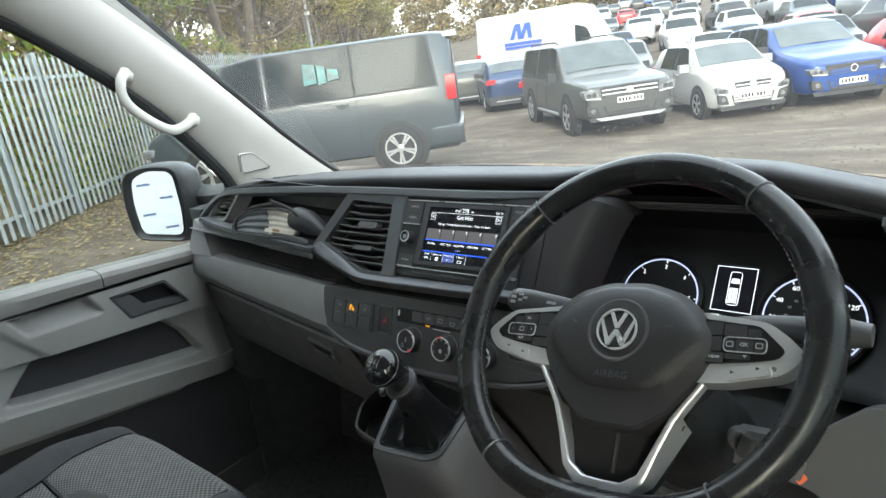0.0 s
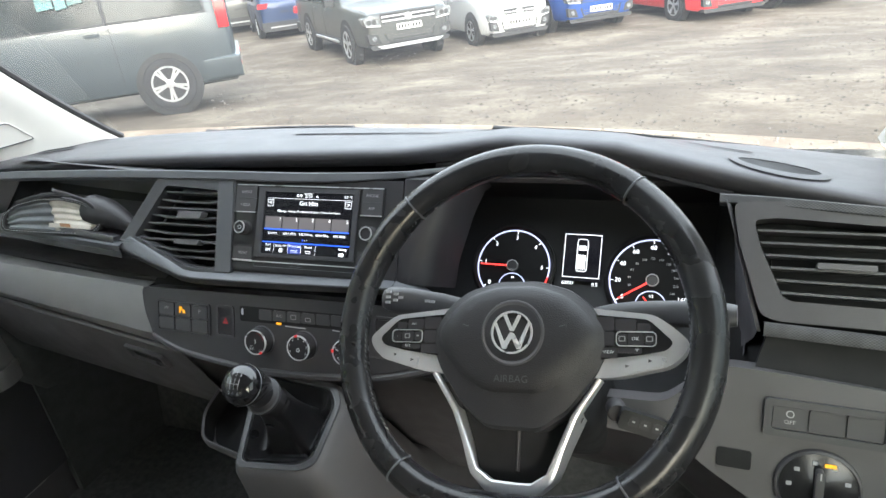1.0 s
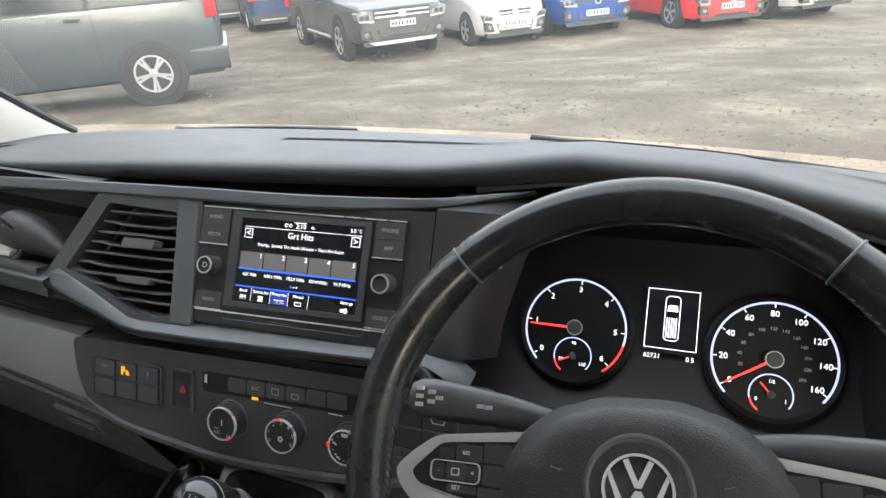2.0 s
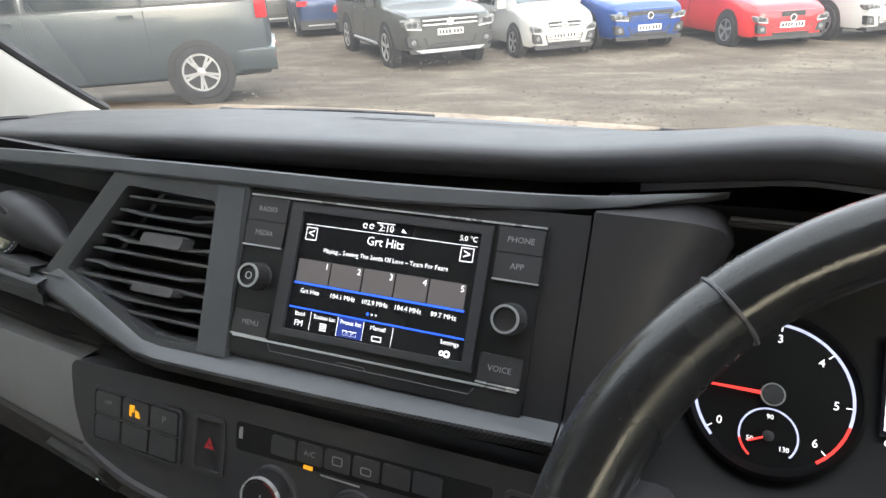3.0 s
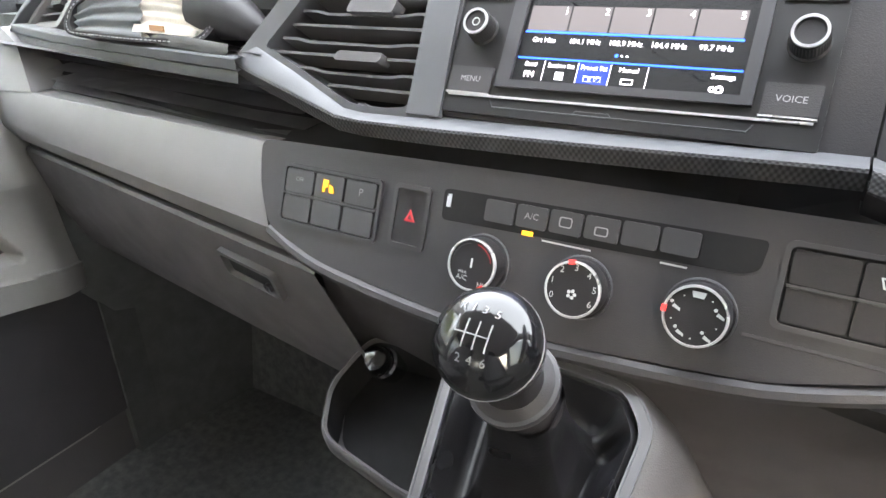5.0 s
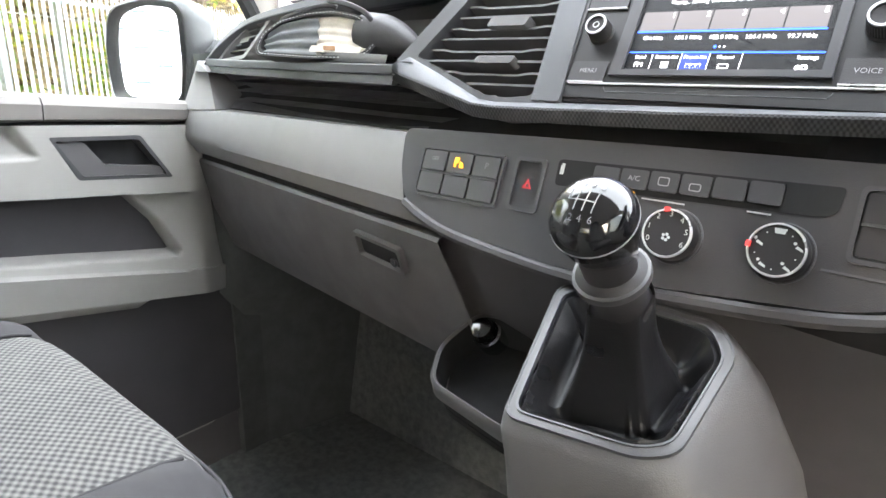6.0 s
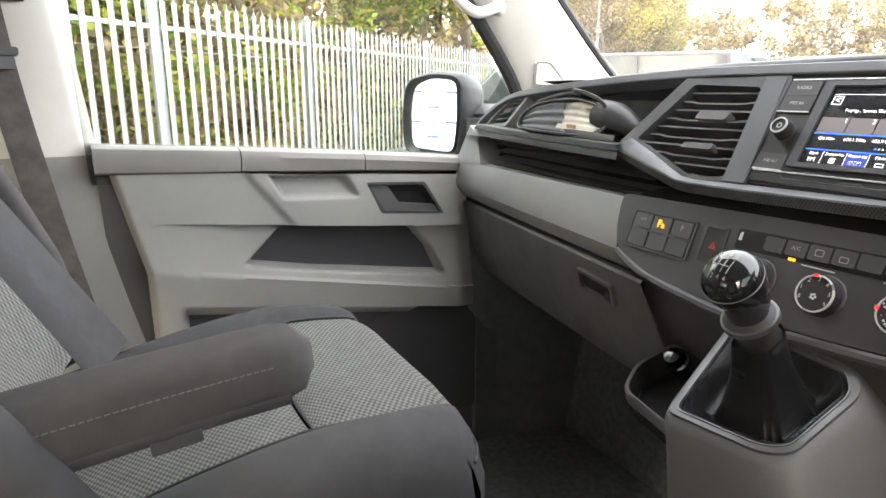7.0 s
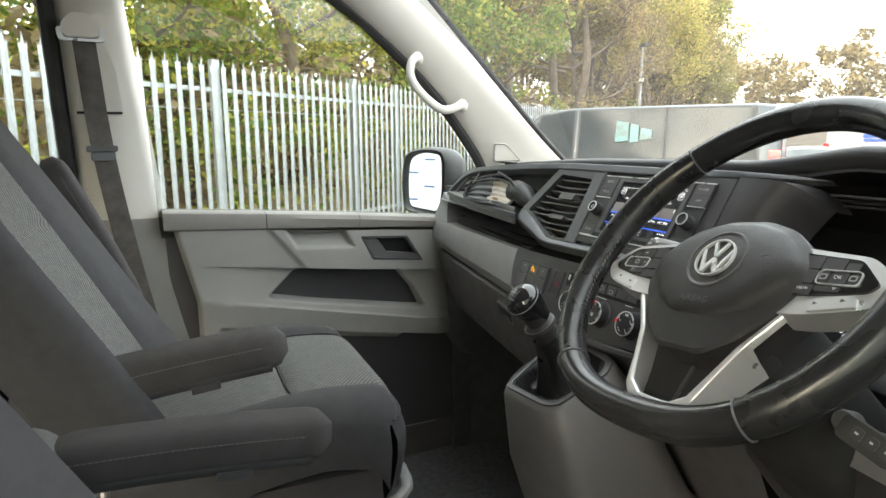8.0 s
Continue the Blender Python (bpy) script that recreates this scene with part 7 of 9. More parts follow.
def seat(cx, name_label, front=0.462, half=0.245, top=1.032):
    root = thing("captain_chair", name_label, "seat", (cx, 0.15, 0.48), "cab seats")
    # cushion: woven centre, plain bolsters and a rolled front
    def top_at(f, g):
        """f 0 rear .. 1 front, g -1 .. 1 across"""
        y = 0.0 + (front - 0.0) * f
        z = top - 0.075 + 0.062 * math.sin(min(1, f * 1.08) * math.pi * 0.62) - 0.050 * max(0, (f - 0.91) / 0.09) ** 2.0 - 0.010
        z += 0.030 * abs(g) ** 3 * (1 - 0.6 * max(0, (f - 0.7) / 0.3))
        hw = half - 0.012 * max(0, (f - 0.72) / 0.28) ** 2
        y -= 0.050 * abs(g) ** 5 * max(0, (f - 0.6) / 0.4)
        return Vector((cx + hw * g, y, z))

    def patch(f0, f1, g0, g1, nf=14, ng=10, lift=0.0):
        rows = []
        for i in range(nf + 1):
            f = f0 + (f1 - f0) * i / nf
            row = []
            for j in range(ng + 1):
                g = g0 + (g1 - g0) * j / ng
                e = min(1, min(i, nf - i) / 1.5) * min(1, min(j, ng - j) / 1.5)
                row.append(top_at(f, g) + Vector((0, 0, lift * e)))
            rows.append(row)
        return loft(bmesh.new(), rows)

    part("seat_panel", patch(0.0, 0.575, -0.62, 0.62, lift=0.006), CLOTH, root, "woven grey check seat panel", 80)
    part("seat_panel", patch(0.59, 0.995, -0.68, 0.68, lift=0.008), CLOTH, root, "woven grey check front panel", 80)
    # bolsters, front roll and sides in plain cloth
    for s in (-1, 1):
        rows = []
        for i in range(21):
            f = i / 20 * 0.99
            gi = s * (0.62 + 0.06 * min(1, max(0, (f - 0.57) * 8)))
            a, b = top_at(f, gi), top_at(f, s * 0.82)
            c = top_at(f, s * 0.97) + Vector((s * 0.004, 0, -0.012))
            d = Vector((cx + s * (half + 0.008 - 0.012 * max(0, (f - 0.72) / 0.28) ** 2), c.y, c.z - 0.035))
            e = Vector((cx + s * (half - 0.005), c.y - 0.005, c.z - 0.11))
            rows.append([a, a + (b - a) * 0.4 + Vector((0, 0, 0.010)), b + Vector((0, 0, 0.009)), c, d, e])
        part("bolster", loft(bmesh.new(), rows), PLAIN, root, "plain dark cloth bolster", 80)
    rows = []
    for j in range(25):
        g = -1 + 2 * j / 24
        a = top_at(0.985, g * 0.98)
        b = top_at(1.0, g * 0.98)
        hw = 1 - 0.10 * abs(g) ** 4
        rows.append([a + Vector((0, 0, 0.001)), b + Vector((0, 0.004, -0.004)), Vector((b.x, b.y + 0.012, b.z - 0.030)), Vector((b.x, b.y + 0.012, b.z - 0.060)), Vector((b.x, b.y + 0.002, b.z - 0.11)), Vector((b.x, b.y - 0.03, b.z - 0.16))])
    part("front_roll", loft(bmesh.new(), rows), PLAIN, root, "plain dark cloth front roll", 80)
    bm = bmesh.new()
    tube(bm, [top_at(0.995, -0.95 + 1.9 * i / 30) + Vector((0, 0.003, 0.0)) for i in range(31)], 0.0022, 6)
    tube(bm, [top_at(0.583, -0.64 + 1.28 * i / 20) + Vector((0, 0, 0.001)) for i in range(21)], 0.0020, 6)
    for s in (-1, 1):
        tube(bm, [top_at(0.03 + 0.9 * i / 24, s * (0.62 + 0.06 * min(1, max(0, (0.03 + 0.9 * i / 24 - 0.57) * 8)))) + Vector((0, 0, 0.003)) for i in range(25)], 0.0018, 6)
    part("piping", bm, PLAIN, root, "dark piped seams", 80)
    bm = bmesh.new()
    block(bm, cx - half * 0.92, cx + half * 0.92, -0.02, front - 0.06, 0.62, top - 0.14, 0.02)
    part("seat_pan", bm, PLASTIC, root, "black plastic seat pan")
    bm = bmesh.new()
    block(bm, cx - half * 0.8, cx + half * 0.8, 0.02, front - 0.14, 0.48, 0.62, 0.01)
    part("seat_box", bm, CARPET, root, "black seat box")
    bm = bmesh.new()
    tube(bm, smooth_path([(cx + half * 0.97, -0.02, 0.80), (cx + half * 1.0, 0.25, 0.81), (cx + half * 0.92, front - 0.03, 0.83), (cx + half * 0.5, front + 0.005, 0.83)], 4), 0.012, 8, flat=0.6)
    part("side_trim", bm, GREY, root, "grey trim edge")
    # backrest leaning back
    def back_at(h, g, d=0.0):
        """h 0 foot .. 1 top, g -1 .. 1 across, d out of the face"""
        y = 0.040 - 0.325 * h - 0.02 * h * h
        z = top - 0.05 + 0.66 * h
        hw = half * (1.0 - 0.10 * max(0, (h - 0.45) / 0.55) - 0.22 * max(0, (h - 0.85) / 0.15) ** 2)
        n = Vector((0, 0.94, 0.34))
        return Vector((cx + hw * g, y, z)) + n * (d + 0.075 * abs(g) ** 2.6 * (1 - 0.55 * h))

    def back_patch(h0, h1, g0, g1, nh=18, ng=10, lift=0.006):
        rows = []
        for i in range(nh + 1):
            row = []
            for j in range(ng + 1):
                e = min(1, min(i, nh - i) / 1.5) * min(1, min(j, ng - j) / 1.5)
                row.append(back_at(h0 + (h1 - h0) * i / nh, g0 + (g1 - g0) * j / ng, lift * e))
            rows.append(row)
        return loft(bmesh.new(), rows)

    part("back_panel", back_patch(0.06, 0.468, -0.58, 0.58), CLOTH, root, "woven grey check back panel", 80)
    part("back_panel", back_patch(0.468, 0.93, -0.58, 0.58), CLOTH, root, "woven grey check back panel", 80)
    for s in (-1, 1):
        rows = []
        for i in range(25):
            h = i / 24
            a, b, c = back_at(h, s * 0.58), back_at(h, s * 0.75, 0.004), back_at(h, s * 0.97, -0.004)
            d = back_at(h, s * 1.04, -0.03)
            e = back_at(h, s * 1.05, -0.07)
            f = back_at(h, s * 0.96, -0.135)
            rows.append([a, a + (b - a) * 0.5 + Vector((0, 0.006, 0.003)), b, c, d, e, f])
        part("back_bolster", loft(bmesh.new(), rows), PLAIN, root, "plain dark cloth backrest bolster", 80)
    rows = []
    for j in range(21):
        g = -1.0 + 2.0 * j / 20
        rows.append([back_at(0.93, g * 0.6), back_at(0.99, g * 0.9), back_at(1.03, g * 0.96, -0.04), back_at(1.02, g * 0.96, -0.10), back_at(0.9, g, -0.14), back_at(0.0, g * 0.95, -0.16)])
    part("back_shell", loft(bmesh.new(), rows), PLAIN, root, "plain dark cloth seat back", 80)
    path = [(back_at(1.02 + 0.02 * i, 0, -0.05), Vector((1, 0, 0)), Vector((0, 0.94, 0.34))) for i in range(16)]
    hr = part("headrest", soft_block(bmesh.new(), path[3:], [0.09 + 0.035 * math.sin(math.pi * (i + 1) / 14) for i in range(13)], [0.022 + 0.028 * math.sin(math.pi * (i + 1) / 14) for i in range(13)], 0.6), PLAIN, root, "dark cloth headrest", 80)
    bm = bmesh.new()
    for s in (-0.07, 0.07):
        tube(bm, [back_at(0.97, 0, -0.06) + Vector((s, 0, 0)), back_at(1.12, 0, -0.06) + Vector((s, 0, 0))], 0.006, 8)
    part("headrest_rods", bm, CHROME, hr)
    return root


PSX = -0.960
ps = seat(PSX, "dark grey cloth passenger seat with woven check panels and armrests")
armrest("armrest", (-0.758, 0.258, 1.124), (-0.752, -0.075, 1.088), ps, 0.033, 0.031)
armrest("armrest", (-1.275, -0.122, 1.404), (-1.275, 0.015, 1.08), ps, 0.028, 0.026)
for x in (-0.752, -1.255):
    fr = Frame((x, -0.075, 1.085), (1, 0, 0), (0, 1, 0))
    part("armrest_pivot", slab(bmesh.new(), fr, circle(0, 0, 0.037, 24), -0.026, 0.026, 0.006), PLASTIC, ps, "black armrest pivot")
ds = seat(-0.20, "dark grey cloth driver's seat with woven check panels", front=0.36, half=0.235, top=0.99)
armrest("armrest", (-0.505, 0.270, 1.085), (-0.505, -0.03, 1.105), ds, 0.028, 0.028)
bm = bmesh.new()
slab(bm, Frame((-0.50, -0.05, 1.10), (1, 0, 0), (0, 1, 0)), circle(0, 0, 0.043, 24), -0.02, 0.06, 0.006)
part("armrest_pivot", bm, PLASTIC, ds)

# ---- outside: ground, fence, woods ----
def layers(name, stops, scale, rough, bump=0.5, bump_scale=30.0, fine=6.0, depth=0.01):
    """Earth or bark: a colour ramp over two mixed noises, with relief."""
    m = bpy.data.materials.new(name)
    m.use_nodes = True
    t = m.node_tree
    b = t.nodes["Principled BSDF"]
    b.inputs["Roughness"].default_value, b.inputs["Specular IOR Level"].default_value = rough, 0.2
    tc = t.nodes.new("ShaderNodeTexCoord")
    na, nb, mx, r = (t.nodes.new(k) for k in ("ShaderNodeTexNoise", "ShaderNodeTexNoise", "ShaderNodeMath", "ShaderNodeValToRGB"))
    na.inputs["Scale"].default_value, na.inputs["Detail"].default_value, na.inputs["Roughness"].default_value = scale, 8, 0.68
    nb.inputs["Scale"].default_value, nb.inputs["Detail"].default_value = scale * fine, 8
    nb.inputs["Roughness"].default_value = 0.78
    mp = t.nodes.new("ShaderNodeMapping")
    mp.inputs["Scale"].default_value = (1.0, 1.25, 1.0)
    mp.inputs["Rotation"].default_value = (0, 0, radians(8))
    t.links.new(tc.outputs["Object"], mp.inputs[0])
    t.links.new(mp.outputs[0], na.inputs["Vector"])
    t.links.new(tc.outputs["Object"], nb.inputs["Vector"])
    mx.operation = "MULTIPLY_ADD"
    mx.inputs[1].default_value = 0.45
    t.links.new(nb.outputs["Fac"], mx.inputs[0])
    t.links.new(na.outputs["Fac"], mx.inputs[2])
    for i, (p, c) in enumerate(stops):
        e = r.color_ramp.elements[i] if i < 2 else r.color_ramp.elements.new(p)
        e.position, e.color = p, (*c, 1)
    t.links.new(mx.outputs[0], r.inputs[0])
    t.links.new(r.outputs[0], b.inputs["Base Color"])
    nc, bp = t.nodes.new("ShaderNodeTexNoise"), t.nodes.new("ShaderNodeBump")
    nc.inputs["Scale"].default_value, nc.inputs["Detail"].default_value = bump_scale, 6
    t.links.new(tc.outputs["Object"], nc.inputs["Vector"])
    bp.inputs["Strength"].default_value, bp.inputs["Distance"].default_value = bump, depth
    t.links.new(nc.outputs["Fac"], bp.inputs["Height"])
    t.links.new(bp.outputs[0], b.inputs["Normal"])
    return m


def foliage(name, stops):
    """Leaves: each one its own tint."""
    m = bpy.data.materials.new(name)
    m.use_nodes = True
    t = m.node_tree
    b = t.nodes["Principled BSDF"]
    b.inputs["Roughness"].default_value, b.inputs["Specular IOR Level"].default_value = 0.6, 0.3
    b.inputs["Subsurface Weight"].default_value = 0.0
    g, oi, ad, r = (t.nodes.new(k) for k in ("ShaderNodeNewGeometry", "ShaderNodeObjectInfo", "ShaderNodeMath", "ShaderNodeValToRGB"))
    ad.operation = "MULTIPLY_ADD"
    ad.inputs[1].default_value = 0.6
    sc = t.nodes.new("ShaderNodeMath")
    sc.operation = "MULTIPLY"
    sc.inputs[1].default_value = 0.4
    t.links.new(oi.outputs["Random"], sc.inputs[0])
    t.links.new(g.outputs["Random Per Island"], ad.inputs[0])
    t.links.new(sc.outputs[0], ad.inputs[2])
    for i, (p, c) in enumerate(stops):
        e = r.color_ramp.elements[i] if i < 2 else r.color_ramp.elements.new(p)
        e.position, e.color = p, (*c, 1)
    t.links.new(ad.outputs[0], r.inputs[0])
    t.links.new(r.outputs[0], b.inputs["Base Color"])
    tl, mixs = t.nodes.new("ShaderNodeBsdfTranslucent"), t.nodes.new("ShaderNodeMixShader")
    mixs.inputs[0].default_value = 0.45
    t.links.new(r.outputs[0], tl.inputs[0])
    t.links.new(b.outputs[0], mixs.inputs[1])
    t.links.new(tl.outputs[0], mixs.inputs[2])
    t.links.new(mixs.outputs[0], t.nodes["Material Output"].inputs[0])
    return m


EARTH = layers("packed_earth", ((0.36, (0.031, 0.025, 0.018)), (0.92, (0.168, 0.143, 0.112)), (0.55, (0.063, 0.050, 0.038)), (0.72, (0.092, 0.075, 0.057))), 0.8, 0.95, 0.9, 30, 18.0)
GALV = material("galvanised_steel", (0.40, 0.425, 0.43), 0.42, metal=0.55, mottle=0.14, mottle_scale=6, wear=0.12)
BARK = layers("bark", ((0.3, (0.05, 0.04, 0.03)), (0.9, (0.2, 0.16, 0.12))), 3.0, 0.95, 0.9, 18)
LEAF_GREEN = foliage("green_leaves", ((0.0, (0.072, 0.115, 0.026)), (0.9, (0.518, 0.446, 0.086)), (0.5, (0.173, 0.245, 0.050))))
LEAF_GOLD = foliage("autumn_leaves", ((0.0, (0.184, 0.157, 0.065)), (0.95, (0.648, 0.443, 0.140)), (0.5, (0.400, 0.319, 0.124))))
LEAF_BROWN = foliage("brown_leaves", ((0.0, (0.166, 0.126, 0.072)), (0.95, (0.540, 0.402, 0.204)), (0.5, (0.324, 0.254, 0.138))))
LEAF_OLIVE = foliage("olive_leaves", ((0.0, (0.138, 0.150, 0.054)), (0.95, (0.624, 0.492, 0.144)), (0.5, (0.312, 0.300, 0.102))))
LEAF_FAR = foliage("far_leaves", ((0.0, (0.112, 0.092, 0.054)), (0.95, (0.400, 0.304, 0.144)), (0.5, (0.224, 0.180, 0.096))))
STONE = material("gravel", (0.07, 0.061, 0.05), 0.9, mottle=0.6, mottle_scale=5)


def ground_z(x, y):
    """The yard is flat near by and climbs away ahead."""
    q, r = 0.97 * y - 0.25 * x, 0.3 * x + 0.95 * y
    return 0.08 * max(0.0, r - 24.0) - 0.082 * min(5.5, max(0.0, q - 7.0))


bm = bmesh.new()
steps = [-400, -200, -100, -60, -40, *range(-30, 31), 40, 60, 100, 200, 400]
loft(bm, [[(x, y, ground_z(x, y) if math.hypot(x, y) < 150 else min(9.0, ground_z(x, y))) for x in steps] for y in steps])
tagged(part("ground", bm, EARTH, None, "packed earth and gravel yard with pale worn patches"), category="ground", kind="structure")

rng = random.Random(3)
vs, fs = [], []
for i in range(7500):
    a, d = rng.uniform(-0.75, 0.55), rng.uniform(2.2, 11) ** 1.0
    x, y = math.sin(a) * d - 0.5, math.cos(a) * d + 1.0
    r = rng.choice((0.006, 0.008, 0.008, 0.010, 0.012, 0.016, 0.024))
    k = len(vs)
    for j in range(5):
        b = math.tau * j / 5 + rng.random()
        vs.append((x + r * math.cos(b) * rng.uniform(0.7, 1.2), y + r * math.sin(b) * rng.uniform(0.7, 1.2), 0.0))
    vs.append((x, y, r * rng.uniform(0.4, 0.8)))
    fs += [(k + j, k + (j + 1) % 5, k + 5) for j in range(5)]
me = bpy.data.meshes.new("gravel")
me.from_pydata(vs, [], fs)
me.materials.append(STONE)
tagged(new("gravel", me), "loose stones scattered on the yard", "gravel", kind="stuff")

# palisade fence along one straight line
FO0, FDIR = Vector((-10.09, 3.454, 0)), Vector((math.cos(radians(130)), math.sin(radians(130)), 0))
FOUT = Vector((-FDIR.y, FDIR.x, 0))
FROT = Matrix((FDIR, FOUT, Vector((0, 0, 1)))).transposed().to_4x4()
POSTS = [-17.4, -14.65, -11.9, -9.15, -6.4, -3.68, -0.93, 0.30, 3.15, 5.9, 8.65, 11.4, 14.15, 16.9, 19.65, 22.4, 25.15, 27.9, 30.65, 33.4, 36.15, 38.9, 41.65, 44.4, 47.15, 49.9, 52.65, 55.4, 58.15, 60.9, 63.65, 66.4, 69.15, 71.9, 74.65, 77.4, 80.15, 82.9, 85.65, 88.4]
fence = thing("palisade_fence", "tall galvanised steel palisade security fence", "fence", FO0)


def local_mesh(name, bm, m, angle=35):
    return mesh_of(name, bm, m, angle)


bm = bmesh.new()
prof = [(-0.034, 0.010), (-0.022, 0.0), (-0.012, 0.010), (0.012, 0.010), (0.022, 0.0), (0.034, 0.010)]
outer = prof + [(u, v - 0.0035) for u, v in prof[::-1]]
prism(bm, [(u, -v, 0.06) for u, v in outer], [(u, -v, 2.20) for u, v in outer])
tip = [(-0.034, 2.20), (-0.038, 2.290), (-0.021, 2.262), (-0.013, 2.285), (0.0, 2.375), (0.013, 2.285), (0.021, 2.262), (0.038, 2.290), (0.034, 2.20)]
prism(bm, [(u, -0.0085, z) for u, z in tip], [(u, -0.0045, z) for u, z in tip])
pale_me = local_mesh("pale", bm, GALV)
bm = bmesh.new()
block(bm, -0.05, 0.05, 0.02, 0.10, -0.05, 2.36, 0.004)
post_me = local_mesh("post", bm, GALV)
n_pales = 0
far_vs, far_fs = [], []
pale_co = [tuple(v.co) for v in pale_me.vertices]
pale_fc = [tuple(p.vertices) for p in pale_me.polygons]
for i, s in enumerate(POSTS):
    piece("post", post_me, fence, Matrix.Translation(FO0 + FDIR * s) @ FROT)
    if i + 1 == len(POSTS):
        break
    e = POSTS[i + 1]
    for z in (0.32, 2.02):
        bm = bmesh.new()
        block(bm, s + 0.05, e - 0.05, 0.004, 0.052, z - 0.024, z + 0.024, 0.003)
        bm.transform(Matrix.Translation(FO0) @ FROT)
        part("rail", bm, GALV, fence)
    k = max(2, round((e - s) / 0.162))
    for j in range(k):
        u = s + (e - s) * (j + 0.5) / k
        if n_pales < 290 and -12 < s < 32:
            piece("pale", pale_me, fence, Matrix.Translation(FO0 + FDIR * u) @ FROT)
            n_pales += 1
        else:
            q = Matrix.Translation(FO0 + FDIR * u) @ FROT
            b0 = len(far_vs)
            far_vs += [tuple(q @ Vector(c)) for c in pale_co]
            far_fs += [tuple(b0 + a for a in f) for f in pale_fc]
me = bpy.data.meshes.new("far_pales")
me.from_pydata(far_vs, [], far_fs)
me.materials.append(GALV)
ob = new("far_pales", me)
ob.parent = fence
ob.matrix_parent_inverse = BASE[fence].inverted()
tagged(ob, kind="stuff")
bm = bmesh.new()
for z in (1.80,):
    for a, b in zip(POSTS[:-1], POSTS[1:]):
        tube(bm, [FO0 + FDIR * a + FOUT * 0.06 + Vector((0, 0, z)), FO0 + FDIR * b + FOUT * 0.06 + Vector((0, 0, z))], 0.006, 5)
part("wire", bm, GALV, fence, "taut line wire")


def leaf_cloud(rng, blobs, count, size):
    """Single leaves spread over blobs (centre, radius)."""
    vs, fs = [], []
    for i in range(count):
        c, r = blobs[rng.randrange(len(blobs))]
        while True:
            q = Vector((rng.uniform(-1, 1), rng.uniform(-1, 1), rng.uniform(-1, 1)))
            if 0.15 < q.length < 1:
                break
        p = Vector(c) + q * r * (0.75 + 0.25 * rng.random())
        a = Vector((rng.gauss(0, 1), rng.gauss(0, 1), rng.gauss(0, 0.7))).normalized()
        b = a.orthogonal().normalized()
        b = (b * math.cos(i) + a.cross(b) * math.sin(i)).normalized()
        s = size * rng.uniform(0.6, 1.35)
        k = len(vs)
        vs += [tuple(p - a * s), tuple(p + b * s * 0.55), tuple(p + a * s), tuple(p - b * s * 0.55)]
        fs.append((k, k + 1, k + 2, k + 3))
    return vs, fs


def cloud_mesh(name, rng, blobs, count, size, m):
    vs, fs = leaf_cloud(rng, blobs, count, size)
    me = bpy.data.meshes.new(name)
    me.from_pydata(vs, [], fs)
    me.materials.append(m)
    return me


def tree(seed, height, spread, leafm, leaves, label, bare=0.0, size=0.066):
    rng = random.Random(seed)
    root = thing("tree", label, "tree", (0, 0, 0), "trees behind the fence")
    bm = bmesh.new()
    bend = [Vector((rng.uniform(-0.2, 0.2) * i, rng.uniform(-0.2, 0.2) * i, height * f)) for i, f in enumerate((0, 0.15, 0.35, 0.6, 0.92))]
    tube(bm, smooth_path(bend, 4), list(np.linspace(0.022 * height, 0.004 * height, 17)), 9)
    blobs = []
    for i in range(11):
        f = rng.uniform(0.2, 0.92)
        p = bend[0].lerp(bend[-1], f)
        a = rng.uniform(0, math.tau)
        L = spread * (1.1 - 0.6 * f) * rng.uniform(0.7, 1.15)
        e = p + Vector((math.cos(a) * L, math.sin(a) * L, L * rng.uniform(0.3, 0.9)))
        m1 = p.lerp(e, 0.5) + Vector((rng.uniform(-0.2, 0.2), rng.uniform(-0.2, 0.2), -0.1 * L))
        tube(bm, smooth_path([p, m1, e], 4), list(np.linspace(0.009 * height * (1.2 - f), 0.008, 9)), 6)
        for k in range(4):
            q = m1.lerp(e, rng.uniform(0.1, 1.0))
            w = q + Vector((rng.uniform(-1, 1), rng.uniform(-1, 1), rng.uniform(0.0, 1.0))) * (0.35 * spread)
            tube(bm, [q, q.lerp(w, 0.5) + Vector((0, 0, 0.06)), w], [0.016, 0.011, 0.005], 5)
            for j in range(5):
                b0 = q.lerp(w, rng.uniform(0.2, 1.0))
                b1 = b0 + Vector((rng.uniform(-1, 1), rng.uniform(-1, 1), rng.uniform(0.3, 1.5))) * (0.22 * spread)
                tube(bm, [b0, b0.lerp(b1, 0.5) + Vector((rng.uniform(-0.05, 0.05), rng.uniform(-0.05, 0.05), 0.03)), b1], [0.008, 0.006, 0.003], 3)
            if rng.random() > bare:
                blobs.append((w, rng.uniform(0.35, 0.75) * spread * 0.42))
        if rng.random() > bare:
            blobs.append((e, rng.uniform(0.5, 0.8) * spread * 0.42))
    part("trunk", bm, BARK, root, "brown bark trunk with limbs")
    ob = new("crown", cloud_mesh("crown", rng, blobs, leaves, size, leafm))
    ob.parent = root
    return root


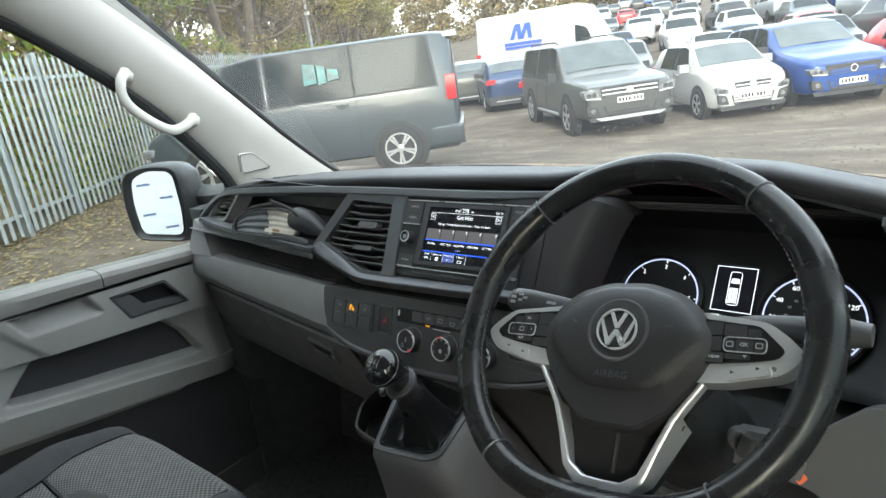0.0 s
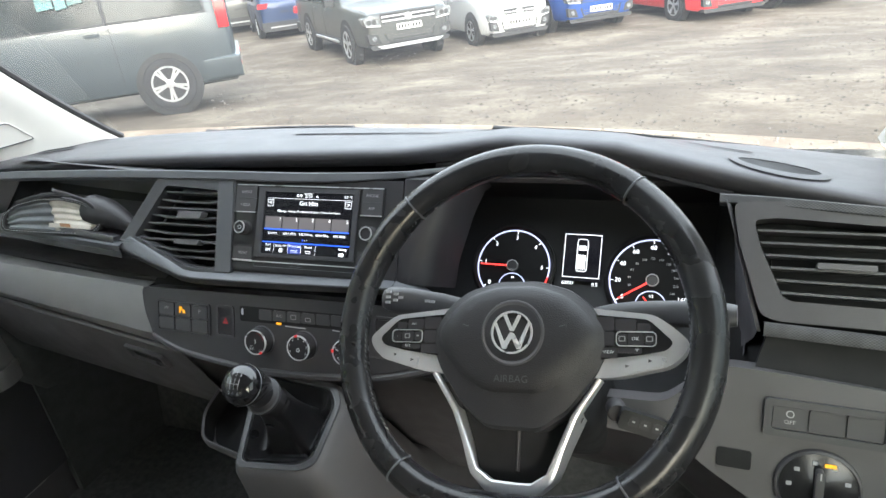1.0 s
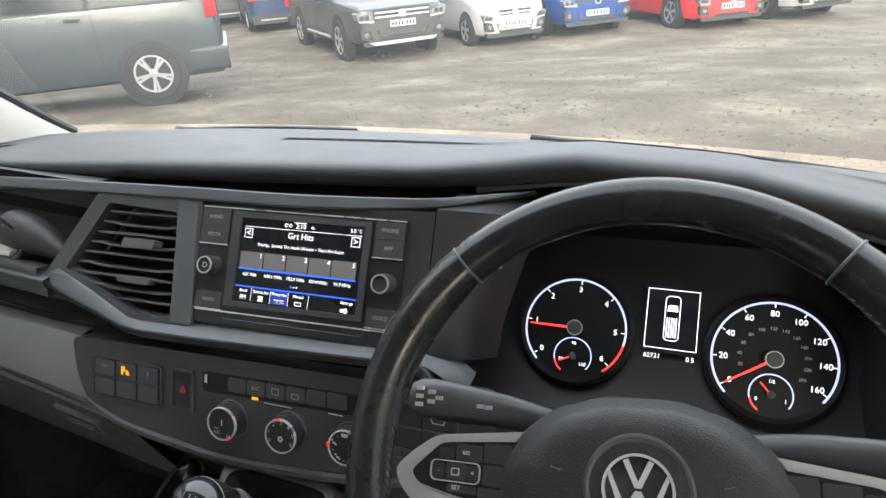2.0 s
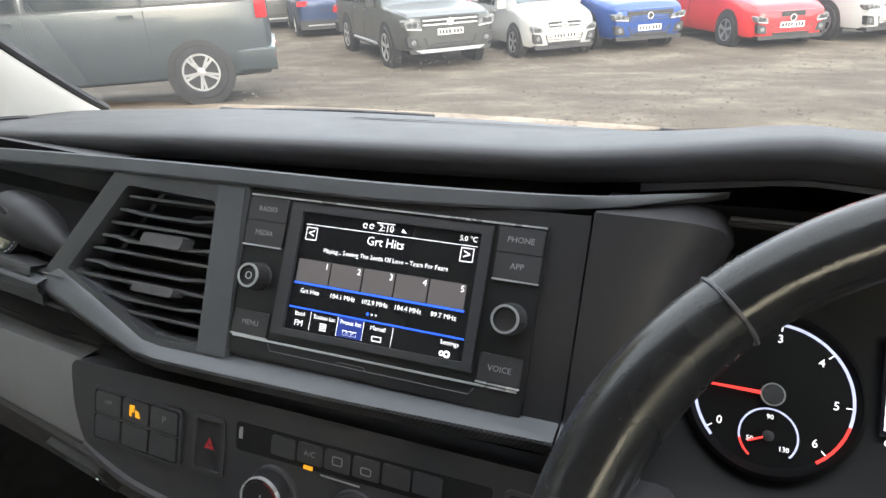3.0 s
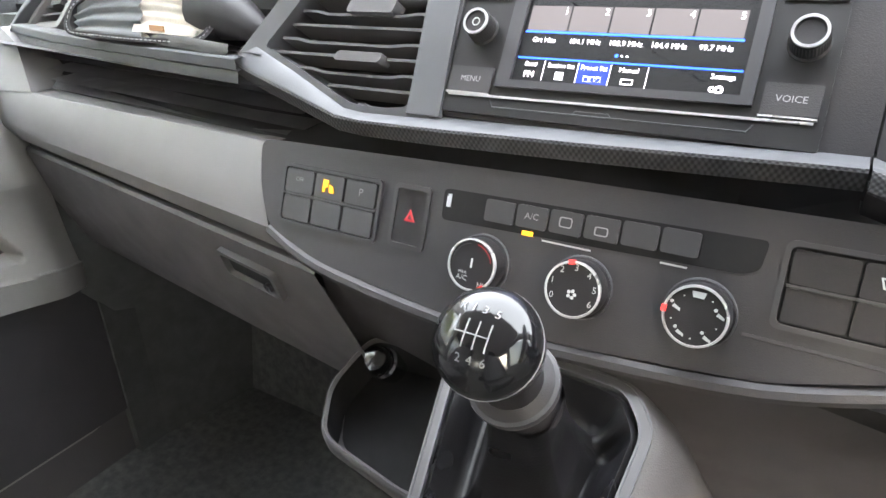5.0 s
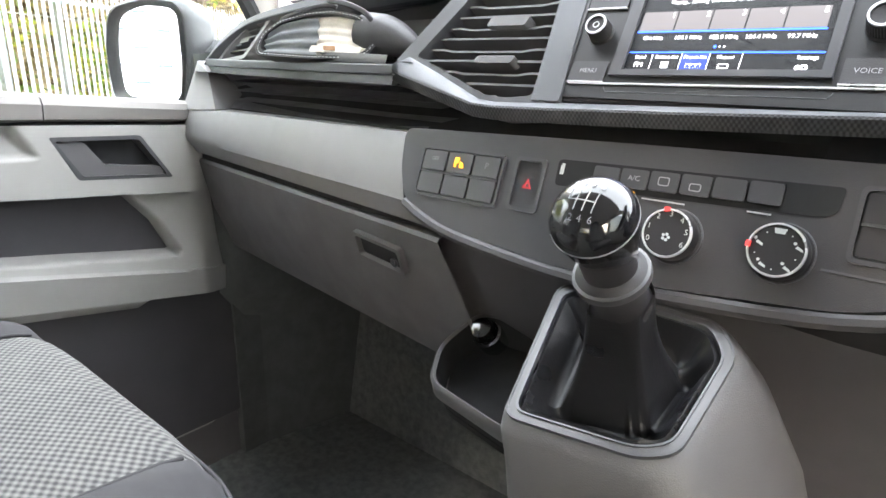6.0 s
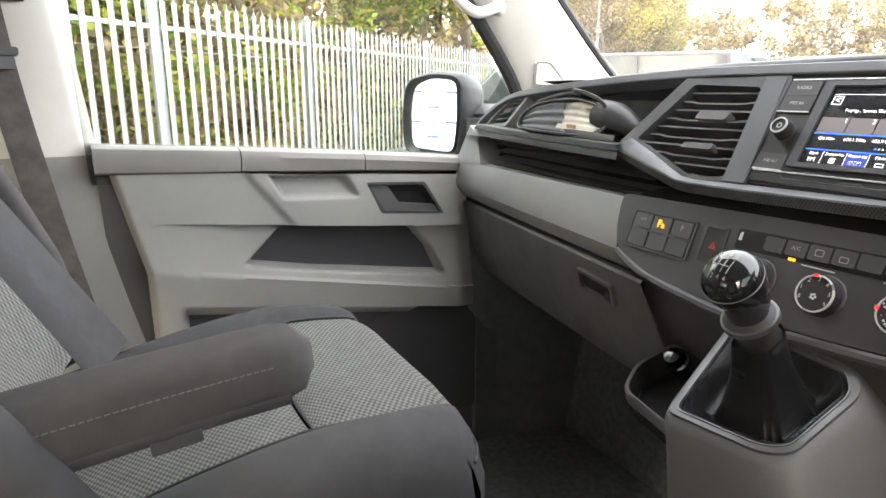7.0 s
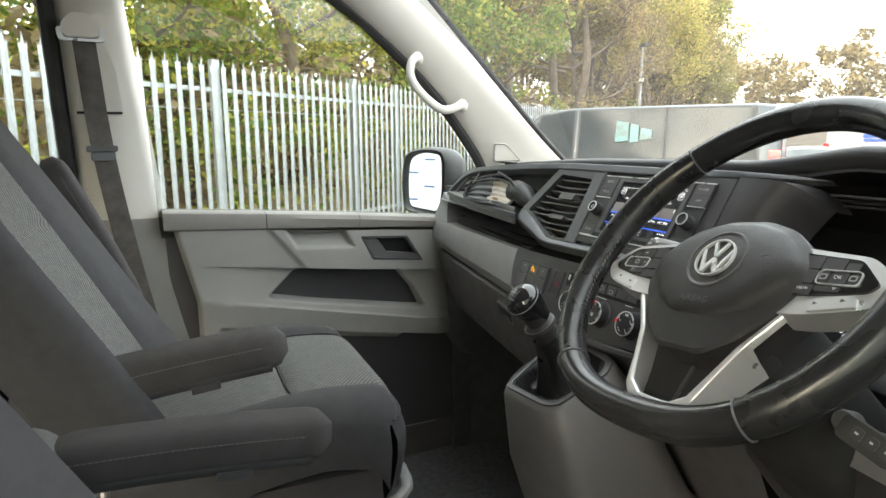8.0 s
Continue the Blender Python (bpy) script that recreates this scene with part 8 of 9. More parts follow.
kinds = [tree(11, 8.5, 2.6, LEAF_GREEN, 13000, "leafy green tree with yellowing leaves behind the fence"),
         tree(12, 9.5, 2.8, LEAF_GOLD, 10000, "golden autumn tree behind the fence", 0.15),
         tree(13, 8.0, 2.4, LEAF_BROWN, 6500, "thinning brown autumn tree behind the fence", 0.35, 0.055),
         tree(14, 7.0, 2.8, LEAF_OLIVE, 10000, "low spreading olive and yellow tree behind the fence", 0.1),
         tree(15, 9.0, 2.5, LEAF_BROWN, 2200, "almost bare twiggy tree behind the fence", 0.45, 0.05)]
rng = random.Random(8)
spots = []
for s in np.arange(-16, 84, 2.5):
    spots.append((s + rng.uniform(-0.8, 0.8), rng.uniform(1.6, 3.4)))
    spots.append((s + 1.2 + rng.uniform(-0.8, 0.8), rng.uniform(5.0, 9.0)))
first = [False] * 5
for i, (s, o) in enumerate(spots):
    pos = FO0 + FDIR * s + FOUT * o
    k = 0 if s < 6 and rng.random() < 0.6 else rng.choice((1, 1, 2, 3, 4, 4, 0 if s < 14 else 3))
    size = rng.uniform(0.75, 1.15) * (1.0 if s < 12 else 1.5 if s < 40 else 1.8 if s < 74 else 1.1)
    m = Matrix.Translation((pos.x, pos.y, 0)) @ pose(0, 0, 0, rng.uniform(-4, 4), rng.uniform(-4, 4), rng.uniform(0, 360)) @ Matrix.Scale(size, 4)
    if not first[k]:
        kinds[k].matrix_basis = m
        first[k] = True
    else:
        made = copy_thing(kinds[k], m)
        made.matrix_basis = m

# rough leafy bank behind the fence
BANK = layers("leaf_litter", ((0.35, (0.085, 0.068, 0.045)), (0.9, (0.34, 0.27, 0.17)), (0.6, (0.19, 0.152, 0.098))), 2.2, 0.95, 0.9, 16)
rng = random.Random(5)
rows = []
for s in np.arange(-22, 92, 1.0):
    rows.append([tuple(FO0 + FDIR * s + FOUT * (o + rng.uniform(-0.2, 0.2)) + Vector((0, 0, z + rng.uniform(-0.15, 0.25) * (z > 0)))) for o, z in ((1.4, -0.05), (2.6, 0.35), (4.0, 1.5), (5.5, 2.5), (8.0, 3.2), (13.0, 3.4))])
tagged(part("bank", loft(bmesh.new(), rows), BANK, None, "leaf-covered earth bank behind the fence"), category="bank", kind="structure")

# undergrowth and ivy behind the fence, fallen leaves before it
rng = random.Random(21)
blobs = []
for i in range(420):
    s = rng.uniform(-14, 40)
    h = rng.uniform(0.1, 1.9) if rng.random() < 0.8 else rng.uniform(1.6, 2.9)
    p = FO0 + FDIR * s + FOUT * rng.uniform(0.5, 1.8)
    blobs.append((p + Vector((0, 0, h)), rng.uniform(0.25, 0.6)))
tagged(new("undergrowth", cloud_mesh("undergrowth", rng, blobs, 17000, 0.075, LEAF_GREEN)), "tangled green undergrowth and ivy behind the fence", "bushes", kind="stuff")
blobs = []
for i in range(620):
    s = rng.uniform(-16, 60)
    p = FO0 + FDIR * s + FOUT * rng.uniform(1.5, 4.5)
    blobs.append((p + Vector((0, 0, rng.uniform(0.2, 3.0))), rng.uniform(0.4, 0.9)))
tagged(new("brambles", cloud_mesh("brambles", rng, blobs, 42000, 0.11, LEAF_BROWN)), "brown autumn brambles behind the fence", "bushes", kind="stuff")
vs, fs = [], []
for i in range(9500):
    s, o = rng.uniform(-9, 14), -abs(rng.gauss(0, 1.1)) + 0.2
    p = FO0 + FDIR * s + FOUT * o
    a, r = rng.uniform(0, math.tau), rng.uniform(0.02, 0.045)
    k = len(vs)
    vs += [(p.x + r * math.cos(a + b) * w, p.y + r * math.sin(a + b) * w, 0.006 + rng.uniform(0, 0.018)) for b, w in ((0, 1), (1.57, 0.6), (3.14, 1), (4.71, 0.6))]
    fs.append((k, k + 1, k + 2, k + 3))
me = bpy.data.meshes.new("fallen_leaves")
me.from_pydata(vs, [], fs)
me.materials.append(LEAF_BROWN)
tagged(new("fallen_leaves", me), "fallen brown leaves along the foot of the fence", "leaves", kind="stuff")

# far wooded bank round the yard
rng = random.Random(31)
blobs = []
for i in range(1900):
    a = radians(rng.uniform(-58, 62))
    d = rng.uniform(112, 150)
    x, y = math.sin(a) * d, math.cos(a) * d
    top = (12.5 if a < -0.6 else 8.5) + 3.0 * math.sin(a * 9) + 1.5 * math.sin(a * 23 + 1)
    blobs.append((Vector((x, y, min(9.0, ground_z(x, y)) * 0.8 + rng.uniform(0, max(1.5, top)))), rng.uniform(1.2, 2.6)))
tagged(new("far_woods", cloud_mesh("far_woods", rng, blobs, 130000, 0.42, LEAF_FAR)), "distant brown autumn woods beyond the yard", "woods", kind="stuff")

# lamp posts along the fence
STEEL = material("painted_post", (0.28, 0.29, 0.30), 0.5, metal=0.4, mottle=0.1)
for s, o, h, lean in ((20.0, -0.35, 5.3, 0.6), (74.0, -0.6, 6.5, 0.3), (86.0, -0.6, 6.0, 0.3)):
    p = FO0 + FDIR * s + FOUT * o
    lp = thing("street_lamp", "slim grey steel lamp post with a flat head beside the fence", "street lamp", (p.x, p.y, 0), "yard lamps")
    top = p + Vector((0.03 * lean * h / 2, 0, h))
    part("pole", tube(bmesh.new(), [p, p.lerp(top, 0.3), top], [0.075, 0.07, 0.05], 12), STEEL, lp)
    hd = Frame(top + Vector((0.25, -0.1, 0.05)), (0, 0, 1), (1, -0.4, 0))
    part("head", slab(bmesh.new(), hd, rrect(-0.32, 0.32, -0.11, 0.11, 0.05), -0.04, 0.05, 0.02), SWITCH, lp, "dark flat lamp head")
    part("camera_box", slab(bmesh.new(), Frame(p.lerp(top, 0.74) + Vector((0.1, -0.05, 0)), (0, 0, 1)), rrect(-0.1, 0.1, -0.08, 0.08, 0.02), -0.07, 0.07, 0.02), CREAM, lp, "pale box on the pole")

# white printed board behind the van, which the door mirror shows
BOARD = material("white_board", (0.8, 0.8, 0.8), 0.6, mottle=0.03)
NAVY = material("navy_print", (0.12, 0.16, 0.3), 0.5, mottle=0.1)
FBD = Frame((-3.2, -3.1, 1.3), (0.2, 0.98, 0), (-1, 0.2, 0))
brd = thing("display_board", "white board printed with rows of short dark blue marks", "board", (-3.2, -3.1, 0.0))
part("panel", slab(bmesh.new(), FBD, rect(-2.2, 2.2, -1.28, 1.7), -0.03, 0.0, 0.004), BOARD, brd)
bm = bmesh.new()
for u in (-2.0, 0.0, 2.0):
    slab(bm, FBD, rect(u - 0.04, u + 0.04, -1.3, 1.5), -0.11, -0.03)
part("stand", bm, GALV, brd)
for i in range(13):
    for j in range(21):
        u, v = -2.1 + 0.34 * i + 0.17 * (j % 2), -1.1 + 0.135 * j
        if abs(u) < 2.0:
            plate("printed_bar", FBD, rect(u - 0.055, u + 0.055, v - 0.008, v + 0.012), 0.0, 0.002, NAVY, brd, 0)

# ---- parked vehicles ----
def paint(name, rgb, metal=0.3):
    return material(name, rgb, 0.36, metal=metal, mottle=0.06, mottle_scale=2, coat=0.45, wear=0.04)


TYRE = material("tyre", (0.018, 0.018, 0.019), 0.8, mottle=0.3, mottle_scale=10)
ALLOY = material("alloy", (0.52, 0.53, 0.54), 0.3, metal=0.8, mottle=0.08)
CARGLASS = material("car_glass", (0.022, 0.027, 0.029), 0.08, spec=0.13, mottle=0.3, mottle_scale=1.5)
SCREENGLASS = material("car_screen_glass", (0.06, 0.072, 0.075), 0.06, spec=0.55, mottle=0.3, mottle_scale=1.5)
LENS = material("lamp_lens", (0.26, 0.27, 0.28), 0.12, metal=0.4, mottle=0.5, mottle_scale=16, coat=0.6)
TAIL = material("tail_lamp", (0.45, 0.015, 0.02), 0.2, mottle=0.2, mottle_scale=14)
CLAD = material("cladding", (0.03, 0.03, 0.032), 0.65, mottle=0.2)
PLATE_W = material("plate_white", (0.75, 0.75, 0.72), 0.5)
PLATE_Y = material("plate_yellow", (0.75, 0.55, 0.05), 0.5)


class Body:
    """Sections of a vehicle along its length: y forward, x right."""

    def __init__(self, L, W, top, belt, low=0.24, tumble=0.30, nose=0.80, tail=0.88):
        self.L, self.W, self.topl, self.beltl, self.low, self.tumble, self.nose, self.tail = L, W, top, belt, low, tumble, nose, tail

    brow = 0.0

    def top(self, y):
        return lerp(y, [p[0] for p in self.topl], [p[1] for p in self.topl])

    def belt(self, y):
        return min(self.top(y), lerp(y, [p[0] for p in self.beltl], [p[1] for p in self.beltl]))

    def half(self, y):
        f = y / (self.L / 2)
        e = self.nose if f > 0 else self.tail
        a = max(0.0, (abs(f) - 0.72) / 0.28)
        return self.W / 2 * (1 - (1 - e) * a ** 2.4)

    def section(self, y, grow=0.0):
        w, t, b, z0 = self.half(y) + grow, self.top(y) + grow * 0.6, self.belt(y), self.low
        h = max(0.0, t - b)
        wr = w * 0.975 - self.tumble * h - 0.05
        side = [(0.80 * w, z0), (0.955 * w, z0 + 0.05), (0.985 * w, z0 + 0.14), (w, z0 + 0.36 * (b - z0)), (w, z0 + 0.62 * (b - z0)), (0.99 * w, b - 0.06), (0.975 * w, b - 0.005), (wr + 0.035 + 0.0 * h, t - 0.055 - 0.0 * h), (wr, t - 0.022), (wr * 0.75, t + 0.002), (wr * 0.35, t + 0.014)]
        if h < 0.07:
            side[7:] = [(0.955 * w, b + (t - b) * 0.5), (0.90 * w, t - 0.004), (0.66 * w, t + 0.010), (0.3 * w, t + 0.016)]
        return [(-x, z) for x, z in side] + [(x, z) for x, z in side[::-1]]

    def mesh(self, k=44):
        ys = [-self.L / 2 + self.L * (0.5 - 0.5 * math.cos(math.pi * i / k)) * 1.0 for i in range(k + 1)]
        bm = bmesh.new()
        rows = [[(x, y, z) for x, z in self.section(y)] for y in ys]
        for end, s in ((0, -1), (-1, 1)):
            zm = (self.low + self.top(ys[end])) / 2
            for f, d in ((0.955, 0.028), (0.86, 0.050), (0.5, 0.062)):
                ring = [(x * f, ys[end] + s * d, zm + (z - zm) * f) for x, z in self.section(ys[end])]
                rows.insert(0, ring) if end == 0 else rows.append(ring)
        loft(bm, rows, caps=True)
        return bm

    def side_glass(self, y0, y1, s, lift=0.007, z0=0.03, z1=0.06, n=8, rake0=0.0, rake1=0.0):
        bm = bmesh.new()
        rows = []
        for i in range(n + 1):
            row = []
            for g in (0, 0.5, 1):
                y = (y0 + rake0 * g) + ((y1 + rake1 * g) - (y0 + rake0 * g)) * i / n
                w, t, b = self.half(y), self.top(y), self.belt(y)
                a = (0.975 * w, b)
                c = (w * 0.975 - self.tumble * max(0.0, t - b) - 0.05 + 0.035, t - 0.055)
                za, zc = b + z0, max(b + z0 + 0.01, t - z1 - self.brow)
                z = za + (zc - za) * g
                q = (z - a[1]) / max(0.02, c[1] - a[1])
                row.append((s * (a[0] + (c[0] - a[0]) * q + lift), y, z))
            rows.append(row)
        return loft(bm, rows)

    def screen(self, y0, y1, width=0.93, lift=0.034, n=8):
        bm = bmesh.new()
        rows = []
        for i in range(n + 1):
            y = y0 + (y1 - y0) * i / n
            w, t, b = self.half(y), self.top(y), self.belt(y)
            h = max(0.0, t - b)
            wr = (w * 0.975 - self.tumble * h - 0.05) if h >= 0.07 else 0.90 * w
            rows.append([(wr * width * g, y, t + lift - 0.030 * g * g) for g in (-1, -0.6, 0, 0.6, 1)])
        return loft(bm, rows)


def wheel_parts(parent, x, y, r, spokes=5, detail=True, w=0.21):
    """A tyre with its alloy rim; x signed towards the outside."""
    s = 1 if x > 0 else -1
    fr = Frame((x, y, r), (s, 0, 0), (0, 1, 0))
    arch = lathe(bmesh.new(), fr, 0, 0.015, ((r * 1.24, -0.16), (r * 1.24, 0.004), (r * 1.20, 0.008), (0.02, 0.005)), 28)
    part("arch_liner", arch, RUBBER, parent)
    ty = part("tyre", lathe(bmesh.new(), fr, 0, 0, ((r * 0.66, -w + 0.03), (r * 0.92, -w + 0.03), (r, -w + 0.05), (r, 0.0), (r * 0.975, 0.022), (r * 0.90, 0.032), (r * 0.72, 0.030), (r * 0.68, 0.012)), 32), TYRE, parent, "", 40)
    part("rim_well", lathe(bmesh.new(), fr, 0, 0, ((r * 0.70, 0.008), (r * 0.70, 0.014), (r * 0.66, 0.016), (r * 0.62, -0.03), (0.02, -0.035)), 28), CLAD, ty)
    bm = bmesh.new()
    ringplate(bm, fr, circle(0, 0, r * 0.70, 30), circle(0, 0, r * 0.625, 30), 0.0, 0.026, 0.003)
    for i in range(spokes):
        a = math.tau * i / spokes + 0.3
        for da in (-0.13, 0.13) if detail else (0,):
            c, d = math.cos(a + da * 0.6), math.sin(a + da * 0.6)
            c2, d2 = math.cos(a + da), math.sin(a + da)
            wd = r * (0.045 if detail else 0.10)
            slab(bm, fr, [(c * r * 0.1 - d * wd, d * r * 0.1 + c * wd), (c * r * 0.1 + d * wd, d * r * 0.1 - c * wd), (c2 * r * 0.64 + d2 * wd * 1.15, d2 * r * 0.64 - c2 * wd * 1.15), (c2 * r * 0.64 - d2 * wd * 1.15, d2 * r * 0.64 + c2 * wd * 1.15)], -0.012, 0.020, 0.004, 1)
    lathe(bm, fr, 0, 0, ((r * 0.16, -0.01), (r * 0.16, 0.02), (r * 0.10, 0.026), (0.004, 0.027)), 18)
    part("rim", bm, ALLOY, ty, "silver alloy rim")
    return ty


def bars(parent, fr, n, w, h, m, lift=0.0105):
    """Plain bars in place of a number."""
    for i in range(n):
        u = (i - (n - 1) / 2) * w + (0.3 * w if i >= n // 2 + 1 else -0.3 * w)
        plate("printed_bar", fr, rect(u - w * 0.32, u + w * 0.32, -h / 2, h / 2), lift - 0.003, lift, m, parent, 0)


def vehicle(name, label, cat, colour, body, wr, fy, ry, windows, screens, front=True, rear=True, lamps=(0.70, 0.16, 0.45), grille=None, clad=0.0, mirrors=True, fog=True, tailz=0.9, plate_z=0.55, plates=(PLATE_W, PLATE_Y), tail_w=0.16, tail_h=0.16, detail=True, group=""):
    root = thing(name, label, cat, (0, 0, 0), group)
    part("body", body.mesh(44 if detail else 26), colour, root, "", 50)
    L, W = body.L, body.W
    for s in (-1, 1):
        for y0, y1, r0, r1 in windows:
            part("window_seal", body.side_glass(y0 - 0.035, y1 + 0.035, s, 0.004, 0.005, 0.040, rake0=r0, rake1=r1), CLAD, root, "black rubber window seal")
            part("side_window", body.side_glass(y0, y1, s, rake0=r0, rake1=r1), CARGLASS, root, "dark side window")
    for y0, y1, nm in screens:
        part(nm, body.screen(y0, y1), SCREENGLASS, root, "dark glass screen")
    for y in (fy, ry):
        for s in (-1, 1):
            wheel_parts(root, s * (body.half(y) - 0.004), y, wr, 5, detail)
    ff = Frame((0, L / 2, 0), (0, 1, 0), (-1, 0, 0))
    fb = Frame((0, -L / 2 - 0.045, 0), (0, -1, 0), (1, 0, 0))
    nh = body.half(L / 2)
    zt = body.top(L / 2)
    if front:
        F = 0.055
        low_top = body.low + 0.30
        for s in (-1, 1):
            u, h, d = lamps
            uo, ui, z = s * nh * 1.10, s * nh * (1.10 - d), zt - 0.13
            out = [(ui, z - h * 0.55), (uo * 0.96, z - h * 0.40), (uo, z + h * 0.40), (uo * 0.9, z + h * 0.52), (ui, z + h * 0.05)]
            hl = part("headlight", slab(bmesh.new(), ff, rounded(out if s > 0 else out[::-1], 0.025), -0.20, F + 0.006, 0.02), LENS, root, "clear headlight")
            for k in (0.38, 0.68):
                plate("lamp_bowl", ff, circle(uo * k + ui * (1 - k), z - h * 0.02, h * 0.24, 14), F, F + 0.012, CLAD, hl, 0.003)
            plate("light_strip", ff, [(ui, z - h * 0.50), (uo * 0.94, z - h * 0.36), (uo * 0.94, z - h * 0.26), (ui, z - h * 0.38)][::(1 if s > 0 else -1)], F, F + 0.011, BRIGHT, hl, 0.002)
            if fog:
                out = [(s * nh * 0.72, body.low + 0.10), (s * nh * 1.02, body.low + 0.12), (s * nh * 1.05, low_top), (s * nh * 0.80, low_top - 0.03)]
                fg = part("fog_recess", slab(bmesh.new(), ff, rounded(out if s > 0 else out[::-1], 0.03), -0.12, F + 0.004, 0.01), CLAD, root, "black fog lamp recess")
                plate("fog_lamp", ff, circle(s * nh * 0.89, body.low + 0.20, 0.045, 14), F, F + 0.012, LENS, fg, 0.002)
        g0, g1, gw, bright = grille or (zt - 0.17, zt - 0.03, 0.62, 2)
        gr = part("grille", slab(bmesh.new(), ff, rounded([(-nh * gw, g0), (nh * gw, g0), (nh * gw * 1.08, g1), (-nh * gw * 1.08, g1)], 0.025), -0.03, F + 0.004, 0.008), CLAD, root, "black grille")
        for i in range(bright):
            z = g0 + (g1 - g0) * (i + 0.7) / (bright + 0.4)
            plate("grille_bar", ff, rect(-nh * gw, nh * gw, z - 0.014, z + 0.014), F, F + 0.014, BRIGHT, gr, 0.003, "bright grille bar")
        if not bright:
            for k in range(4):
                z = g0 + (g1 - g0) * (k + 0.5) / 4
                plate("grille_bar", ff, rect(-nh * gw * 0.97, nh * gw * 0.97, z - 0.006, z + 0.006), F, F + 0.010, SWITCH, gr, 0.002)
        part("emblem", ringplate(bmesh.new(), ff, circle(0, (g0 + g1) / 2, 0.068, 24), circle(0, (g0 + g1) / 2, 0.052, 24), F + 0.004, F + 0.022, 0.002), BRIGHT, root, "round chrome emblem")
        plate("emblem_disc", ff, circle(0, (g0 + g1) / 2, 0.055, 20), F, F + 0.014, SILVER if bright else CLAD, root, 0)
        lg = part("lower_grille", slab(bmesh.new(), ff, rounded([(-nh * 0.56, body.low + 0.08), (nh * 0.56, body.low + 0.08), (nh * 0.66, low_top - 0.03), (-nh * 0.66, low_top - 0.03)], 0.03), -0.05, F + 0.004, 0.01), CLAD, root, "black lower grille")
        for k in range(3):
            z = body.low + 0.12 + 0.05 * k
            plate("grille_bar", ff, rect(-nh * 0.56, nh * 0.56, z - 0.006, z + 0.006), F, F + 0.012, SWITCH, lg, 0.002)
        pl = plate("number_plate", ff, rect(-0.26, 0.26, plate_z - 0.055, plate_z + 0.055), 0.0, F + 0.020, plates[0], root, 0.003, "white plate with plain dark bars")
        bars(pl, Frame((0, L / 2 + F + 0.020, plate_z), (0, 1, 0), (-1, 0, 0)), 7, 0.064, 0.072, CLAD, 0.003)
        lip = part("bumper", slab(bmesh.new(), ff, rounded([(-nh * 0.96, body.low - 0.01), (nh * 0.96, body.low - 0.01), (nh * 1.02, body.low + 0.07), (-nh * 1.02, body.low + 0.07)], 0.02), -0.16, F + 0.008, 0.012), CLAD, root, "black lower bumper lip")
        bm = bmesh.new()
        tube(bm, [(x * nh, L / 2 + 0.030 - 0.05 * abs(x) ** 3, zt + 0.005) for x in (-0.95, -0.6, -0.2, 0.2, 0.6, 0.95)], 0.005, 5)
        part("bonnet_gap", bm, CLAD, root)
        for s in (-1, 1):
            bm = bmesh.new()
            tube(bm, [(s * body.half(y) * 0.93, y, body.top(y) + 0.001) for y in np.linspace(L / 2 - 0.08, fy - 0.4, 8)], 0.004, 5)
            part("bonnet_gap", bm, CLAD, root)
    nt = body.half(-L / 2)
    if rear:
        for s in (-1, 1):
            out = [(s * nt * (1.10 - tail_w * 2), tailz - tail_h / 2), (s * nt * 1.10, tailz - tail_h / 2), (s * nt * 1.06, tailz + tail_h / 2), (s * nt * (1.10 - tail_w * 2), tailz + tail_h / 2)]
            part("tail_light", slab(bmesh.new(), fb, rounded(out if s > 0 else out[::-1], 0.02), -0.16, 0.008, 0.01), TAIL, root, "red tail light")
        pl = plate("number_plate", fb, rect(-0.26, 0.26, plate_z + 0.12, plate_z + 0.23), 0.0, 0.016, plates[1], root, 0.003, "yellow plate with plain dark bars")
        bars(pl, Frame((0, -L / 2 - 0.061, plate_z + 0.175), (0, -1, 0), (1, 0, 0)), 7, 0.064, 0.072, CLAD, 0.003)
        part("rear_bumper", slab(bmesh.new(), fb, rounded([(-nt * 1.02, body.low), (nt * 1.02, body.low), (nt * 1.05, body.low + 0.27), (-nt * 1.05, body.low + 0.27)], 0.04), -0.30, 0.05, 0.03), CLAD if clad else colour, root, "rear bumper")
        plate("bumper_bar", fb, rect(-nt * 0.75, nt * 0.75, body.low + 0.10, body.low + 0.14), 0.045, 0.056, ALLOY, root, 0.004, "silver bumper bar")
    if clad:
        for s in (-1, 1):
            fs2 = Frame((s * (W / 2 - 0.01), 0, 0), (s, 0, 0), (0, 1, 0))
            plate("sill", fs2, rect(ry + wr * 1.2, fy - wr * 1.2, body.low, body.low + 0.10 + clad), -0.1, 0.014, CLAD, root, 0.01, "black plastic sill")
    if mirrors:
        ym = max(s[0] for s in screens if s[2] == "windscreen") - 0.35
        for s in (-1, 1):
            zb = body.belt(ym) + 0.06
            bm = bmesh.new()
            block(bm, min(s * (W / 2 - 0.03), s * (W / 2 + 0.17)), max(s * (W / 2 - 0.03), s * (W / 2 + 0.17)), ym - 0.07, ym + 0.06, zb - 0.06, zb + 0.10, 0.035, 3)
            part("door_mirror", bm, CLAD if clad else colour, root)
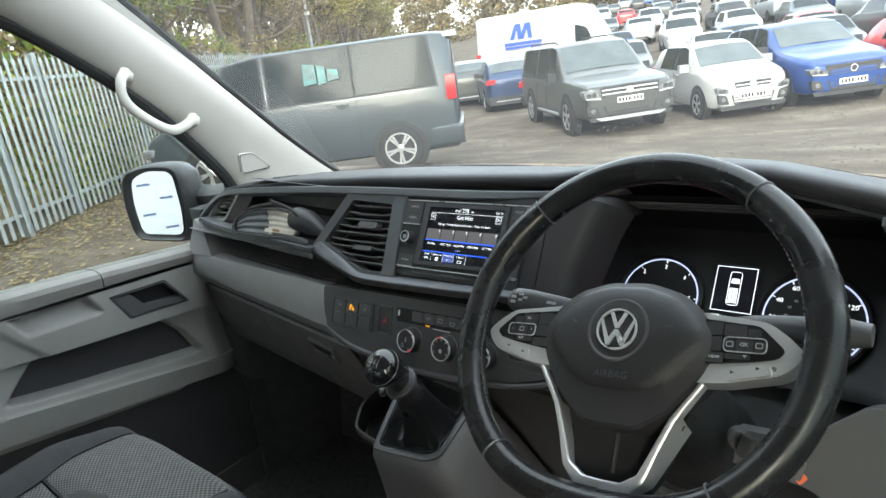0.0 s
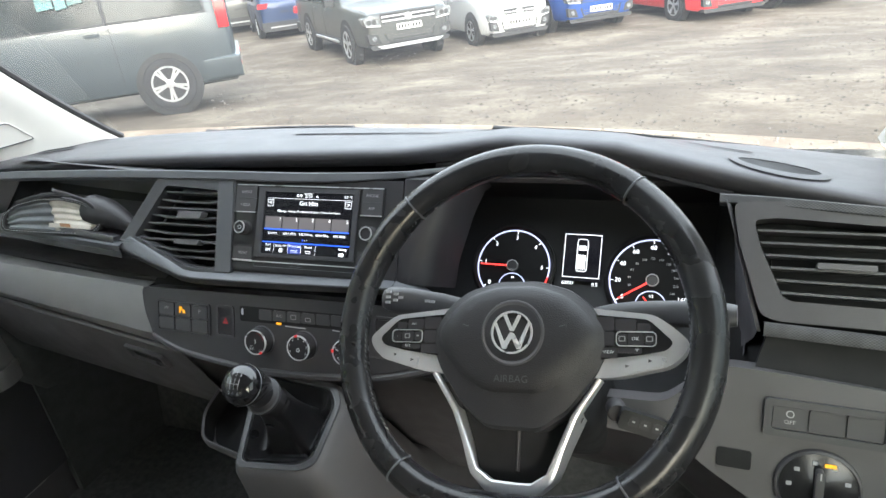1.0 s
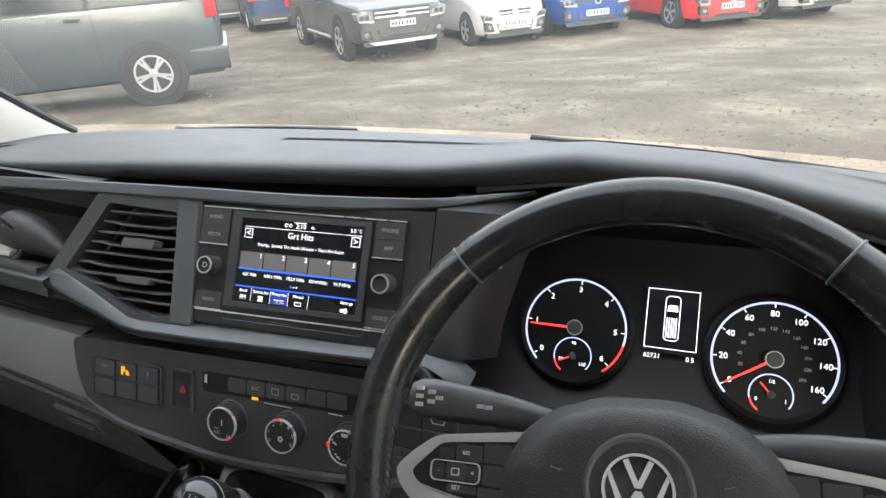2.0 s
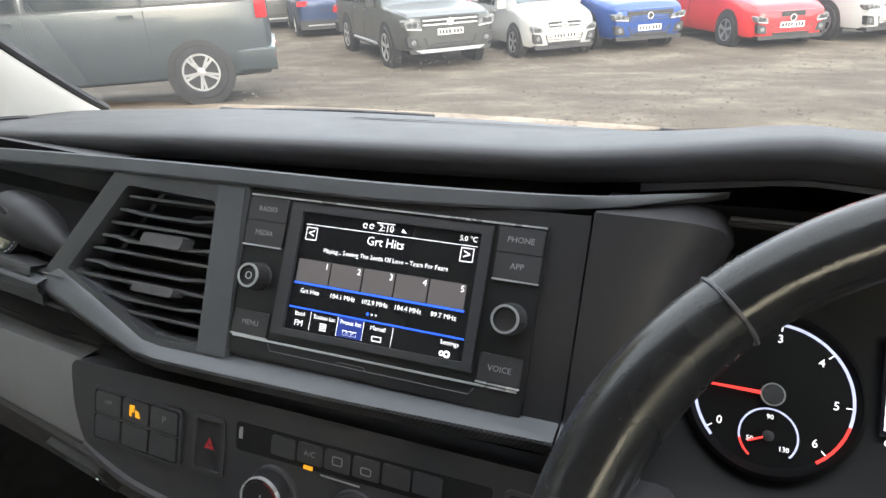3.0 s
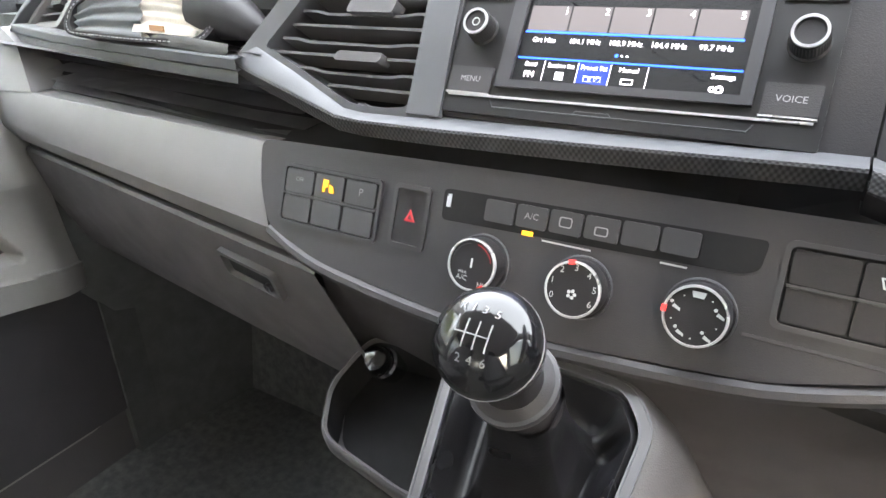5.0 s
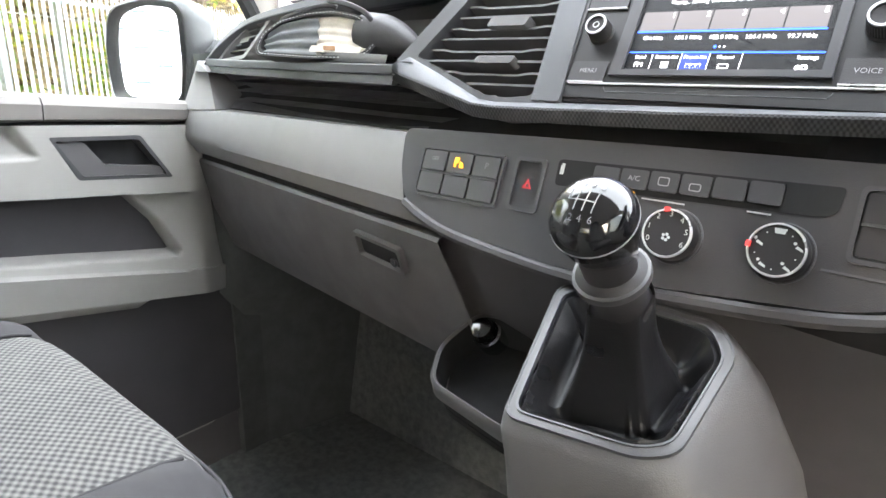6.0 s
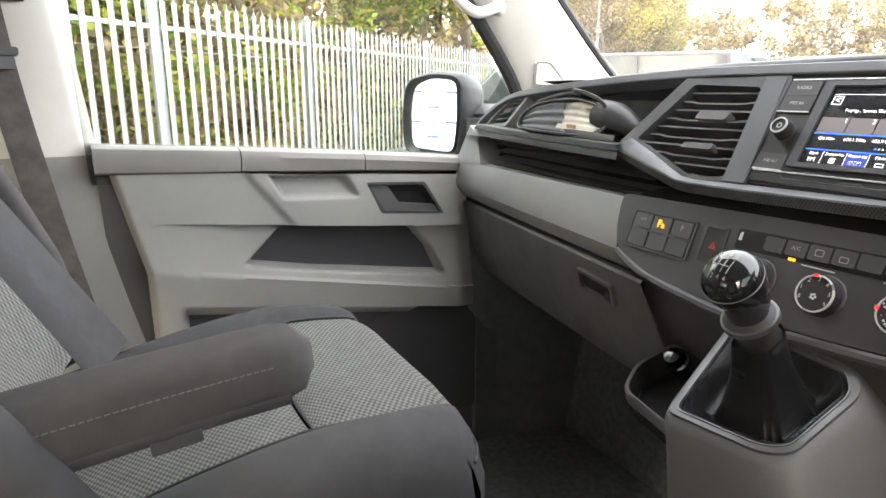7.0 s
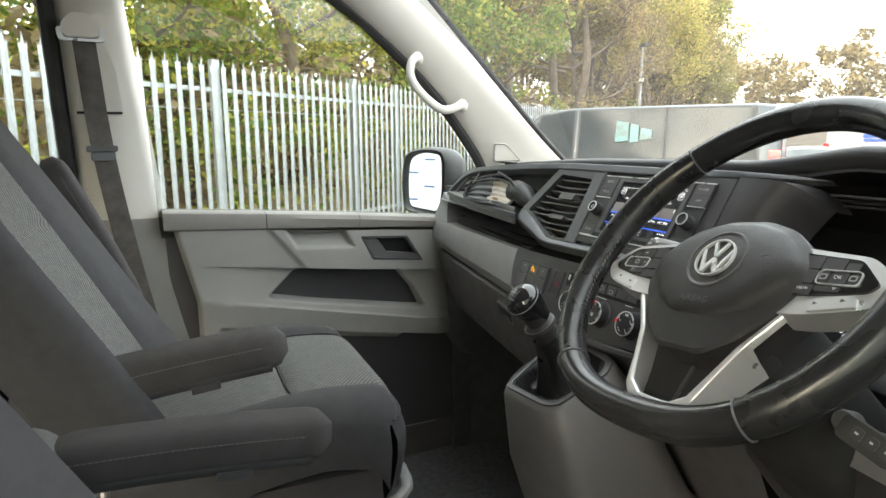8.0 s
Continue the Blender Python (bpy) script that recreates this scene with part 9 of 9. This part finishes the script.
    # door gaps and handles
    for s in (-1, 1):
        for y0, y1, *_ in windows[:2]:
            yy = y0 + 0.10
            zb = body.belt(yy) - 0.09
            fs2 = Frame((s * (body.half(yy) + 0.002), yy, zb), (s, 0, 0), (0, 1, 0))
            plate("door_handle", fs2, rrect(-0.02, 0.17, -0.018, 0.018, 0.012), -0.01, 0.022, colour, root, 0.006)
            bm = bmesh.new()
            tube(bm, [(s * (body.half(y0) + 0.001) * f, y0 - 0.04, z) for f, z in ((0.985, body.low + 0.15), (1.0, body.low + 0.32), (1.0, body.low + 0.5), (0.985, body.belt(y0) - 0.03))], 0.006, 5)
            part("door_gap", bm, CLAD, root)
    return root


def place(ob, x, y, heading, lift=0.0, size=1.0):
    """heading: the way the vehicle faces, as a vector in plan."""
    a = math.atan2(heading[1], heading[0]) - math.pi / 2
    ob.matrix_basis = Matrix.Translation((x, y, ground_z(x, y) + lift)) @ Matrix.Rotation(a, 4, "Z") @ Matrix.Scale(size, 4)
    return ob


GREYP = paint("grey_metallic_paint", (0.040, 0.050, 0.056), 0.2)
GREYP2 = paint("warm_grey_paint", (0.062, 0.064, 0.062), 0.2)
WHITEP = paint("white_paint", (0.33, 0.33, 0.325), 0.0)
BLUEP = paint("blue_paint", (0.012, 0.048, 0.20), 0.3)
NAVYP = paint("navy_paint", (0.018, 0.036, 0.09), 0.3)
REDP = paint("red_paint", (0.55, 0.025, 0.03), 0.1)
SILVERP = paint("silver_paint", (0.45, 0.47, 0.48), 0.6)
BLACKP = paint("black_paint", (0.02, 0.02, 0.023), 0.3)

# the grey window van parked alongside
vb = Body(4.86, 1.90, [(-2.43, 1.88), (-2.36, 1.94), (-2.1, 1.965), (0.5, 1.975), (1.00, 1.90), (1.72, 1.22), (1.87, 1.14), (2.33, 0.98), (2.43, 0.86)], [(-2.43, 1.18), (1.1, 1.16), (1.8, 1.08), (2.43, 0.86)], 0.24, 0.155, 0.80, 0.93)
van = vehicle("grey_van", "dark grey metallic window van with silver alloys and tinted windows", "van", GREYP, vb, 0.345, 1.45, -1.55, [(0.42, 1.34, 0.0, -0.40), (-0.95, 0.32, 0.0, 0.0), (-2.20, -1.00, 0.08, 0.0)], [(1.64, 1.04, "windscreen")], rear=False, tailz=1.15, plate_z=0.5)
fb = Frame((0, -2.475, 0), (0, -1, 0), (1, 0, 0))
part("tailgate_window", slab(bmesh.new(), fb, rounded([(-0.72, 1.20), (0.72, 1.20), (0.66, 1.80), (-0.66, 1.80)], 0.06), -0.01, 0.012, 0.004), CARGLASS, van, "dark tailgate window")
part("spoiler", slab(bmesh.new(), fb, [(-0.74, 1.86), (0.74, 1.86), (0.72, 1.94), (-0.72, 1.94)], -0.1, 0.11, 0.02), GREYP, van, "roof spoiler")
for s in (-1, 1):
    out = [(s * 0.83, 0.97), (s * 0.945, 0.97), (s * 0.930, 1.33), (s * 0.83, 1.33)]
    part("tail_light", slab(bmesh.new(), fb, rounded(out if s > 0 else out[::-1], 0.02), -0.13, 0.012, 0.01), TAIL, van, "tall red tail light")
    fs2 = Frame((s * 0.952, 0, 0), (s, 0, 0), (0, 1, 0))
    plate("side_crease", fs2, rect(-2.3, 1.5, 1.085, 1.095), -0.01, 0.003, CLAD, van, 0.001)
    plate("slide_rail", fs2, rect(-2.30, -0.98, 1.035, 1.055), -0.02, 0.004, CLAD, van, 0.002, "sliding door rail")
    plate("sill_trim", fs2, rect(-1.05, 0.98, 0.25, 0.33), -0.05, 0.012, CLAD, van, 0.01)
    plate("side_moulding", fs2, rect(-1.05, 0.98, 0.46, 0.53), -0.02, 0.008, GREYP, van, 0.004)
    for yy in (1.45, -1.55):
        part("arch_lip", ringplate(bmesh.new(), fs2, circle(yy, 0.345, 0.490, 30, 0, 180), circle(yy, 0.345, 0.438, 30, 0, 180), -0.03, 0.022, 0.006), GREYP, van)
part("rear_bumper", slab(bmesh.new(), fb, rounded([(-0.93, 0.30), (0.93, 0.30), (0.95, 0.60), (-0.95, 0.60)], 0.05), -0.42, 0.06, 0.04), GREYP, van, "rear bumper")
for s in (-1, 1):
    plate("reflector", fb, rect(s * 0.78 - 0.11, s * 0.78 + 0.11, 0.46, 0.50), 0.055, 0.066, TAIL, van, 0.002, "red reflector")
# mottled teal patches laid over the pane stand for a reflection in it
TEAL = material("teal_reflection", (0.012, 0.15, 0.155), 0.3, rgb2=(0.015, 0.055, 0.06), mottle_scale=7)
FTL = Frame((-0.872, -0.55, 1.58), (-1, 0, 0.155), (0, -1, 0))
for u0, u1, v0, v1 in ((-0.30, -0.10, -0.15, 0.17), (-0.085, 0.05, -0.16, 0.13), (0.065, 0.24, -0.12, 0.06)):
    plate("window_reflection", FTL, [(u0, v0), (u1, v0 + 0.02), (u1 - 0.01, v1 - 0.03), (u0 + 0.01, v1)], 0.02, 0.024, TEAL, van, 0, "teal reflection painted as a patch on the window")
place(van, -8.50, 6.84, (-0.797, -0.603), 0.09)

# pickup with a hard canopy
pb = Body(5.25, 1.95, [(-2.62, 1.72), (-2.50, 1.80), (0.30, 1.83), (0.60, 1.78), (1.32, 1.20), (1.45, 1.16), (2.40, 1.06), (2.62, 0.98)], [(-2.62, 1.12), (1.3, 1.10), (2.62, 0.98)], 0.34, 0.20, 0.86, 0.95)
pick = vehicle("pickup_truck", "grey pickup truck with a matching canopy and chrome grille", "pickup", GREYP2, pb, 0.385, 1.65, -1.45, [(0.12, 0.92, 0.0, -0.30), (-0.78, 0.02, 0.0, 0.0), (-2.3, -0.95, 0.08, -0.05)], [(1.26, 0.64, "windscreen")], lamps=(0.7, 0.20, 0.40), grille=(0.78, 0.97, 0.66, 2), plate_z=0.70, clad=0.02)
for s in (-1, 1):
    bm = bmesh.new()
    tube(bm, [(s * 0.93, -0.95, 0.40), (s * 0.98, -0.7, 0.40), (s * 0.98, 0.9, 0.40), (s * 0.93, 1.15, 0.40)], 0.035, 8)
    part("side_step", bm, ALLOY, pick, "silver side step")
    bm = bmesh.new()
    tube(bm, [(s * 0.66, -2.2, 1.83), (s * 0.67, -2.1, 1.88), (s * 0.67, 0.1, 1.89), (s * 0.66, 0.25, 1.84)], 0.016, 8)
    part("roof_rail", bm, CLAD, pick)
fp = Frame((0, 2.675, 0), (0, 1, 0), (-1, 0, 0))
plate("skid_plate", fp, rounded([(-0.60, 0.335), (0.60, 0.335), (0.72, 0.40), (-0.72, 0.40)], 0.03), 0.0, 0.022, SILVERP, pick, 0.006, "grey bumper insert")
place(pick, -7.14, 13.95, (0.71, -0.704))

hb = Body(3.48, 1.62, [(-1.74, 1.02), (-1.66, 1.12), (-1.30, 1.38), (-0.9, 1.45), (0.10, 1.46), (0.36, 1.40), (0.98, 0.98), (1.10, 0.94), (1.60, 0.80), (1.74, 0.70)], [(-1.74, 0.98), (1.0, 0.92), (1.74, 0.70)], 0.20, 0.28, 0.80, 0.88)
hatch = vehicle("hatchback", "small white hatchback with black lower grille", "car", WHITEP, hb, 0.30, 1.10, -1.24, [(-0.16, 0.62, 0.0, -0.34), (-1.05, -0.24, 0.10, 0.0)], [(0.92, 0.40, "windscreen"), (-1.62, -1.34, "rear_screen")], lamps=(0.7, 0.16, 0.36), grille=(0.60, 0.70, 0.52, 1), plate_z=0.44)
place(hatch, -4.60, 15.03, (0.65, -0.757))

sb = Body(4.51, 1.83, [(-2.25, 1.08), (-2.15, 1.22), (-1.70, 1.52), (-1.2, 1.60), (0.0, 1.62), (0.35, 1.57), (1.05, 1.10), (1.2, 1.06), (2.05, 0.94), (2.25, 0.82)], [(-2.25, 1.06), (1.1, 1.04), (2.25, 0.82)], 0.24, 0.27, 0.82, 0.9)
suv = vehicle("suv", "bright blue family suv with black mesh grille", "car", BLUEP, sb, 0.35, 1.38, -1.29, [(-0.10, 0.66, 0.0, -0.34), (-1.02, -0.20, 0.0, 0.0), (-1.75, -1.12, 0.16, -0.02)], [(0.98, 0.40, "windscreen"), (-2.10, -1.72, "rear_screen")], lamps=(0.7, 0.15, 0.45), grille=(0.60, 0.80, 0.66, 0), plate_z=0.47, clad=0.05)
place(suv, -3.33, 16.60, (0.61, -0.79))
rear_suv = vehicle("suv", "navy blue suv seen from behind with a yellow plate", "car", NAVYP, sb, 0.35, 1.38, -1.29, [(-0.10, 0.66, 0.0, -0.34), (-1.02, -0.20, 0.0, 0.0)], [(0.98, 0.40, "windscreen"), (-2.12, -1.70, "rear_screen")], plate_z=0.60, clad=0.05, tail_w=0.2, tail_h=0.14, tailz=0.98)
place(rear_suv, -12.5, 18.6, (-0.649, 0.761), 0, 0.95)
gb = Body(4.21, 1.76, [(-2.10, 1.02), (-2.0, 1.16), (-1.50, 1.42), (-1.0, 1.48), (0.05, 1.48), (0.38, 1.43), (1.10, 1.0), (1.22, 0.97), (1.95, 0.82), (2.10, 0.70)], [(-2.10, 1.0), (1.1, 0.95), (2.10, 0.70)], 0.19, 0.28, 0.82, 0.88)
golf = vehicle("hatchback", "bright red hatchback with black honeycomb grille", "car", REDP, gb, 0.32, 1.30, -1.28, [(-0.20, 0.72, 0.0, -0.36), (-1.15, -0.28, 0.10, 0.0)], [(1.04, 0.42, "windscreen"), (-1.96, -1.54, "rear_screen")], lamps=(0.7, 0.15, 0.36), grille=(0.46, 0.70, 0.34, 0), plate_z=0.45)
place(golf, -0.45, 17.2, (0.55, -0.835))
wsuv = vehicle("suv", "pale silver-white suv with dark alloys", "car", WHITEP, sb, 0.36, 1.38, -1.29, [(-0.10, 0.66, 0.0, -0.34), (-1.02, -0.20, 0.0, 0.0)], [(0.98, 0.40, "windscreen"), (-2.10, -1.72, "rear_screen")], lamps=(0.7, 0.13, 0.45), grille=(0.62, 0.74, 0.5, 0), plate_z=0.47, clad=0.05)
place(wsuv, 1.1, 18.3, (0.681, -0.732))
dsuv = vehicle("suv", "dark grey suv half hidden behind the van", "car", GREYP2, sb, 0.35, 1.38, -1.29, [(-0.10, 0.66, 0.0, -0.34), (-1.02, -0.20, 0.0, 0.0)], [(0.98, 0.40, "windscreen"), (-2.12, -1.70, "rear_screen")], plate_z=0.60, clad=0.05, tail_w=0.2, tail_h=0.14, tailz=0.98)
place(dsuv, -15.6, 20.6, (-0.649, 0.761), 0, 0.97)

# tall white panel van with a blue sign
mb = Body(5.6, 2.05, [(-2.8, 2.70), (-2.7, 2.76), (1.2, 2.78), (1.55, 2.66), (2.15, 1.50), (2.30, 1.36), (2.65, 1.16), (2.8, 1.0)], [(-2.8, 1.35), (1.9, 1.30), (2.8, 1.0)], 0.28, 0.07, 0.82, 0.98)
mb.brow = 0.72
pv = vehicle("panel_van", "tall white panel van with a blue sign on its side", "van", WHITEP, mb, 0.36, 1.85, -1.55, [(1.15, 1.85, 0.0, -0.25)], [(2.10, 1.60, "windscreen")], plate_z=0.6, tail_h=0.4, tailz=1.2, tail_w=0.06)
SIGN = material("sign_blue", (0.03, 0.08, 0.42), 0.5, mottle=0.1)
for s in (-1, 1):
    fs2 = Frame((s * 0.985, -0.9, 2.0), (s, 0, 0.06), (0, s, 0))
    for du in (-0.30, 0.10):
        out = [(du - 0.22, -0.20), (du - 0.06, -0.20), (du + 0.04, 0.10), (du + 0.10, 0.10), (du + 0.12, -0.20), (du + 0.28, -0.20), (du + 0.24, 0.36), (du + 0.02, 0.36)]
        part("sign_shape", slab(bmesh.new(), fs2, out, -0.01, 0.02), SIGN, pv, "blue peaked sign shape")
    for v, w, h in ((-0.36, 0.75, 0.055), (-0.50, 0.72, 0.04)):
        plate("sign_bar", fs2, rect(-w, w, v - h, v + h), -0.01, 0.018, SIGN, pv, 0, "blue sign bar")
place(pv, -15.37, 26.99, (0.968, 0.249), 0, 1.167)

# rows of cars standing further up the yard
far = []
for nm, lab, col, bd, fyy, ryy in (("far_car", "white car standing in the far rows", WHITEP, hb, 1.10, -1.24), ("far_car", "silver car standing in the far rows", SILVERP, sb, 1.38, -1.29), ("far_car", "dark car standing in the far rows", BLACKP, gb, 1.30, -1.28), ("far_car", "blue car standing in the far rows", BLUEP, gb, 1.30, -1.28), ("far_car", "red car standing in the far rows", REDP, hb, 1.10, -1.24), ("far_car", "white suv standing in the far rows", WHITEP, sb, 1.38, -1.29), ("far_car", "grey car standing in the far rows", GREYP, gb, 1.30, -1.28)):
    r = thing(nm, lab, "car", (0, 0, 0), "cars in the far rows")
    part("body", bd.mesh(20), col, r, "", 50)
    for s in (-1, 1):
        part("side_window", bd.side_glass(-bd.L * 0.28, bd.L * 0.15, s, n=4, rake0=0.1, rake1=-0.3), CARGLASS, r)
    part("windscreen", bd.screen(bd.L * 0.235, bd.L * 0.095, n=4), CARGLASS, r)
    part("rear_screen", bd.screen(-bd.L * 0.46, -bd.L * 0.38, n=3), CARGLASS, r)
    for yy in (fyy, ryy):
        for s in (-1, 1):
            fr = Frame((s * bd.W / 2, yy, 0.31), (s, 0, 0), (0, 1, 0))
            part("wheel", lathe(bmesh.new(), fr, 0, 0, ((0.31, -0.2), (0.31, 0.0), (0.28, 0.02), (0.2, 0.02), (0.02, 0.01)), 14), TYRE, r)
    for s in (-1, 1):
        nh, zt = bd.half(bd.L / 2), bd.top(bd.L / 2)
        part("headlight", slab(bmesh.new(), Frame((0, bd.L / 2, zt - 0.1), (0, 1, 0), (-1, 0, 0)), rect(min(s * nh * 0.7, s * nh * 1.08), max(s * nh * 0.7, s * nh * 1.08), -0.08, 0.04), -0.2, 0.008), LENS, r)
    far.append(r)
rng = random.Random(17)
used = [False] * len(far)
for row, d in enumerate((24, 30, 37, 45, 54, 64, 76, 88, 100)):
    a = -34.0 if row > 0 else -24.0
    while a < (14 if row > 1 else -5):
        x, y = math.sin(radians(a)) * d, math.cos(radians(a)) * d
        a += math.degrees(2.6 / d) * rng.uniform(0.95, 1.25)
        if rng.random() < 0.08 or math.hypot(x + 15.4, y - 27) < 5.2:
            continue
        k = rng.choices(range(7), (5, 3, 3, 2, 1, 4, 3))[0]
        face = (0.45 + rng.uniform(-0.06, 0.06), -0.89) if row % 2 == 0 else (-0.45, 0.89 + rng.uniform(-0.06, 0.06))
        ob = far[k] if not used[k] else copy_thing(far[k], Matrix.Identity(4))
        used[k] = True
        place(ob, x, y, face, 0.0, rng.uniform(0.97, 1.03))

# low building and wall at the top of the yard
bm = bmesh.new()
block(bm, -60, 40, 118, 122, 4.0, 10.2)
tagged(part("far_wall", bm, material("far_cladding", (0.22, 0.24, 0.25), 0.8, mottle=0.15, mottle_scale=0.3), None, "long grey clad wall at the top of the yard"), category="wall", kind="structure")
